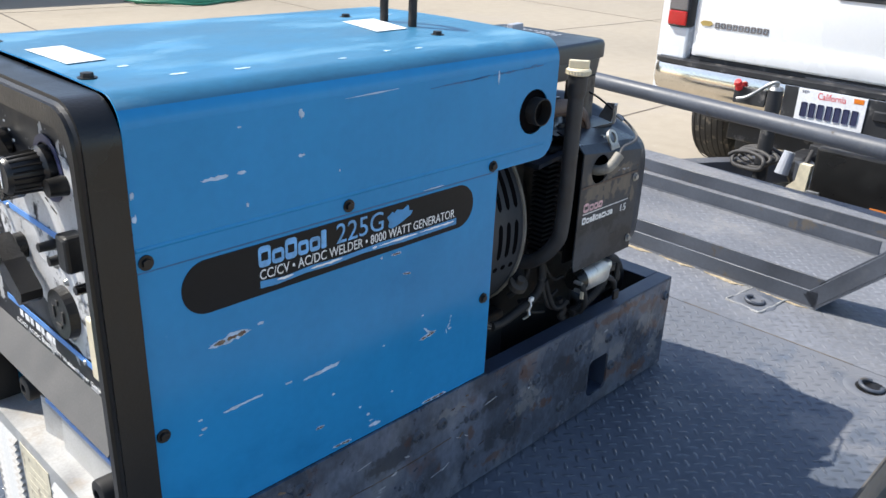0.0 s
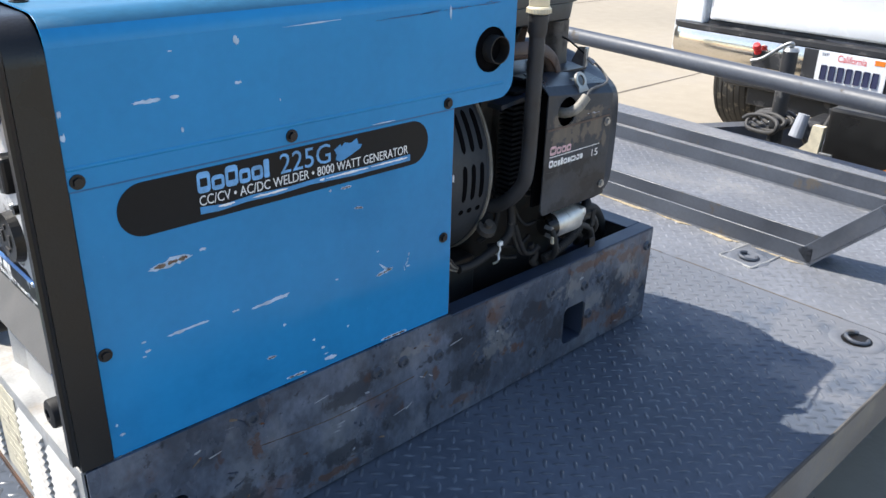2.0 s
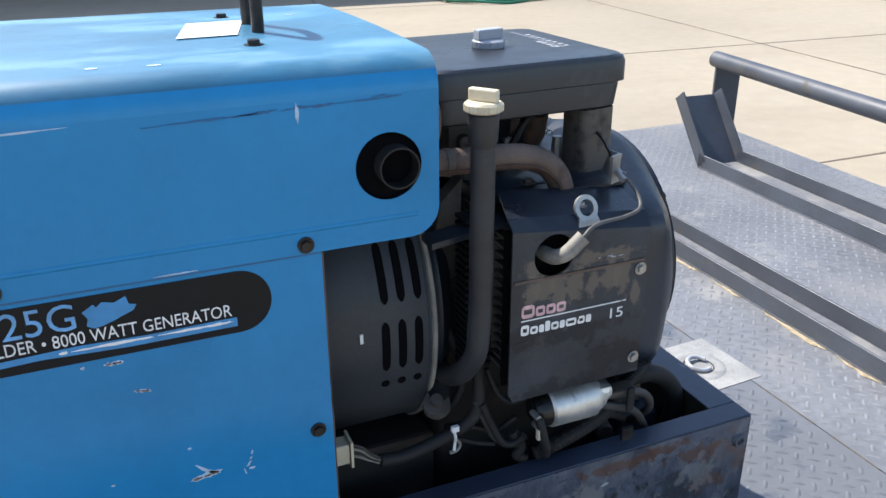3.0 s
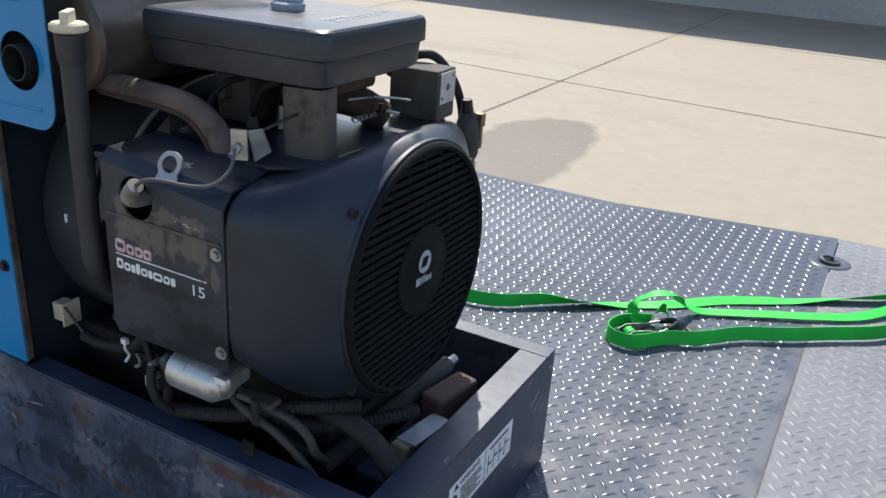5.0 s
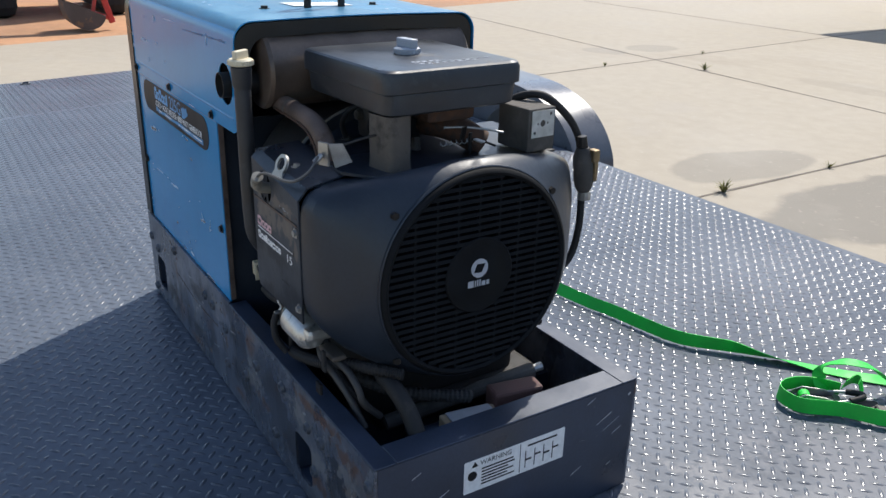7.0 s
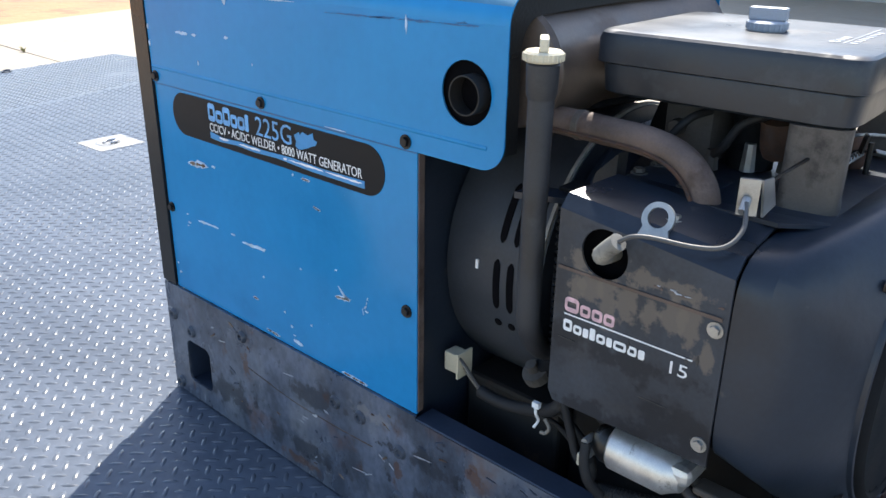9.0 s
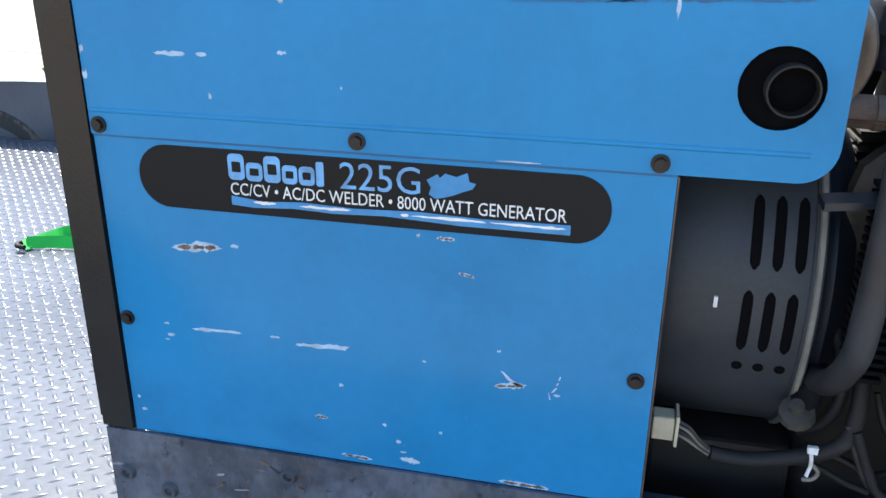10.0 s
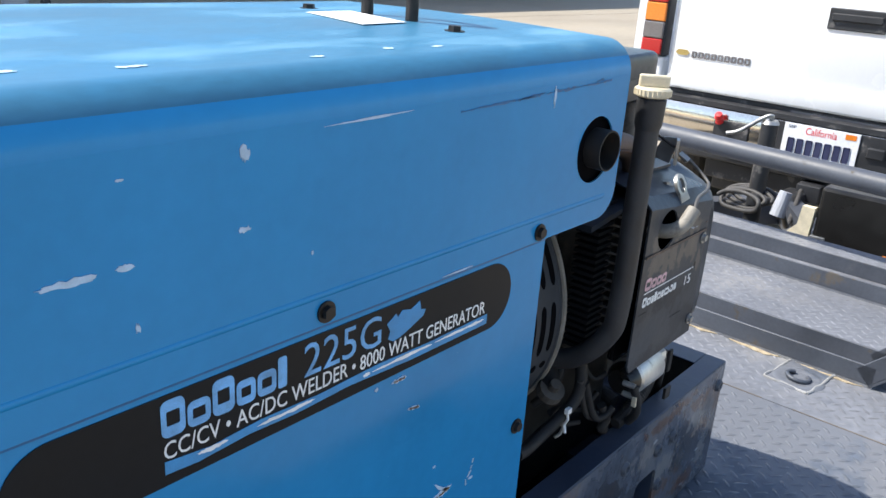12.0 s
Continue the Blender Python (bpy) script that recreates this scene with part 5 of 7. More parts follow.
part("linkage_spring", tube([(0.955 + 0.0035 * math.cos(k * 1.5), 0.215 + 0.0022 * k, 0.563 + 0.0035 * math.sin(k * 1.5)) for k in range(28)], 0.0009, 5, 2), ZINC, link_bar)
part("linkage_pin", cyl((0.966, 0.262, 0.545), (0.966, 0.262, 0.578), 0.003, seg=8), BOLT, link_bar)
part("valve_cover", box(0.79, 0.882, 0.085, 0.150, 0.525, 0.5452, 0.006), ENGINE, welder, "black valve cover", smooth=35)
for u, v in ((0.80, 0.10), (0.855, 0.092), (0.80, 0.14)):
    hex_bolt((u, v, 0.5452), (0, 0, 1), 0.006, welder, DIRTY)
part("cylinder_cowl", plate(((0.70, 0.42), (0.735, 0.47), (0.75, 0.535), (0.775, 0.56), (0.77, 0.44)), [], XZ(0.10), (0, 0.02, 0)), DIRTY, welder)
for k in range(4):
    part("fuel_fitting", cyl((0.845 + k * 0.03, 0.165 + 0.02 * (k % 3), 0.5455), (0.845 + k * 0.03, 0.165 + 0.02 * (k % 3), 0.566 + 0.008 * (k % 2)), 0.008, 0.006, 8), (DIRTY, ZINC)[k % 2], welder)
# control box with a metal face and its cable
cbox = part("control_box", moved(box(-0.068, 0.0, -0.026, 0.026, -0.040, 0.023, 0.002), pose(0.997, 0.371, 0.5865, 0, 0, 4) @ Matrix.Scale(1.04, 4)), DIRTY, welder, "black control box with a bare metal face")
part("metal_face", moved(plate(round_rect(-0.021, 0.022, -0.019, 0.02, 0.001), [circle(0.0, 0.001, 0.0050, 14), circle(0.015, 0.014, 0.0026, 8), circle(-0.015, -0.012, 0.0026, 8), circle(0.0095, 0.001, 0.0018, 8), circle(-0.0095, 0.001, 0.0018, 8)], YZ(0.0008), (0.001, 0, 0)), pose(0.997, 0.371, 0.5865, 0, 0, 4) @ Matrix.Scale(1.04, 4)), SILVERFACE, cbox, "bare pale metal face plate")
part("cable", tube([(0.915, 0.36, 0.59), (0.925, 0.372, 0.612), (0.955, 0.40, 0.620), (0.962, 0.445, 0.588), (0.966, 0.473, 0.548), (0.970, 0.480, 0.50), (0.970, 0.487, 0.44), (0.970, 0.486, 0.385), (0.965, 0.475, 0.335), (0.955, 0.44, 0.30)], 0.0062, 10), RUBBER, cbox, smooth=50)
pump = part("fuel_pump", lathe(((0.0, 0.0), (0.010, 0.002), (0.0145, 0.010), (0.0165, 0.022), (0.0165, 0.060), (0.0130, 0.070), (0.0105, 0.076), (0.0, 0.078)), (0.982, 0.480, 0.458), (-0.03, -0.10, 1), 18), DIRTY, welder, "grimy inline fuel filter", smooth=40)
part("pump_fitting", cyl((0.979, 0.472, 0.535), (0.978, 0.470, 0.552), 0.0095, 0.008, seg=10), BOLT, pump)
part("pump_clip", box(0.985, 1.001, 0.478, 0.492, 0.512, 0.532, 0.002), BRASS, pump, "small brass clip")
part("pump_clip", box(0.988, 0.997, 0.486, 0.494, 0.478, 0.512, 0.002), BRASS, pump)
part("pump_fitting", cyl((0.984, 0.480, 0.446), (0.983, 0.480, 0.459), 0.011, seg=10), ZINC, pump)

# muffler, exhaust and oil filler
muf = part("muffler", lathe(((0.0, 0.003), (0.052, 0.0), (0.0605, 0.004), (0.0635, 0.010), (0.0615, 0.016), (0.0615, 0.36), (0.064, 0.366), (0.055, 0.374), (0.0, 0.374)), (0.668, 0.045, 0.640), (0, 1, 0), 48), MUFFLER, welder, "dark round muffler streaked with rust", smooth=35)
part("tailpipe", lathe(((0.0186, 0.055), (0.0202, 0.055), (0.0202, -0.012), (0.0186, -0.012)), (0.661, 0.0, 0.618), (0, 1, 0), 28, closed=True), SOOT, muf, "sooty tailpipe stub", smooth=40)
part("tailpipe_collar", lathe(((0.0213, 0.0), (0.0225, 0.001), (0.0225, 0.02), (0.0213, 0.021)), (0.661, 0.012, 0.618), (0, 1, 0), 28), SOOT, muf)
# added black disc: paints the unlit depth of the bore
part("pipe_plug", cyl((0.661, 0.036, 0.618), (0.661, 0.040, 0.618), 0.0184, seg=24), DARK, muf)
ex = part("exhaust_pipe", tube([(0.700, 0.075, 0.590), (0.775, 0.072, 0.589), (0.826, 0.070, 0.587), (0.860, 0.070, 0.577), (0.881, 0.070, 0.556), (0.888, 0.070, 0.528), (0.888, 0.072, 0.48)], 0.0145, 18), EXHAUST, welder, "bent rusty exhaust pipe", smooth=50)
part("exhaust_seam", tube([(0.702, 0.0606, 0.584), (0.775, 0.0576, 0.583), (0.824, 0.0556, 0.581), (0.855, 0.0554, 0.5715), (0.875, 0.0554, 0.552), (0.882, 0.0554, 0.528), (0.882, 0.0574, 0.49)], 0.0020, 6), RUST, ex, "dark rusty seam along the pipe")
part("exhaust_clamp", lathe(((0.0146, -0.004), (0.0155, -0.003), (0.0155, 0.003), (0.0146, 0.004)), (0.745, 0.0733, 0.5893), (1, -0.03, 0), 20, closed=True), DUCT, ex)
FX, FYY, FZ = 0.7495, -0.005, 0.6615
fil = part("oil_filler_tube", tube([(FX, FYY, FZ), (FX, FYY, 0.55), (FX - 0.001, FYY + 0.001, 0.43), (0.746, 0.004, 0.385), (0.739, 0.040, 0.345), (0.735, 0.10, 0.325)], 0.0125, 16), BODYBLACK, welder, "dusty black oil filler tube", smooth=50)
part("filler_neck", lathe(((0.0125, 0.0), (0.0146, 0.006), (0.0156, 0.032), (0.0140, 0.034)), (FX, FYY, FZ - 0.034), (0, 0, 1), 24), BODYBLACK, fil, smooth=40)
fcap = part("filler_cap", lathe(((0.0, 0.010), (0.0165, 0.010), (0.0185, 0.008), (0.0185, 0.002), (0.0165, 0.0), (0.0, 0.0)), (FX, FYY, FZ + 0.0005), (0, 0, 1), 26), CREAM, fil, "cream plastic filler cap", smooth=30)
part("cap_grip", moved(box(-0.0155, 0.0155, -0.0042, 0.0042, 0.0, 0.0125, 0.0018), pose(FX, FYY, FZ + 0.0102, 0, 0, 126)), CREAM, fcap)
for k in range(26):
    a = 2 * math.pi * k / 26
    part("cap_rib", cyl((FX + 0.0186 * math.cos(a), FYY + 0.0186 * math.sin(a), FZ + 0.002), (FX + 0.0186 * math.cos(a), FYY + 0.0186 * math.sin(a), FZ + 0.0083), 0.0009, seg=5), CREAM, fcap)
part("tube_bracket", plate(((0.705, 0.515), (0.80, 0.528), (0.80, 0.533), (0.705, 0.522)), [], XZ(0.02), (0, 0.03, 0)), ENGINE, welder)
# starter, wiring and hoses low on the side
st = part("starter_motor", lathe(((0.0, 0.0), (0.022, 0.0), (0.0250, 0.003), (0.0250, 0.062), (0.021, 0.068), (0.016, 0.078), (0.0, 0.078)), (0.850, 0.020, 0.284), (1, 0, 0), 30), STARTER, welder, "silver starter solenoid", smooth=35)
part("solenoid_cap", lathe(((0.0, -0.018), (0.016, -0.018), (0.0225, -0.008), (0.0225, 0.0)), (0.850, 0.020, 0.284), (1, 0, 0), 24), BLACK, st, smooth=35)
part("mount_ear", box(0.908, 0.938, 0.004, 0.05, 0.280, 0.302, 0.008), STARTER, st)
part("mount_ear", box(0.935, 0.985, 0.022, 0.045, 0.268, 0.276, 0.003), DUCT, st)
for x, z in ((0.828, 0.288), (0.831, 0.272)):
    part("terminal", cyl((x, 0.012, z), (x, -0.004, z), 0.004, seg=8), ZINC, st)
part("terminal_boot", tube([(0.829, -0.002, 0.287), (0.832, -0.008, 0.268), (0.838, -0.006, 0.246), (0.846, 0.006, 0.226)], 0.0055, 10), RUBBER, st, smooth=50)
part("terminal_tape", box(0.824, 0.832, -0.010, -0.004, 0.262, 0.276, 0.001), YELLOWED, st)
con = part("wire_connector", box(0.590, 0.612, 0.045, 0.066, 0.256, 0.282, 0.002), CREAM, welder, "cream plastic wire connector")
part("connector_flange", box(0.6125, 0.6155, 0.042, 0.069, 0.252, 0.286), CREAM, con)
for k in range(4):
    part("wire", tube([(0.615, 0.046 + 0.004 * k, 0.280 - 0.0075 * k), (0.626, 0.044 + 0.003 * k, 0.275 - 0.0065 * k), (0.638, 0.046 + 0.002 * k, 0.260 - 0.004 * k), (0.650, 0.047, 0.251 - 0.002 * k), (0.660, 0.048, 0.247)], 0.0017, 6), (CABLEGREY, BOOT)[k % 2], con, smooth=50)
loom = part("wiring_loom", tube([(0.648, 0.046, 0.249), (0.672, 0.048, 0.245), (0.700, 0.05, 0.247), (0.734, 0.046, 0.260), (0.760, 0.042, 0.276), (0.771, 0.042, 0.301), (0.773, 0.052, 0.347), (0.770, 0.07, 0.38)], 0.0078, 10), RUBBER, welder, "black taped wiring loom", smooth=50)
part("cable_tie", tube([(0.737, 0.037, 0.272), (0.739, 0.036, 0.262), (0.740, 0.040, 0.252), (0.737, 0.036, 0.243)], 0.0018, 6), WHITE, loom, "white cable tie")
part("tie_head", box(0.734, 0.743, 0.034, 0.039, 0.270, 0.277), WHITE, loom)
for pts, r, m in (
    (((0.772, 0.036, 0.300), (0.787, 0.034, 0.264), (0.799, 0.030, 0.241), (0.812, 0.024, 0.240), (0.822, 0.018, 0.252)), 0.005, RUBBER),
    (((0.766, 0.040, 0.304), (0.780, 0.040, 0.270), (0.792, 0.038, 0.245), (0.806, 0.036, 0.236), (0.818, 0.032, 0.244)), 0.0042, CABLEGREY),
    (((0.736, 0.060, 0.262), (0.752, 0.062, 0.258), (0.775, 0.058, 0.252), (0.800, 0.050, 0.246), (0.824, 0.044, 0.262)), 0.0040, RUBBER),
    (((0.742, 0.050, 0.250), (0.750, 0.048, 0.242), (0.746, 0.047, 0.234), (0.738, 0.050, 0.230)), 0.0022, BOOT),
    (((0.790, 0.060, 0.330), (0.800, 0.052, 0.300), (0.815, 0.046, 0.285), (0.832, 0.040, 0.288)), 0.0036, RUBBER),
    (((0.742, 0.09, 0.40), (0.756, 0.075, 0.36), (0.762, 0.066, 0.32), (0.752, 0.07, 0.285), (0.735, 0.085, 0.262)), 0.0055, RUBBER),
    (((0.70, 0.06, 0.240), (0.745, 0.066, 0.238), (0.78, 0.06, 0.226), (0.80, 0.052, 0.224)), 0.0035, RUBBER),
    (((0.812, 0.03, 0.254), (0.822, 0.026, 0.232), (0.818, 0.028, 0.218), (0.83, 0.03, 0.210)), 0.0065, RUBBER),
    (((0.925, 0.04, 0.272), (0.955, 0.034, 0.265), (1.0, 0.04, 0.255), (1.022, 0.044, 0.238), (1.028, 0.05, 0.215), (1.02, 0.08, 0.18)), 0.0055, CABLEGREY),
    (((0.915, 0.055, 0.250), (0.95, 0.045, 0.235), (0.985, 0.05, 0.215), (1.0, 0.07, 0.19)), 0.006, RUBBER),
    (((0.92, 0.03, 0.266), (0.945, 0.024, 0.258), (0.985, 0.03, 0.238), (1.01, 0.04, 0.21), (1.03, 0.05, 0.175)), 0.0055, CABLEGREY),
    (((0.99, 0.09, 0.285), (1.015, 0.085, 0.252), (1.055, 0.085, 0.245), (1.09, 0.09, 0.22), (1.112, 0.095, 0.18), (1.115, 0.11, 0.12)), 0.013, RUBBER),
):
    part("hose", tube(pts, r, 10), m, welder, smooth=50)
part("corrugated_hose", tube([(0.838, 0.02, 0.220), (0.862, 0.018, 0.226), (0.905, 0.02, 0.237), (0.945, 0.028, 0.248), (0.985, 0.05, 0.259), (1.03, 0.075, 0.264), (1.055, 0.10, 0.262)], 0.0088, 12, 18, ribs=0.08), RUBBER, welder, "black corrugated hose")
part("corrugated_hose", tube([(0.93, 0.05, 0.236), (0.98, 0.07, 0.226), (1.02, 0.11, 0.214), (1.045, 0.16, 0.205), (1.07, 0.21, 0.20)], 0.0095, 12, 16, ribs=0.08), RUBBER, welder)
ck = part("hose_clamp", box(0.965, 0.976, 0.012, 0.017, 0.250, 0.284, 0.002), RUBBER, welder)
part("clamp_foot", box(0.957, 0.973, 0.006, 0.010, 0.2125, 0.230), BOLT, ck)
part("drain_pipe", cyl((1.00, 0.10, 0.150), (1.040, 0.350, 0.192), 0.012, seg=14), DIRTY, welder, "dusty drain pipe")
part("drain_tip", cyl((1.040, 0.350, 0.192), (1.043, 0.366, 0.195), 0.007, seg=10), ZINC, welder)
part("engine_mount", box(1.0, 1.04, 0.30, 0.34, 0.1205, 0.178, 0.006), DIRTY, welder)

# loose things lying in the tray
tagged(part("wood_block", moved(box(-0.013, 0.013, -0.045, 0.045, 0.0, 0.034, 0.003), pose(1.086, 0.196, 0.1502, 0, 0, -8)), WOOD), "dark offcut of wood lying in the skid tray", "wood block")
tagged(part("red_block", moved(box(-0.018, 0.018, -0.042, 0.042, 0.0, 0.052, 0.005), pose(1.078, 0.285, 0.1502, 0, 0, -10)), BRICKRED), "dull brown-red rubber block in the skid tray", "block")
tagged(part("metal_tag", moved(box(-0.015, 0.015, -0.036, 0.036, 0.0, 0.003, 0.0008), pose(1.090, 0.196, 0.1845, 0, -4, -8)), SPECKLE), "scuffed pale metal tag lying in the skid tray", "tag")
part("tray_support", box(1.035, 1.104, 0.12, 0.33, 0.065, 0.150, 0.004), SKIDTOP, welder)
part("inner_face", box(L - 0.0062, L - 0.0043, 0.035, W - 0.035, 0.016, 0.200), DUSTY, front_wall, "dusty inner face of the end wall")

# ---- trailer ----
GROUND = -0.53
trailer = thing("flatbed_trailer", (0.0, 0.66, GROUND), "grey-painted steel car-hauler trailer with a diamond-plate deck", "trailer")
RX = lambda y: -2.20 - 0.28 * (y - 0.1)
TX_END = lambda y: -3.36 - 0.19 * y
SLOPE = lambda x, y: 0.05 * min(0.0, x - RX(y))
far_y = lambda x: 1.785 + 0.12 * min(1.0, max(0.0, (x - 0.85) / 0.62)) + 0.012 * max(0.0, x - 1.47)
front_x = lambda y: 2.60 + 0.05 * y
FY0, FY1 = far_y(0.5), far_y(1.4735)
corners_rear = [(RX(-0.465), -0.465), (1.4735, -0.465), (1.4735, FY1), (0.85, FY0), (RX(FY0), FY0)]
corners_front = [(1.4765, -0.465), (front_x(-0.465), -0.465), (front_x(1.9), far_y(2.7)), (1.4765, FY1)]
deck = part("deck_plate", plate(corners_rear, [], XY(-0.010), (0, 0, 0.010)), DECK, trailer, "dark blue-grey painted diamond plate deck")
deck_front = part("deck_plate", plate(corners_front, [], XY(-0.010), (0, 0, 0.010)), DECKFRONT, trailer, "dusty grey painted diamond plate front deck")
tail = [(TX_END(-0.465), -0.465), (RX(-0.465) - 0.001, -0.465), (RX(FY0) - 0.001, FY0), (TX_END(FY0), FY0)]
dove = part("dovetail_plate", plate(tail, [], lambda u, v: (u, v, SLOPE(u, v) - 0.010), (0, 0, 0.010)), DECK, trailer, "sloping diamond plate tail")


RINGS = ((1.610, -0.010, 0, 35, 0.0), (1.403, -0.360, 0, 15, 0.0), (1.416, 0.386, 1, 20, 0.082), (1.47, 1.69, 0, 70, 0.0), (2.10, 1.82, 0, 10, 0.0), (-1.61, 0.70, 1, -30, 0.085), (-3.26, 0.10, 0, 30, 0.0), (-3.50, 1.08, 0, 30, 0.0))


def plain(x, y):
    """True where no ring or bare square interrupts the tread."""
    return all(max(abs(x - cx), abs(y - cy)) > (half + 0.008 if half else 0.052) for cx, cy, _, _, half in RINGS)


def lugs(name, parent, x0, x1, y0, y1, height, cut=None, material=None, rise=1.0):
    """Raised tread lugs in a staggered pattern, each turned across its neighbours."""
    r = np.random.RandomState(3)
    px0, py0, ox, oy = 0.0329, 0.0353, 1.100, 0.642
    i0, j0 = math.ceil((x0 - ox) / px0), math.ceil((y0 - oy) / py0)
    ii, jj = np.meshgrid(np.arange(i0, int((x1 - ox) / px0)), np.arange(j0, int((y1 - oy) / py0)), indexing="ij")
    cx, cy = ox + ii.ravel() * px0, oy + jj.ravel() * py0
    a = np.concatenate((np.full(len(cx), -math.pi / 4), np.full(len(cx), math.pi / 4)))
    cx, cy = np.concatenate((cx, cx + px0 / 2)), np.concatenate((cy, cy + py0 / 2))
    if cut:
        keep = np.array([cut(x, y) for x, y in zip(cx, cy)])
        cx, cy, a = cx[keep], cy[keep], a[keep]
    n = len(cx)
    lu = np.array([-0.0134, -0.0065, 0.0065, 0.0134, 0.0065, -0.0065, -0.0082, 0.0, 0.0082, 0.0])
    lv = np.array([0.0, -0.0036, -0.0036, 0.0, 0.0036, 0.0036, 0.0, -0.0018, 0.0, 0.0018])
    lz = np.array([0.0, 0.0, 0.0, 0.0, 0.0, 0.0, 0.0013, 0.0017, 0.0013, 0.0017])
    ca, sa = np.cos(a)[:, None], np.sin(a)[:, None]
    px, py = cx[:, None] + lu * ca - lv * sa, cy[:, None] + lu * sa + lv * ca
    pz = np.array([height(x, y) for x, y in zip(cx, cy)])[:, None] + lz * rise * r.uniform(0.85, 1.1, (n, 1)) + 0.0001
    verts = np.stack([px, py, pz], axis=2).reshape(-1, 3)
    faces = np.array([(0, 1, 6), (1, 7, 6), (1, 2, 7), (2, 8, 7), (2, 3, 8), (3, 4, 8), (4, 9, 8), (4, 5, 9), (5, 6, 9), (5, 0, 6), (6, 7, 9), (7, 8, 9)])
    tris = (np.arange(n)[:, None, None] * 10 + faces).reshape(-1, 3)
    me = bpy.data.meshes.new(name)
    me.from_pydata(verts.tolist(), [], tris.tolist())
    me.materials.append(material or LUG)
    me.shade_smooth()
    ob = new(name, me)
    ob.parent = parent
    ob.matrix_parent_inverse = world_of(parent).inverted()
    return tagged(ob, kind="stuff")


lugs("tread_pattern", deck, -2.75, 1.47, -0.455, 1.9, lambda x, y: 0.0, cut=lambda x, y: y < far_y(x) - 0.02 and x > RX(y) + 0.015 and plain(x, y))
lugs("tread_pattern", deck_front, 1.482, 2.78, -0.455, 1.93, lambda x, y: 0.0, cut=lambda x, y: y < far_y(x) - 0.02 and x < front_x(y) - 0.02 and plain(x, y), material=LUGDUSTY, rise=0.6)
lugs("tread_pattern", dove, -3.75, -2.0, -0.455, 1.78, SLOPE, cut=lambda x, y: TX_END(y) + 0.015 < x < RX(y) - 0.015 and plain(x, y))
for y0, y1 in ((-0.30, -0.045), (0.015, 0.11), (0.5, 1.45), (0.15, 0.285)):
    part("deck_seam", box(1.4738, 1.4762, y0, y1, 0.0002, 0.0010), JOINT, deck, "rust-stained weld seam")
part("edge_bead", tube([(-2.0, -0.4655, 0.0), (0.2, -0.4655, 0.001), (1.4, -0.4655, 0.0), (2.57, -0.4655, 0.0)], 0.0035, 6, 40), DIRTY, deck)
# frame under the deck
rail_near = box(-2.04, front_x(-0.465), -0.4635, -0.4575, -0.105, -0.0105)
box(-2.04, front_x(-0.465), -0.4570, -0.42, -0.105, -0.099, bm=rail_near)
part("side_rail", rail_near, SIDERAIL, trailer, "dusty channel along the deck edge")
part("side_rail", plate([(-2.66, FY0 - 0.008), (0.85, FY0 - 0.008), (1.47, FY1 - 0.008), (2.68, far_y(2.68) - 0.008), (2.68, far_y(2.68) - 0.002), (1.47, FY1 - 0.002), (0.85, FY0 - 0.002), (-2.66, FY0 - 0.002)], [], XY(-0.105), (0, 0, 0.0945)), SIDERAIL, trailer)
part("front_rail", plate([(front_x(-0.45) - 0.008, -0.45), (front_x(-0.45) - 0.002, -0.45), (front_x(1.86) - 0.002, 1.86), (front_x(1.86) - 0.008, 1.86)], [], XY(-0.11), (0, 0, 0.0995)), RAIL, trailer)
for y in (0.10, 1.24):
    part("main_beam", box(-2.2, 2.55, y - 0.035, y + 0.035, -0.26, -0.0105, 0.003), RAIL, trailer)
for k in range(8):
    x = -2.3 + k * 0.66
    part("cross_member", box(x - 0.03, x + 0.03, -0.419, 0.0648, -0.098, -0.0108), RAIL, trailer)
# near step and fenders
STEP_Z = -0.125
step_pts = [(-0.28, -0.4645), (1.035, -0.4645), (0.80, -0.575), (0.62, -0.74), (-0.28, -0.74)]
step = part("step_plate", plate(step_pts, [], XY(STEP_Z - 0.006), (0, 0, 0.006)), DECK, trailer, "diamond plate step ahead of the fender")
lugs("tread_pattern", step, -0.27, 1.0, -0.735, -0.475, lambda x, y: STEP_Z, cut=lambda x, y: x < 0.60 + (y + 0.74) * 1.4)
FEN = [(-0.43, -0.12), (-0.445, -0.04), (-0.50, 0.05), (-0.60, 0.13), (-0.77, 0.188), (-0.95, 0.206), (-1.2, 0.21), (-1.55, 0.20), (-1.75, 0.18), (-1.92, 0.12), (-2.02, 0.04), (-2.07, -0.04), (-2.08, -0.12)]
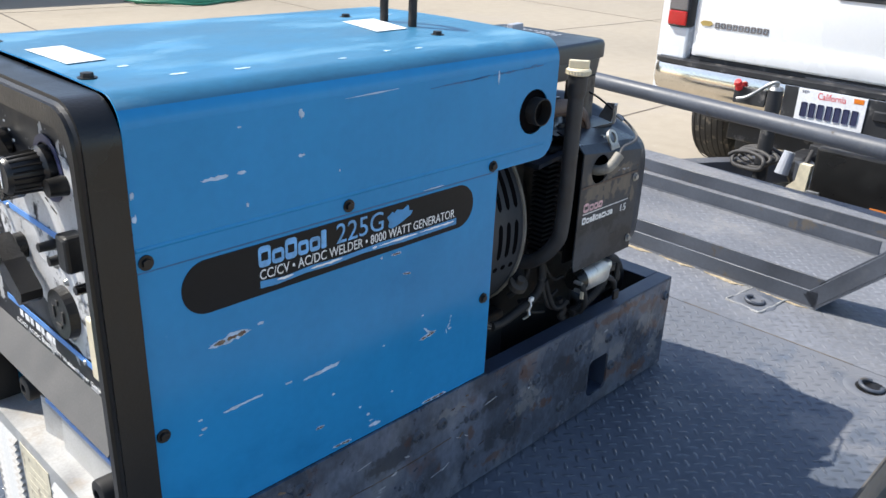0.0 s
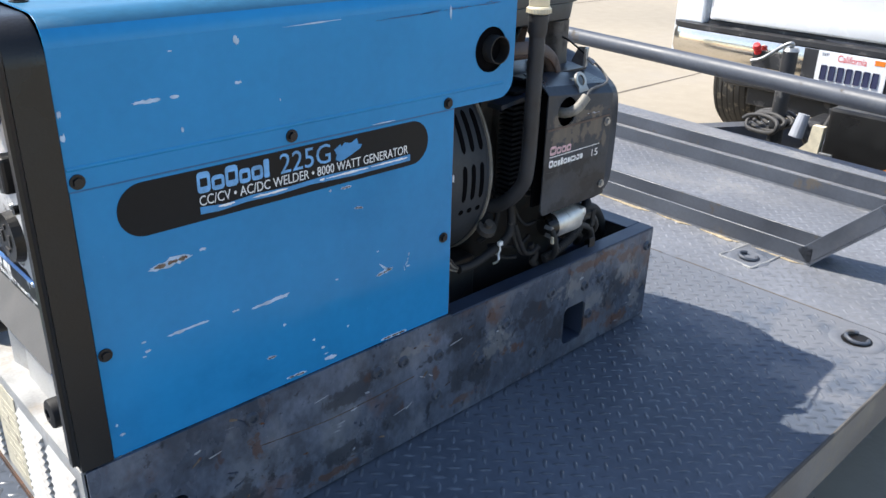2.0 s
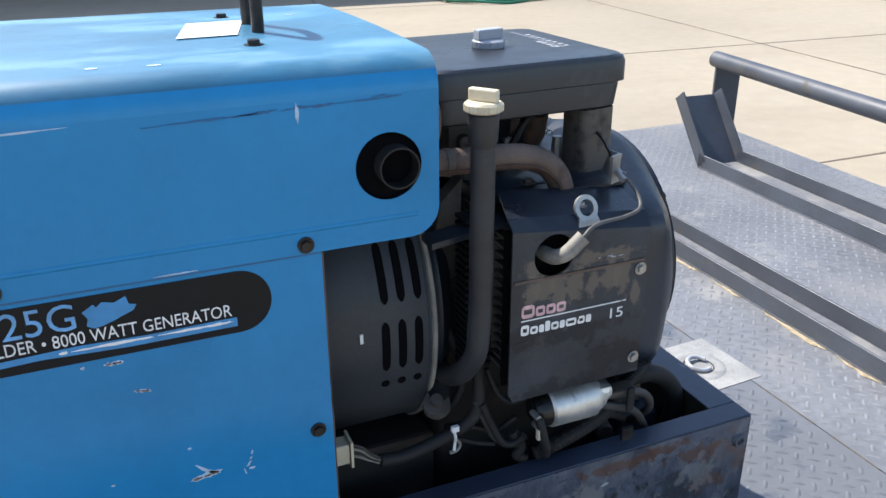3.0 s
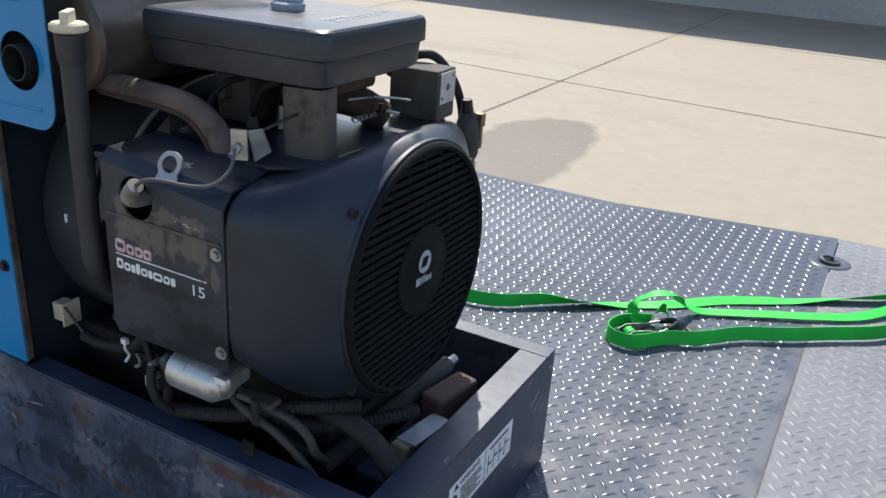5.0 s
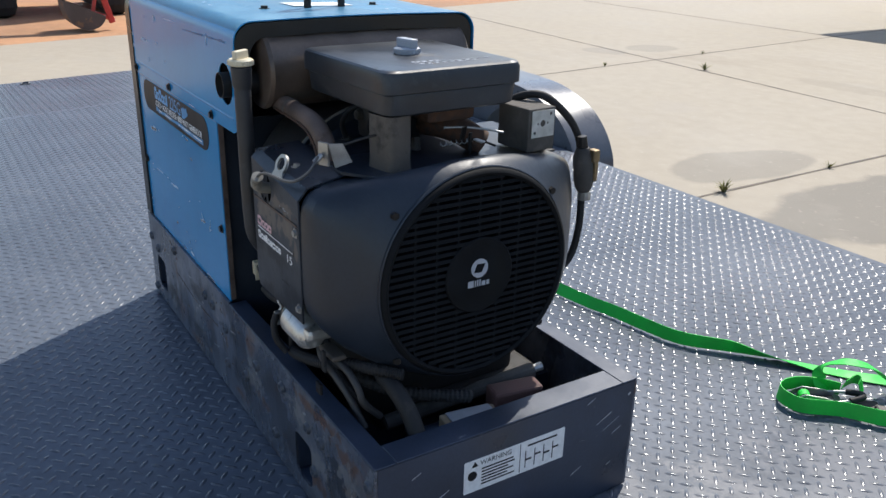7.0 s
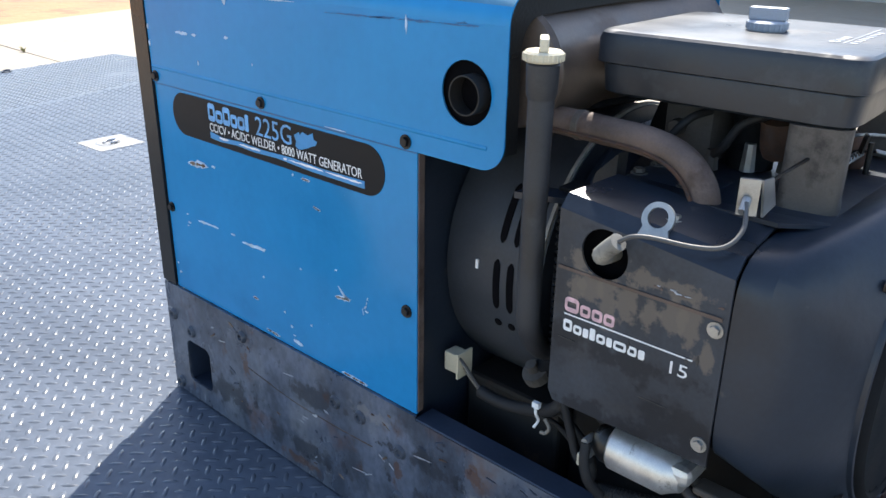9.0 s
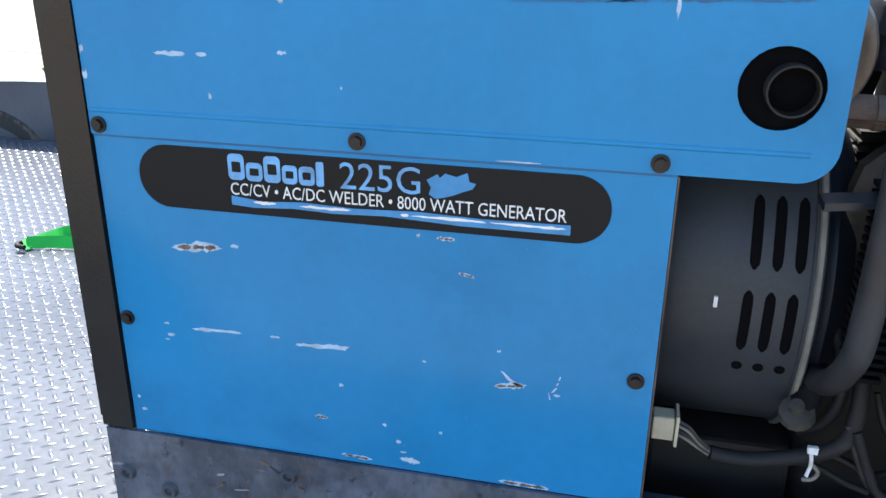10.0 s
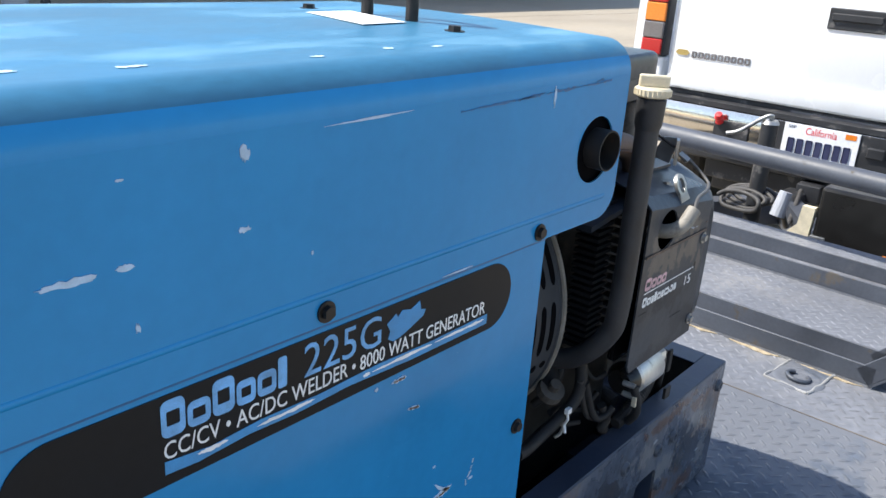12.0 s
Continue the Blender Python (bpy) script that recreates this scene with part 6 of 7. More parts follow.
for inner, outer, ahead in ((-0.500, -0.745, 0.14), (1.80, 2.01, -0.08)):
    sheet = [(p.x + ahead, p.z) for p in smooth_path([(u, 0, v) for u, v in FEN], 5)]
    bm = bmesh.new()
    fe = [[bm.verts.new((u, y, v)) for u, v in sheet] for y in (inner, outer)]
    for k in range(len(sheet) - 1):
        bm.faces.new((fe[0][k], fe[0][k + 1], fe[1][k + 1], fe[1][k]))
    ex = bmesh.ops.extrude_face_region(bm, geom=bm.faces[:])
    for g in ex["geom"]:
        if isinstance(g, bmesh.types.BMVert):
            g.co.x = -1.25 + (g.co.x + 1.25) * 0.992
            g.co.z -= 0.006
    f = part("fender", bm, FENDER, trailer, "smooth dark grey steel fender", smooth=40)
    low = [(sheet[0][0], -0.12)] + sheet[1:-1] + [(sheet[-1][0], -0.12)]
    sy = 0.003 if outer > inner else -0.003
    part("fender_skirt", plate(low, [], XZ(inner + sy), (0, sy, 0)), FENDER, f)
    for x in (-0.85 + ahead, -1.65 + ahead):
        yc = (inner + outer) / 2
        w = part("trailer_wheel", lathe(((0.20, -0.10), (0.30, -0.105), (0.325, -0.09), (0.332, -0.05), (0.332, 0.05), (0.325, 0.09), (0.30, 0.105), (0.20, 0.10)), (x, yc, GROUND + 0.332), (0, 1, 0), 40), TYRE, trailer, "worn trailer tyre", smooth=40)
        part("rim", lathe(((0.0, 0.03), (0.06, 0.03), (0.09, -0.02), (0.16, 0.0), (0.20, 0.08), (0.20, -0.09), (0.0, -0.06)), (x, yc, GROUND + 0.332), (0, 1, 0), 30), ALU, w, smooth=40)

# recessed tie-down rings
for x, y, bright, turn, half in RINGS:
    z = SLOPE(x, y)
    base = part("tie_down", lathe(((0.030, 0.0012), (0.040, 0.0035), (0.049, 0.003), (0.054, 0.0003)), (x, y, z), (0, 0, 1), 32), BARESQ if bright else DECK, trailer, "recessed steel tie-down ring", smooth=40)
    part("pan", lathe(((0.0, 0.0006), (0.031, 0.0013)), (x, y, z), (0, 0, 1), 28), BOLT if not bright else DIRTY, base)
    a = radians(turn)
    ring = [(x + 0.022 * math.cos(a + t), y + 0.022 * math.sin(a + t), z + 0.006 + 0.003 * math.sin(t)) for t in (2 * math.pi * k / 14 for k in range(12))]
    part("d_ring", tube(ring, 0.0045, 8, 3), SPECKLE if bright else RAIL, base, smooth=50)
    if half:
        part("bare_square", moved(plate(round_rect(-half, half, -half, half, 0.004), [], XY(0.0004), (0, 0, 0.0008)), pose(x, y, z, 0, 0, 3)), BARESQ, base, "scuffed bare square round the ring")
part("weld_plate", moved(plate(round_rect(-0.07, 0.10, -0.045, 0.045, 0.01), [], XY(0.0002), (0, 0, 0.0016)), pose(1.635, -0.01, 0, 0, 0, -8)), DECK, trailer)
bead = []
for (u0, v0), (u1, v1) in (((-0.07, -0.045), (0.10, -0.045)), ((0.10, -0.045), (0.10, 0.045)), ((0.10, 0.045), (-0.07, 0.045)), ((-0.07, 0.045), (-0.07, -0.045))):
    for k in range(9):
        bead.append((u0 + (u1 - u0) * k / 9 + rng.uniform(-0.002, 0.002), v0 + (v1 - v0) * k / 9 + rng.uniform(-0.002, 0.002), rng.uniform(0.0005, 0.002)))
part("weld_bead", moved(tube(bead + bead[:1], 0.0032, 7, 3), pose(1.635, -0.01, 0, 0, 0, -8)), BARESQ, trailer, "lumpy weld bead round the plate", smooth=50)


def channel(name, length, width, height, m, parent, label="", wall=0.006):
    """An upturned U channel along +y from its corner: a web and two walls."""
    web = part(name, moved(box(0, width, 0, length, 0.0004, wall), m), DECKFRONT if parent is trailer else RAIL, parent, label)
    if parent is trailer:
        for x in (0.0, width - wall):
            part("channel_wall", moved(box(x, x + wall, 0, length, wall + 0.0002, height, 0.001, 1), m), RAIL, web)
    else:
        for x in (0.0, width - wall):
            part("bent_wall", moved(box(x, x + wall, 0, length, wall + 0.0002, height, 0.001, 1), m), RAIL, parent)
    return web


c1 = pose(1.680, -0.135, 0.0, 0, 0, -1.7)
bar1 = channel("wheel_channel", 1.63, 0.10, 0.047, c1, trailer, "dark steel wheel channel with one end bent up")
channel("bent_end", 0.225, 0.10, 0.047, c1 @ pose(0.10, 0.004, 0.0, 0, 0, 180) @ pose(0, 0, 0, 45, 0, 0), bar1)
c2 = pose(2.175, -0.12, 0.0, 0, 0, -2.6)
bar2 = channel("wheel_channel", 1.54, 0.16, 0.05, c2, trailer, "dark steel wheel channel with one end bent up")
channel("bent_end", 0.26, 0.16, 0.05, c2 @ pose(0, 1.536, 0.0, 51, 0, 0), bar2)
pa, pb = Vector((2.375, -0.62, 0.24)), Vector((2.69, 1.90, 0.25))
pipe = part("bump_rail", cyl(pa, pb, 0.031, seg=28), RAIL, trailer, "round steel rail across the front of the deck", smooth=40)
for p in (pa, pb):
    s = 1 if p is pb else -1
    part("rail_post", moved(box(-0.055, 0.055, -0.006, 0.006, 0.0006, 0.245, 0.002), pose(p.x + 0.03, p.y - s * 0.04, 0, 0, 0, -8)), RAIL, pipe, "flat steel post")
for y0, y1, wide in ((-0.12, 0.02, 0.010), (0.05, 0.17, 0.014), (0.20, 0.31, 0.009), (0.33, 0.52, 0.013), (0.58, 0.70, 0.008), (0.74, 0.93, 0.011), (1.02, 1.12, 0.008), (1.2, 1.36, 0.01)):
    foot = lambda y: 1.6785 + (y + 0.135) * 0.0297
    edge = [(foot(y0), y0), (foot(y1), y1), (foot(y1) - wide * 0.5, y1 - 0.02), (foot(y0) - wide, y0 + 0.03)]
    part("grit_line", plate(ragged(edge, rng, 0.0022, 7), [], XY(0.0004), (0, 0, 0.0016)), GRIT, deck_front, "line of tan grit")
for x, y, w, h in ((1.72, 0.75, 0.025, 0.006), (1.735, 1.05, 0.02, 0.008), (1.712, 0.2, 0.03, 0.004)):
    part("rust_patch", moved(jagged(0, 0.03, w, h * 2, rng, YZ(-0.0008), (0.0006, 0, 0), 13), pose(1.690 + (y + 0.135) * 0.035, y, 0, 0, 0, -2)), RUST, bar1)

# tongue, jack and boxes ahead of the deck
for s in (-1, 1):
    part("tongue_beam", plate([(2.66, 0.62 + s * 0.46), (2.66, 0.62 + s * 0.54), (3.48, 0.62 + s * 0.05), (3.42, 0.62 + s * 0.0)], [], XY(-0.22), (0, 0, 0.11)), RAIL, trailer)
part("coupler", box(3.40, 3.62, 0.57, 0.67, -0.2, -0.10, 0.02), TRIM, trailer)
jack = part("tongue_jack", cyl((3.02, 0.605, -0.45), (3.02, 0.605, 0.255), 0.030, seg=24), TRIM, trailer, "black tongue jack with crank handle", smooth=40)
part("jack_cap", lathe(((0.0, 0.014), (0.026, 0.012), (0.033, 0.0)), (3.02, 0.605, 0.255), (0, 0, 1), 20), ZINC, jack, smooth=40)
part("crank_handle", tube([(3.02, 0.605, 0.262), (3.01, 0.60, 0.285), (3.0, 0.63, 0.272), (2.99, 0.70, 0.215), (2.985, 0.745, 0.198)], 0.008, 8), ZINC, jack, smooth=50)
bt = part("battery_box", box(2.80, 3.10, -0.30, 0.325, -0.30, 0.122, 0.012), BLACK, trailer, "black box on the trailer tongue")
part("sticker", box(2.7975, 2.7995, 0.02, 0.10, -0.10, -0.055), ORANGE_LABEL, bt)
part("latch", box(2.790, 2.799, 0.28, 0.33, -0.09, -0.045, 0.003), ZINC, bt)
part("hitch_bracket", plate(((0.375, -0.14), (0.405, -0.14), (0.405, -0.05), (0.378, -0.02), (0.372, 0.045), (0.330, 0.045), (0.335, -0.06)), [], YZ(2.795), (0.03, 0, 0)), CREAM, trailer, "pale beige bracket")
coil = part("wiring_coil", tube([(2.93 + 0.05 * math.cos(k * 0.55) + 0.004 * k, 0.64 + (0.10 + 0.012 * math.sin(k)) * math.cos(k * 0.55 + 0.4), -0.035 + 0.035 * math.sin(k * 0.55) + 0.002 * (k % 3)) for k in range(46)], 0.0085, 8, 4), CABLEGREY, trailer, "coiled grey trailer wiring", smooth=50)
part("wiring_tail", tube([(2.95, 0.60, 0.0), (3.0, 0.54, -0.02), (3.05, 0.50, -0.08), (3.2, 0.52, -0.15), (3.5, 0.58, -0.08)], 0.010, 8), CABLEGREY, coil, smooth=50)
part("plug_body", cyl((2.97, 0.50, -0.06), (2.99, 0.49, 0.03), 0.028, 0.022, 14), GREYPL, coil)


# ---- ratchet strap lying on the deck ----
def ribbon(points, width, tilt, thick=0.0016, steps=8):
    """Flat webbing along a path; tilt in degrees stands it on its edge."""
    out = bmesh.new()
    path = smooth_path(points, steps)
    rows = []
    for i, p in enumerate(path):
        way = (path[min(i + 1, len(path) - 1)] - path[max(i - 1, 0)]).normalized()
        side = way.cross(Vector((0, 0, 1))).normalized()
        at = i / (len(path) - 1) * (len(tilt) - 1)
        k = min(int(at), len(tilt) - 2)
        t = radians(tilt[k] + (tilt[k + 1] - tilt[k]) * (at - k))
        across = side * math.cos(t) + Vector((0, 0, 1)) * math.sin(t)
        nrm = way.cross(across).normalized()
        low = abs(math.sin(t)) * width / 2
        c = p + Vector((0, 0, low + 0.0035))
        rows.append([out.verts.new(c + across * s * width / 2 + nrm * d * thick / 2) for s, d in ((-1, -1), (1, -1), (1, 1), (-1, 1))])
    for a, b in zip(rows, rows[1:]):
        for k in range(4):
            out.faces.new((a[k], a[(k + 1) % 4], b[(k + 1) % 4], b[k]))
    out.faces.new(rows[0][::-1])
    out.faces.new(rows[-1])
    return out


strap = thing("ratchet_strap", (1.15, 0.95, 0.0), "bright green ratchet strap lying loose on the deck", "ratchet strap")
part("webbing", ribbon([(-0.835, 0.880, 0), (-0.74, 0.905, 0), (-0.55, 0.90, 0), (-0.3, 0.86, 0), (0.0, 0.80, 0), (0.11, 0.85, 0), (0.30, 0.838, 0), (0.50, 0.852, 0), (0.60, 0.864, 0), (0.69, 0.884, 0), (0.76, 0.894, 0), (0.86, 0.917, 0), (0.94, 0.981, 0), (1.0, 1.022, 0), (1.085, 1.086, 0), (1.185, 1.157, 0), (1.28, 1.25, 0), (1.38, 1.325, 0), (1.50, 1.418, 0), (1.605, 1.495, 0), (1.735, 1.60, 0)], 0.029, (-62, -62, -61, -60, -58, -56, -56, -58, -62, -66, -72, -80, -96, -140, -178, -192, -196, -190, -160, -130, -120)), STRAP, strap, smooth=40)
part("webbing", ribbon([(1.70, 1.475, 0.0), (1.685, 1.43, 0), (1.668, 1.375, 0), (1.612, 1.278, 0), (1.507, 1.193, 0), (1.426, 1.131, 0), (1.352, 1.082, 0), (1.283, 1.008, 0), (1.225, 0.968, 0), (1.178, 0.914, 0), (1.146, 0.905, 0), (1.118, 0.916, 0), (1.108, 0.945, 0), (1.118, 0.982, 0), (1.146, 1.012, 0), (1.175, 1.03, 0)], 0.030, (70, 76, 80, 80, 78, 78, 82, 84, 84, 84, 84, 82)), STRAP, strap, smooth=40)
part("webbing", ribbon([(1.705, 1.48, 0.012), (1.66, 1.475, 0.010), (1.568, 1.355, 0.004), (1.469, 1.283, 0.004), (1.385, 1.235, 0.004), (1.306, 1.190, 0.003), (1.246, 1.152, 0.006), (1.216, 1.118, 0.028), (1.210, 1.075, 0.064), (1.196, 1.04, 0.079), (1.170, 1.022, 0.076), (1.142, 1.016, 0.056), (1.138, 1.010, 0.032), (1.150, 1.005, 0.014), (1.170, 1.000, 0.012)], 0.026, (25, 15, 12, 10, 8, 6, 4, 2, 0, 0, 0)), STRAP, strap, smooth=40)
part("webbing", ribbon([(1.178, 1.035, 0.012), (1.184, 1.058, 0.022), (1.198, 1.062, 0.020), (1.206, 1.045, 0.012)], 0.026, (70, 70)), STRAP, strap, smooth=40)
part("webbing", ribbon([(-0.835, 0.872, 0.001), (-0.80, 0.92, 0.004), (-0.77, 0.965, 0.003), (-0.70, 0.945, 0.002), (-0.60, 0.905, 0.003), (-0.50, 0.896, 0.006)], 0.031, (-30, -66, -50)), STRAP, strap, smooth=40)
part("hook", tube([(-0.825, 0.887, 0.012), (-0.845, 0.884, 0.014), (-0.852, 0.872, 0.014), (-0.844, 0.862, 0.013), (-0.825, 0.860, 0.012)], 0.006, 8), RUBBER, strap, smooth=50)
RM = pose(1.182, 0.972, 0.0, 0, 0, 46)
rat = part("ratchet", moved(box(-0.058, 0.020, -0.013, 0.013, 0.004, 0.009, 0.002), RM), BOLT, strap, "black and zinc ratchet buckle")
for y in (-0.0165, 0.0165):
    part("cheek_plate", moved(plate(((-0.062, 0.004), (-0.058, 0.020), (-0.040, 0.030), (0.0, 0.028), (0.030, 0.018), (0.034, 0.004)), [circle(-0.038, 0.017, 0.006, 14)], XZ(y), (0, 0.0022, 0)), RM), ZINC, rat)
oval = [(0.064 * math.cos(a), 0.0215 * math.sin(a), 0.021 + 0.012 * math.cos(a)) for a in (2 * math.pi * k / 24 for k in range(25))]
part("handle_bar", moved(tube(oval, 0.0032, 8, 2), RM), ZINC, rat, "rounded bright steel handle", smooth=50)
part("ratchet_handle", moved(tube([(0.040, -0.018, 0.029), (0.062, -0.008, 0.033), (0.066, 0.0, 0.034), (0.062, 0.008, 0.033), (0.040, 0.018, 0.029)], 0.0062, 10), RM), RUBBER, rat, smooth=50)
part("pawl", moved(box(-0.012, 0.018, -0.012, 0.012, 0.011, 0.015, 0.001), RM @ pose(0, 0, 0.004, 0, -8, 0)), BOLT, rat)
for y in (-0.0115, 0.0115):
    gear = bmesh.new()
    teeth = [(-0.038 + (0.0125 if k % 2 else 0.0095) * math.cos(math.pi * k / 10), 0.017 + (0.0125 if k % 2 else 0.0095) * math.sin(math.pi * k / 10)) for k in range(20)]
    plate(teeth, [], XZ(y), (0, 0.0025, 0), gear)
    part("ratchet_wheel", moved(gear, RM), BOLT, rat)
part("spindle", moved(cyl((-0.038, -0.021, 0.017), (-0.038, 0.021, 0.017), 0.0075, seg=14), RM), ZINC, rat)
part("webbing_roll", moved(cyl((-0.038, -0.0085, 0.017), (-0.038, 0.0105, 0.017), 0.0115, seg=18), RM), STRAP, rat, "green webbing wound on the spindle", smooth=40)
part("strap_end", moved(box(0.050, 0.100, -0.020, 0.020, 0.006, 0.016, 0.003), RM), RUBBER, rat, "black stitched strap end")
part("strap_end", moved(box(0.088, 0.112, -0.034, -0.004, 0.004, 0.022, 0.004), RM), BOLT, rat)
part("hook", tube([(1.672, 1.40, 0.016), (1.70, 1.42, 0.024), (1.722, 1.45, 0.028), (1.73, 1.49, 0.024), (1.715, 1.515, 0.016), (1.70, 1.50, 0.010)], 0.007, 8), RUBBER, strap, smooth=50)
part("hook", tube([(1.66, 1.375, 0.014), (1.69, 1.37, 0.022), (1.71, 1.39, 0.026), (1.705, 1.42, 0.020)], 0.007, 8), RUBBER, strap, smooth=50)
part("hook_plate", moved(box(-0.022, 0.022, -0.028, 0.028, 0.004, 0.010, 0.002), pose(1.695, 1.425, 0.006, 8, 0, 30)), BOLT, strap)
part("webbing", ribbon([(1.70, 1.50, 0.02), (1.72, 1.53, 0.03), (1.735, 1.52, 0.022), (1.73, 1.49, 0.012)], 0.03, (20, 40)), STRAP, strap, smooth=40)

# ---- pickup truck ----
TX, TY = 3.60, 0.57
truck = thing("pickup_truck", (5.6, TY, GROUND), "white pickup truck with a dusty chrome rear bumper", "pickup truck")
bed = part("bed_side", plate([(TX + 0.06, 0.02), (TX + 0.70, -0.05), (TX + 0.72, 0.15), (TX + 0.85, 0.27), (TX + 1.0, 0.30), (TX + 1.15, 0.27), (TX + 1.28, 0.15), (TX + 1.30, -0.05), (TX + 2.1, -0.05), (TX + 2.1, 0.80), (TX + 0.06, 0.80)], [], XZ(TY + 0.90), (0, 0.05, 0)), TRUCKWHITE, truck, "white pickup bed side")
part("bed_side", plate([(TX + 0.06, 0.02), (TX + 0.70, -0.05), (TX + 0.72, 0.15), (TX + 0.85, 0.27), (TX + 1.0, 0.30), (TX + 1.15, 0.27), (TX + 1.28, 0.15), (TX + 1.30, -0.05), (TX + 2.1, -0.05), (TX + 2.1, 0.80), (TX + 0.06, 0.80)], [], XZ(TY - 0.95), (0, 0.05, 0)), TRUCKWHITE, truck)
gate = part("tailgate", box(TX + 0.065, TX + 0.115, TY - 0.765, TY + 0.765, 0.225, 0.80, 0.012), TRUCKWHITE, truck, "white pressed steel tailgate", smooth=35)
part("gate_step", box(TX + 0.050, TX + 0.066, TY - 0.74, TY + 0.74, 0.235, 0.335, 0.006), TRUCKWHITE, gate, smooth=35)
han = part("tailgate_handle", box(TX + 0.057, TX + 0.066, TY - 0.13, TY + 0.095, 0.565, 0.65, 0.004), TRIM, gate, "black recessed tailgate handle")
part("handle_bar", box(TX + 0.046, TX + 0.056, TY - 0.115, TY + 0.08, 0.60, 0.63, 0.004), TRIM, han)
bm = plate([(TY + 0.735, 0.392), (TY + 0.72, 0.404), (TY + 0.68, 0.404), (TY + 0.665, 0.392), (TY + 0.68, 0.380), (TY + 0.72, 0.380)], [], YZ(TX + 0.060), (0.004, 0, 0))
part("badge_emblem", bm, GOLD, gate, "small gold emblem")
bm = bmesh.new()
for k in range(9):
    y1 = TY + 0.655 - k * 0.031
    join(bm, plate(round_rect(y1 - 0.024, y1, 0.374, 0.402, 0.004, 3), [round_rect(y1 - 0.017, y1 - 0.007, 0.381, 0.395, 0.002, 2)], YZ(TX + 0.061), (0.003, 0, 0)))
part("badge_shape", bm, SMOKED, gate, "row of dark raised badge shapes")
for s in (1, -1):
    a, b = sorted((TY + s * 0.79, TY + s * 0.905))
    lamp = part("tail_light", box(TX + 0.045, TX + 0.12, a, b, 0.36, 0.80, 0.008), TRIM, truck, "tall tail light with amber over red lens")
    part("red_lens", box(TX + 0.030, TX + 0.046, a + 0.008, b - 0.006, 0.368, 0.438, 0.005), REDLENS, lamp)
    part("clear_lens", box(TX + 0.030, TX + 0.046, a + 0.008, b - 0.006, 0.441, 0.515, 0.005), SMOKED, lamp)
    part("amber_lens", box(TX + 0.030, TX + 0.046, a + 0.008, b - 0.006, 0.518, 0.60, 0.005), AMBER, lamp)
    part("red_lens", box(TX + 0.030, TX + 0.046, a + 0.008, b - 0.006, 0.603, 0.79, 0.005), REDLENS, lamp)
    part("corner_panel", box(TX + 0.055, TX + 0.12, min(TY + s * 0.79, TY + s * 0.935), max(TY + s * 0.79, TY + s * 0.935), 0.2, 0.358, 0.01), TRUCKWHITE, truck)
part("sill_trim", box(TX + 0.075, TX + 0.13, TY - 0.77, TY + 0.77, 0.185, 0.222), TRIM, truck)
# bumper: chrome face with rounded ends, black step pads, plate recess
prof = [(TY - 0.955, TX + 0.36), (TY - 0.955, TX + 0.10), (TY - 0.93, TX + 0.04), (TY - 0.87, TX + 0.005), (TY - 0.5, TX - 0.012), (TY, TX - 0.018), (TY + 0.5, TX - 0.012), (TY + 0.87, TX + 0.005), (TY + 0.93, TX + 0.04), (TY + 0.955, TX + 0.10), (TY + 0.955, TX + 0.36)]
curve = [(p.x, p.y) for p in smooth_path([(u, v, 0) for u, v in prof], 5)]
bm = bmesh.new()
cols = []
for z, inset in ((0.010, 0.035), (0.030, 0.010), (0.080, 0.0), (0.150, 0.0), (0.178, 0.012), (0.186, 0.05)):
    cols.append([bm.verts.new((v + inset, TY + (u - TY) * (1 - inset * 0.25), z - (0.075 * max(0.0, abs(u - TY) - 0.55) if z < 0.05 else 0) * -1.0)) for u, v in curve])
for p, q in zip(cols, cols[1:]):
    for k in range(len(curve) - 1):
        bm.faces.new((p[k], p[k + 1], q[k + 1], q[k]))
bump = part("rear_bumper", bm, CHROME, truck, "dusty chrome step bumper", smooth=45)
part("step_pad", plate([(v + 0.002, TY + (u - TY) * 1.0) for u, v in curve[6:-6]] + [(TX + 0.15, TY + 0.93), (TX + 0.15, TY - 0.93)], [], XY(0.183), (0, 0, 0.022)), TRIM, bump, "black ribbed bumper step pad")
part("lower_valance", box(TX + 0.02, TX + 0.10, TY - 0.50, TY + 0.62, -0.06, 0.012, 0.01), TRIM, bump)
part("plate_recess", box(TX - 0.022, TX - 0.018, TY - 0.30, TY + 0.22, 0.02, 0.178, 0.002), TRIM, bump)
plt = part("number_plate", box(TX - 0.028, TX - 0.024, TY - 0.152, TY + 0.152, 0.026, 0.178, 0.0015), PLATE, bump, "white number plate with dark blue bars")
PT = lambda u0, v0: (lambda u, v, d: (TX - 0.0283 - d * 0.0006, u0 - u, v0 + v))
part("lettering", words("California", 0.125, 0.030, PT(TY + 0.062, 0.140)), REDPL, plt, "red script lettering")
part("lettering", words("SEP", 0.032, 0.012, PT(TY + 0.135, 0.158)), PLATEBLUE, plt)
part("year_tag", box(TX - 0.0295, TX - 0.0284, TY - 0.138, TY - 0.095, 0.150, 0.171), AMBER, plt)
bm = bmesh.new()
for k in range(7):
    y1 = TY + 0.128 - k * 0.0375
    box(TX - 0.0295, TX - 0.0284, y1 - 0.027, y1, 0.052, 0.118, 0.004, bm=bm)
part("print_bar", bm, PLATEBLUE, plt, "row of plain dark bars")
part("plate_lamp", box(TX - 0.034, TX - 0.018, TY - 0.255, TY - 0.185, 0.09, 0.135, 0.006), TRIM, bump)
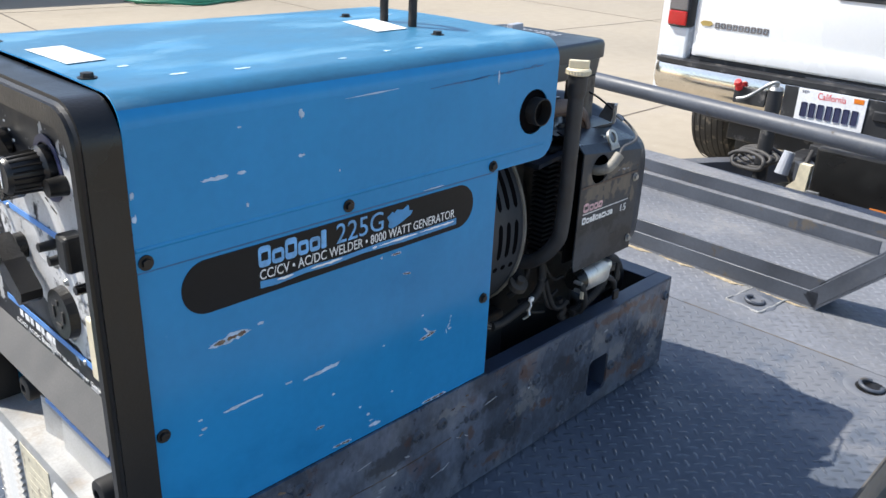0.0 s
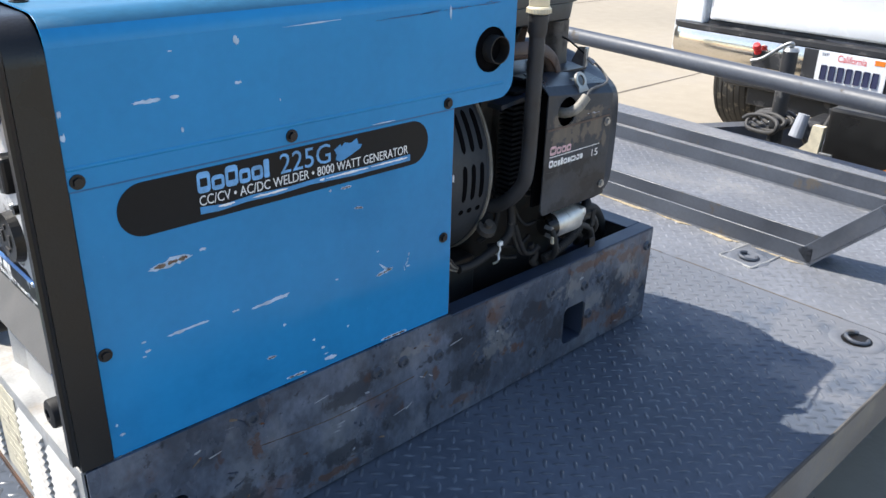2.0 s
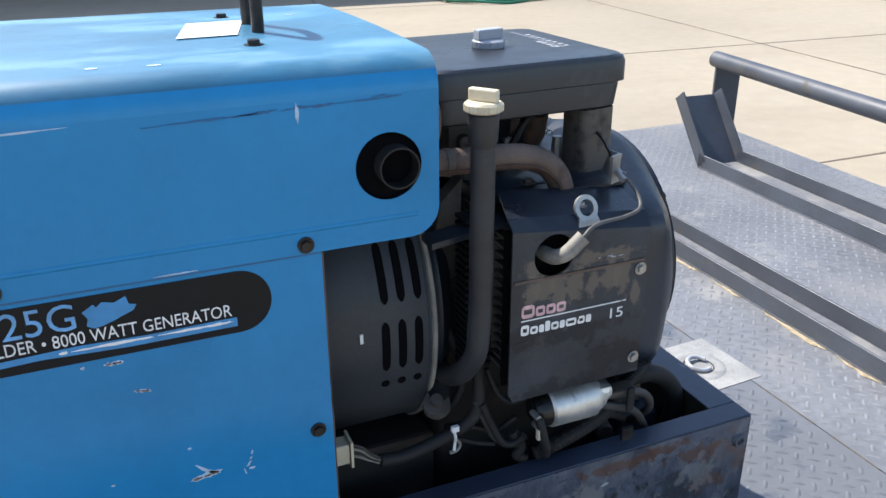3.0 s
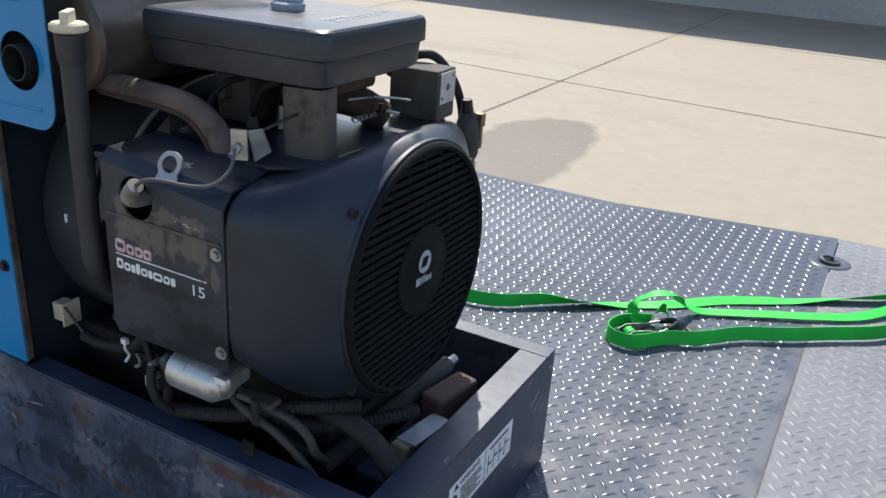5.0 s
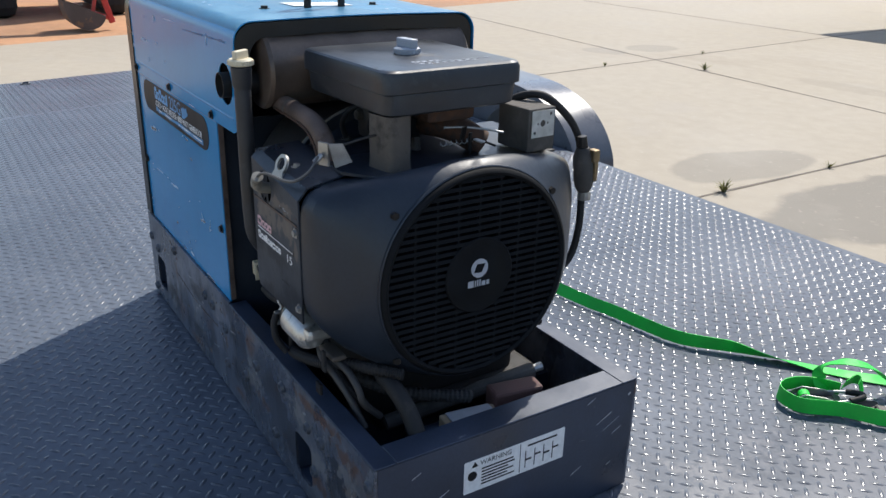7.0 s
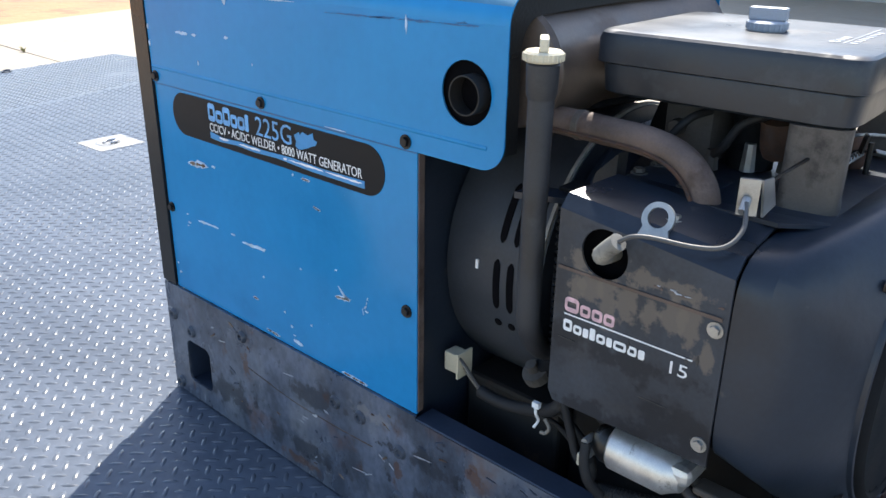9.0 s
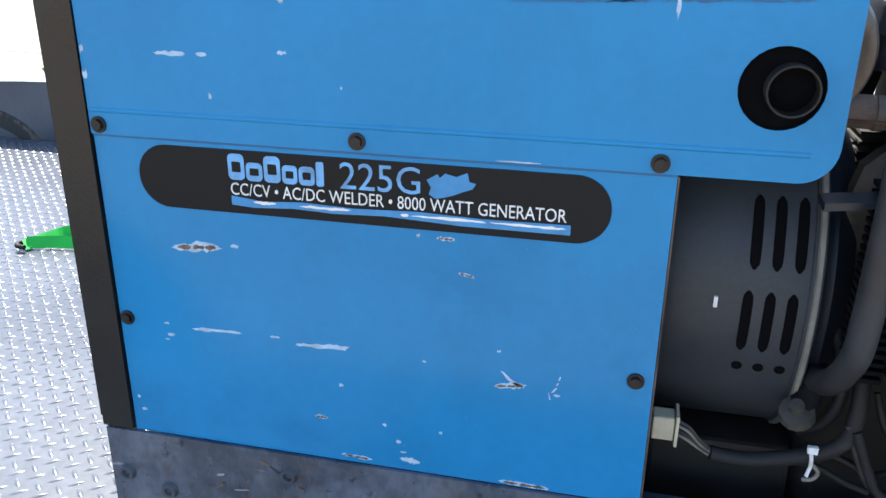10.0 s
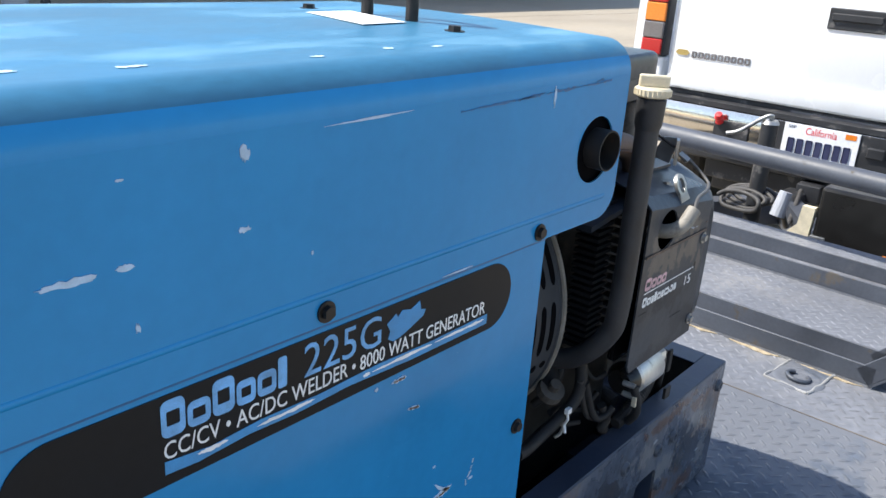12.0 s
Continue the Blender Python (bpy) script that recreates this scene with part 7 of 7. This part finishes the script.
part("brake_lamp", box(TX + 0.066, TX + 0.076, TY - 0.33, TY + 0.17, 0.190, 0.214), SMOKED, truck)
kb = part("red_knob_plate", box(TX - 0.026, TX - 0.016, TY + 0.30, TY + 0.46, 0.055, 0.135, 0.004), TRIM, bump, "black socket plate")
part("red_knob", lathe(((0.0, 0.05), (0.015, 0.048), (0.020, 0.03), (0.014, 0.02), (0.018, 0.0)), (TX - 0.026, TY + 0.435, 0.125), (-0.6, 0, 0.8), 16), REDPL, kb, "red plastic knob", smooth=40)
part("hitch_receiver", box(TX - 0.04, TX + 0.3, TY - 0.05, TY + 0.05, -0.14, -0.065, 0.006), TRIM, truck)
part("hitch_crossbar", box(TX + 0.10, TX + 0.18, TY - 0.52, TY + 0.52, -0.16, -0.07, 0.01), TRIM, truck)
part("chassis_rail", box(TX + 0.2, TX + 4.5, TY - 0.45, TY - 0.36, -0.22, -0.05), TRIM, truck)
part("chassis_rail", box(TX + 0.2, TX + 4.5, TY + 0.36, TY + 0.45, -0.22, -0.05), TRIM, truck)
part("mud_panel", box(TX + 0.22, TX + 0.26, TY + 0.36, TY + 0.52, -0.24, 0.0, 0.01), TRIM, truck)
part("spare_tyre", lathe(((0.19, -0.09), (0.33, -0.1), (0.36, -0.05), (0.36, 0.05), (0.33, 0.1), (0.19, 0.09)), (TX + 0.75, TY, -0.14), (0, 0, 1), 36), TYRE, truck, smooth=40)
part("bed_floor", box(TX + 0.12, TX + 2.1, TY - 0.9, TY + 0.895, 0.18, 0.22), TRIM, truck)
cab = [(2.14, -0.08), (4.9, -0.08), (4.9, 0.45), (3.9, 0.55), (3.45, 1.12), (2.35, 1.16), (2.14, 0.6)]
body = part("cab", plate([(TX + u, v) for u, v in cab], [], XZ(TY - 0.92), (0, 1.84, 0)), TRUCKWHITE, truck, "white cab")
part("rear_window", plate([(TY - 0.66, 0.66), (TY + 0.66, 0.66), (TY + 0.6, 1.05), (TY - 0.6, 1.05)], [], lambda u, v: (TX + 2.128 + (v - 0.6) * 0.375, u, v), (0.006, 0, 0)), GLASS, body)
for s in (-1, 1):
    part("door_window", plate([(TX + 2.5, 0.62), (TX + 3.75, 0.62), (TX + 3.42, 1.04), (TX + 2.5, 1.06)], [], XZ(TY + s * 0.9225), (0, s * 0.004, 0)), GLASS, body)
for ax in (TX + 1.0, TX + 4.2):
    for s in (-1, 1):
        yc = TY + s * 0.885
        wheel = part("wheel", lathe(((0.20, -0.115), (0.31, -0.128), (0.352, -0.115), (0.366, -0.07), (0.368, 0.0), (0.366, 0.07), (0.352, 0.115), (0.31, 0.128), (0.20, 0.115)), (ax, yc, GROUND + 0.368), (0, 1, 0), 56), TYRE, truck, "dusty truck tyre", smooth=35)
        part("rim", lathe(((0.0, 0.05), (0.05, 0.05), (0.08, 0.0), (0.17, 0.03), (0.205, 0.10), (0.205, -0.10), (0.0, -0.05)), (ax, yc, GROUND + 0.368), (0, s, 0), 30), ALU, wheel, smooth=40)
        if ax < TX + 2:
            for dy in (-0.09, -0.055, -0.02, 0.02, 0.055, 0.09):
                part("tread_groove", lathe(((0.3665, -0.004), (0.3695, -0.003), (0.3695, 0.003), (0.3665, 0.004)), (ax, yc + dy, GROUND + 0.368), (0, 1, 0), 48), RUBBER, wheel)

# ---- yard ----
gnd = part("ground", plate([(60, -60), (60, 60), (-25.1, 60), (8.5, -60)], [], XY(GROUND - 0.2), (0, 0, 0.2)), CONCRETE)
tagged(gnd, "pale sunlit concrete yard slab", "ground", kind="structure")
soil = part("dirt_ground", box(-120, 30, -90, 90, GROUND - 0.35, GROUND - 0.02), DIRT)
tagged(soil, "bare orange-brown dirt beyond the slab", "ground", kind="structure")
joints = [((-9.8, 7.05), (-1.6, 6.2)), ((-1.6, 6.2), (20, 5.0)), ((-0.955, 2.0), (-1.12, 14)), ((2.45, 2.2), (3.8, 14)), ((-4.10, 2.0), (-5.73, 16)), ((6.2, 2.2), (7.5, 14)), ((-8.95, 2.60), (20, 2.45)), ((-10.5, 10.6), (20, 9.4)), ((10.0, 2.2), (11.4, 14)), ((-0.86, -14), (-0.955, 2.0)), ((-6.0, -3), (30, -3.1))]
for (x0, y0), (x1, y1) in joints:
    d = Vector((x1 - x0, y1 - y0, 0)).normalized()
    s = Vector((-d.y, d.x, 0)) * 0.009
    n = 60
    bm = bmesh.new()
    rows = []
    for k in range(n + 1):
        c = Vector((x0, y0, GROUND + 0.0015)).lerp(Vector((x1, y1, GROUND + 0.0015)), k / n)
        w = 0.6 + 0.8 * rng.random()
        rows.append([bm.verts.new(c + s * w), bm.verts.new(c - s * w)])
    for a, b in zip(rows, rows[1:]):
        bm.faces.new((a[0], a[1], b[1], b[0]))
    ex = bmesh.ops.extrude_face_region(bm, geom=bm.faces[:])
    bmesh.ops.translate(bm, vec=(0, 0, 0.001), verts=[g for g in ex["geom"] if isinstance(g, bmesh.types.BMVert)])
    part("slab_joint", bm, JOINT, gnd, "dirt-filled slab joint")


def weed(x, y, size):
    bm = bmesh.new()
    for k in range(26):
        a, r, h = rng.uniform(0, 6.28), rng.uniform(0.3, 1.0) * size, rng.uniform(0.2, 0.9) * size
        tip = Vector((x + r * math.cos(a), y + r * math.sin(a), GROUND + h))
        side = Vector((-math.sin(a), math.cos(a), 0)) * size * 0.05
        root = Vector((x, y, GROUND))
        mid = root.lerp(tip, 0.5) + Vector((0, 0, size * 0.15))
        v = [bm.verts.new(p) for p in (root - side, root + side, mid + side, tip, mid - side)]
        bm.faces.new(v)
    return tagged(part("weed", bm, WEED), "dry weed growing from a slab joint", "weed", "weeds in the joints")


for x, y, s in ((-0.965, 3.32, 0.09), (-3.91, 6.49, 0.10), (-4.55, 5.70, 0.05), (-0.985, 4.32, 0.05), (-8.45, 2.61, 0.08), (-7.1, 2.58, 0.07), (-4.72, 7.37, 0.05)):
    weed(x, y, s)

# building whose shadow crosses the yard
hall = thing("workshop_building", (8.0, 18.0, GROUND), "plain workshop building that shades the yard", "building")
BH = 3.6
bx, by = -5.25 - 0.425 * BH, 10.35 + 0.71 * BH
part("wall", box(bx + 0.4, 24, by + 1.6, by + 1.8, GROUND, GROUND + BH - 0.2), WALL, hall)
part("wall", box(bx + 0.4, bx + 0.6, by + 1.81, by + 9, GROUND, GROUND + BH - 0.2), WALL, hall)
part("roof", box(bx, 24.2, by, by + 9.2, GROUND + BH - 0.2, GROUND + BH), WALL, hall)

hose = thing("garden_hose", (5.9, 10.3, GROUND), "coiled green garden hose lying on the slab", "hose")
part("hose_coil", tube([(5.95 + (1.0 - 0.012 * k) * math.cos(k * 0.5) * (1 + 0.08 * math.sin(k * 1.7)), 10.25 + (0.62 - 0.008 * k) * math.sin(k * 0.5) * (1 + 0.12 * math.sin(k * 2.3)), GROUND + 0.02 + 0.0035 * (k % 9)) for k in range(64)], 0.018, 8, 5), HOSE, hose, smooth=50)
cart = thing("wheeled_cart", (5.3, 11.3, GROUND), "grey wheeled cart standing in the shade", "cart")
cw = part("wheel", lathe(((0.06, -0.04), (0.12, -0.045), (0.14, 0.0), (0.12, 0.045), (0.06, 0.04)), (5.42, 11.2, GROUND + 0.14), (0.8, -0.6, 0), 30), TYRE, cart, smooth=40)
part("hub", lathe(((0.0, 0.05), (0.055, 0.045), (0.06, 0.0), (0.0, -0.04)), (5.42, 11.2, GROUND + 0.14), (0.8, -0.6, 0), 20), WHITE, cw)
part("drum", lathe(((0.0, 0.02), (0.17, 0.02), (0.19, 0.05), (0.17, 0.07), (0.17, 0.7), (0.0, 0.7)), (5.08, 11.35, GROUND), (0, 0, 1), 30), GREYPL, cart, smooth=40)
part("base_ring", lathe(((0.16, 0.0), (0.2, 0.0), (0.2, 0.04), (0.16, 0.04)), (5.08, 11.35, GROUND + 0.001), (0, 0, 1), 30, closed=True), RUBBER, cart)
part("wheel", lathe(((0.0, -0.04), (0.10, -0.045), (0.12, 0.0), (0.10, 0.045), (0.0, 0.04)), (4.85, 11.55, GROUND + 0.12), (0.8, -0.6, 0), 30), TYRE, cart, smooth=40)

# digger standing on the dirt: its bucket and linkage come near the slab
dig = thing("excavator", (-10.2, 1.5, GROUND), "red excavator arm with a worn bucket over the dirt", "excavator")
scoop = [(1.26, -0.16), (1.27, -0.28), (1.32, -0.42), (1.42, -0.50), (1.53, -0.52), (1.64, -0.49), (1.71, -0.42), (1.73, -0.36)]
pts = [(p.x, p.z) for p in smooth_path([(u, 0, v) for u, v in scoop], 4)]
inner = [(1.50 + (u - 1.50) * 0.92, -0.30 + (v + 0.30) * 0.92) for u, v in pts]
bm = plate(pts + inner[::-1], [], YZ(-9.75), (0.42, 0, 0))
join(bm, plate(pts, [], YZ(-9.345), (0.018, 0, 0)))
join(bm, plate(pts, [], YZ(-9.768), (0.018, 0, 0)))
part("bucket", bm, BUCKET, dig, "worn steel digging bucket", smooth=40)
for k in range(4):
    part("bucket_tooth", moved(box(-0.03, 0.03, -0.02, 0.02, 0.0, 0.10, 0.006), pose(-9.70 + k * 0.11, 1.262, -0.17, -8, 0, 0)), BUCKET, dig)


def link(name, a, b, w, label=""):
    a, b = Vector(a), Vector(b)
    m = Matrix.Translation(a) @ (b - a).to_track_quat("Z", "X").to_matrix().to_4x4()
    return part(name, moved(box(-w, w, -w, w, 0, (b - a).length, w * 0.2), m), EXC, dig, label)


link("link", (-9.5, 1.62, -0.33), (-9.5, 1.86, -0.43), 0.025, "red painted link")
link("link", (-9.5, 1.83, -0.46), (-9.5, 1.70, 0.06), 0.035, "red painted link")
link("link", (-9.5, 1.60, -0.36), (-9.5, 1.70, 0.02), 0.022, "red painted link")
link("stick", (-9.52, 1.70, 0.0), (-10.3, 1.62, 1.9), 0.10, "red stick of the arm")
link("boom", (-10.3, 1.62, 1.85), (-11.4, 1.5, 1.5), 0.13, "red boom")
part("ram", cyl((-9.62, 1.66, 0.25), (-10.15, 1.62, 1.35), 0.035, seg=12), ZINC, dig)
part("house_body", box(-13.1, -11.3, 0.7, 2.3, GROUND + 0.6, GROUND + 2.2, 0.1), EXC, dig)
part("track", box(-13.3, -11.1, 0.55, 0.95, GROUND - 0.02, GROUND + 0.59, 0.15), RUBBER, dig)
part("track", box(-13.3, -11.1, 2.05, 2.45, GROUND - 0.02, GROUND + 0.59, 0.15), RUBBER, dig)
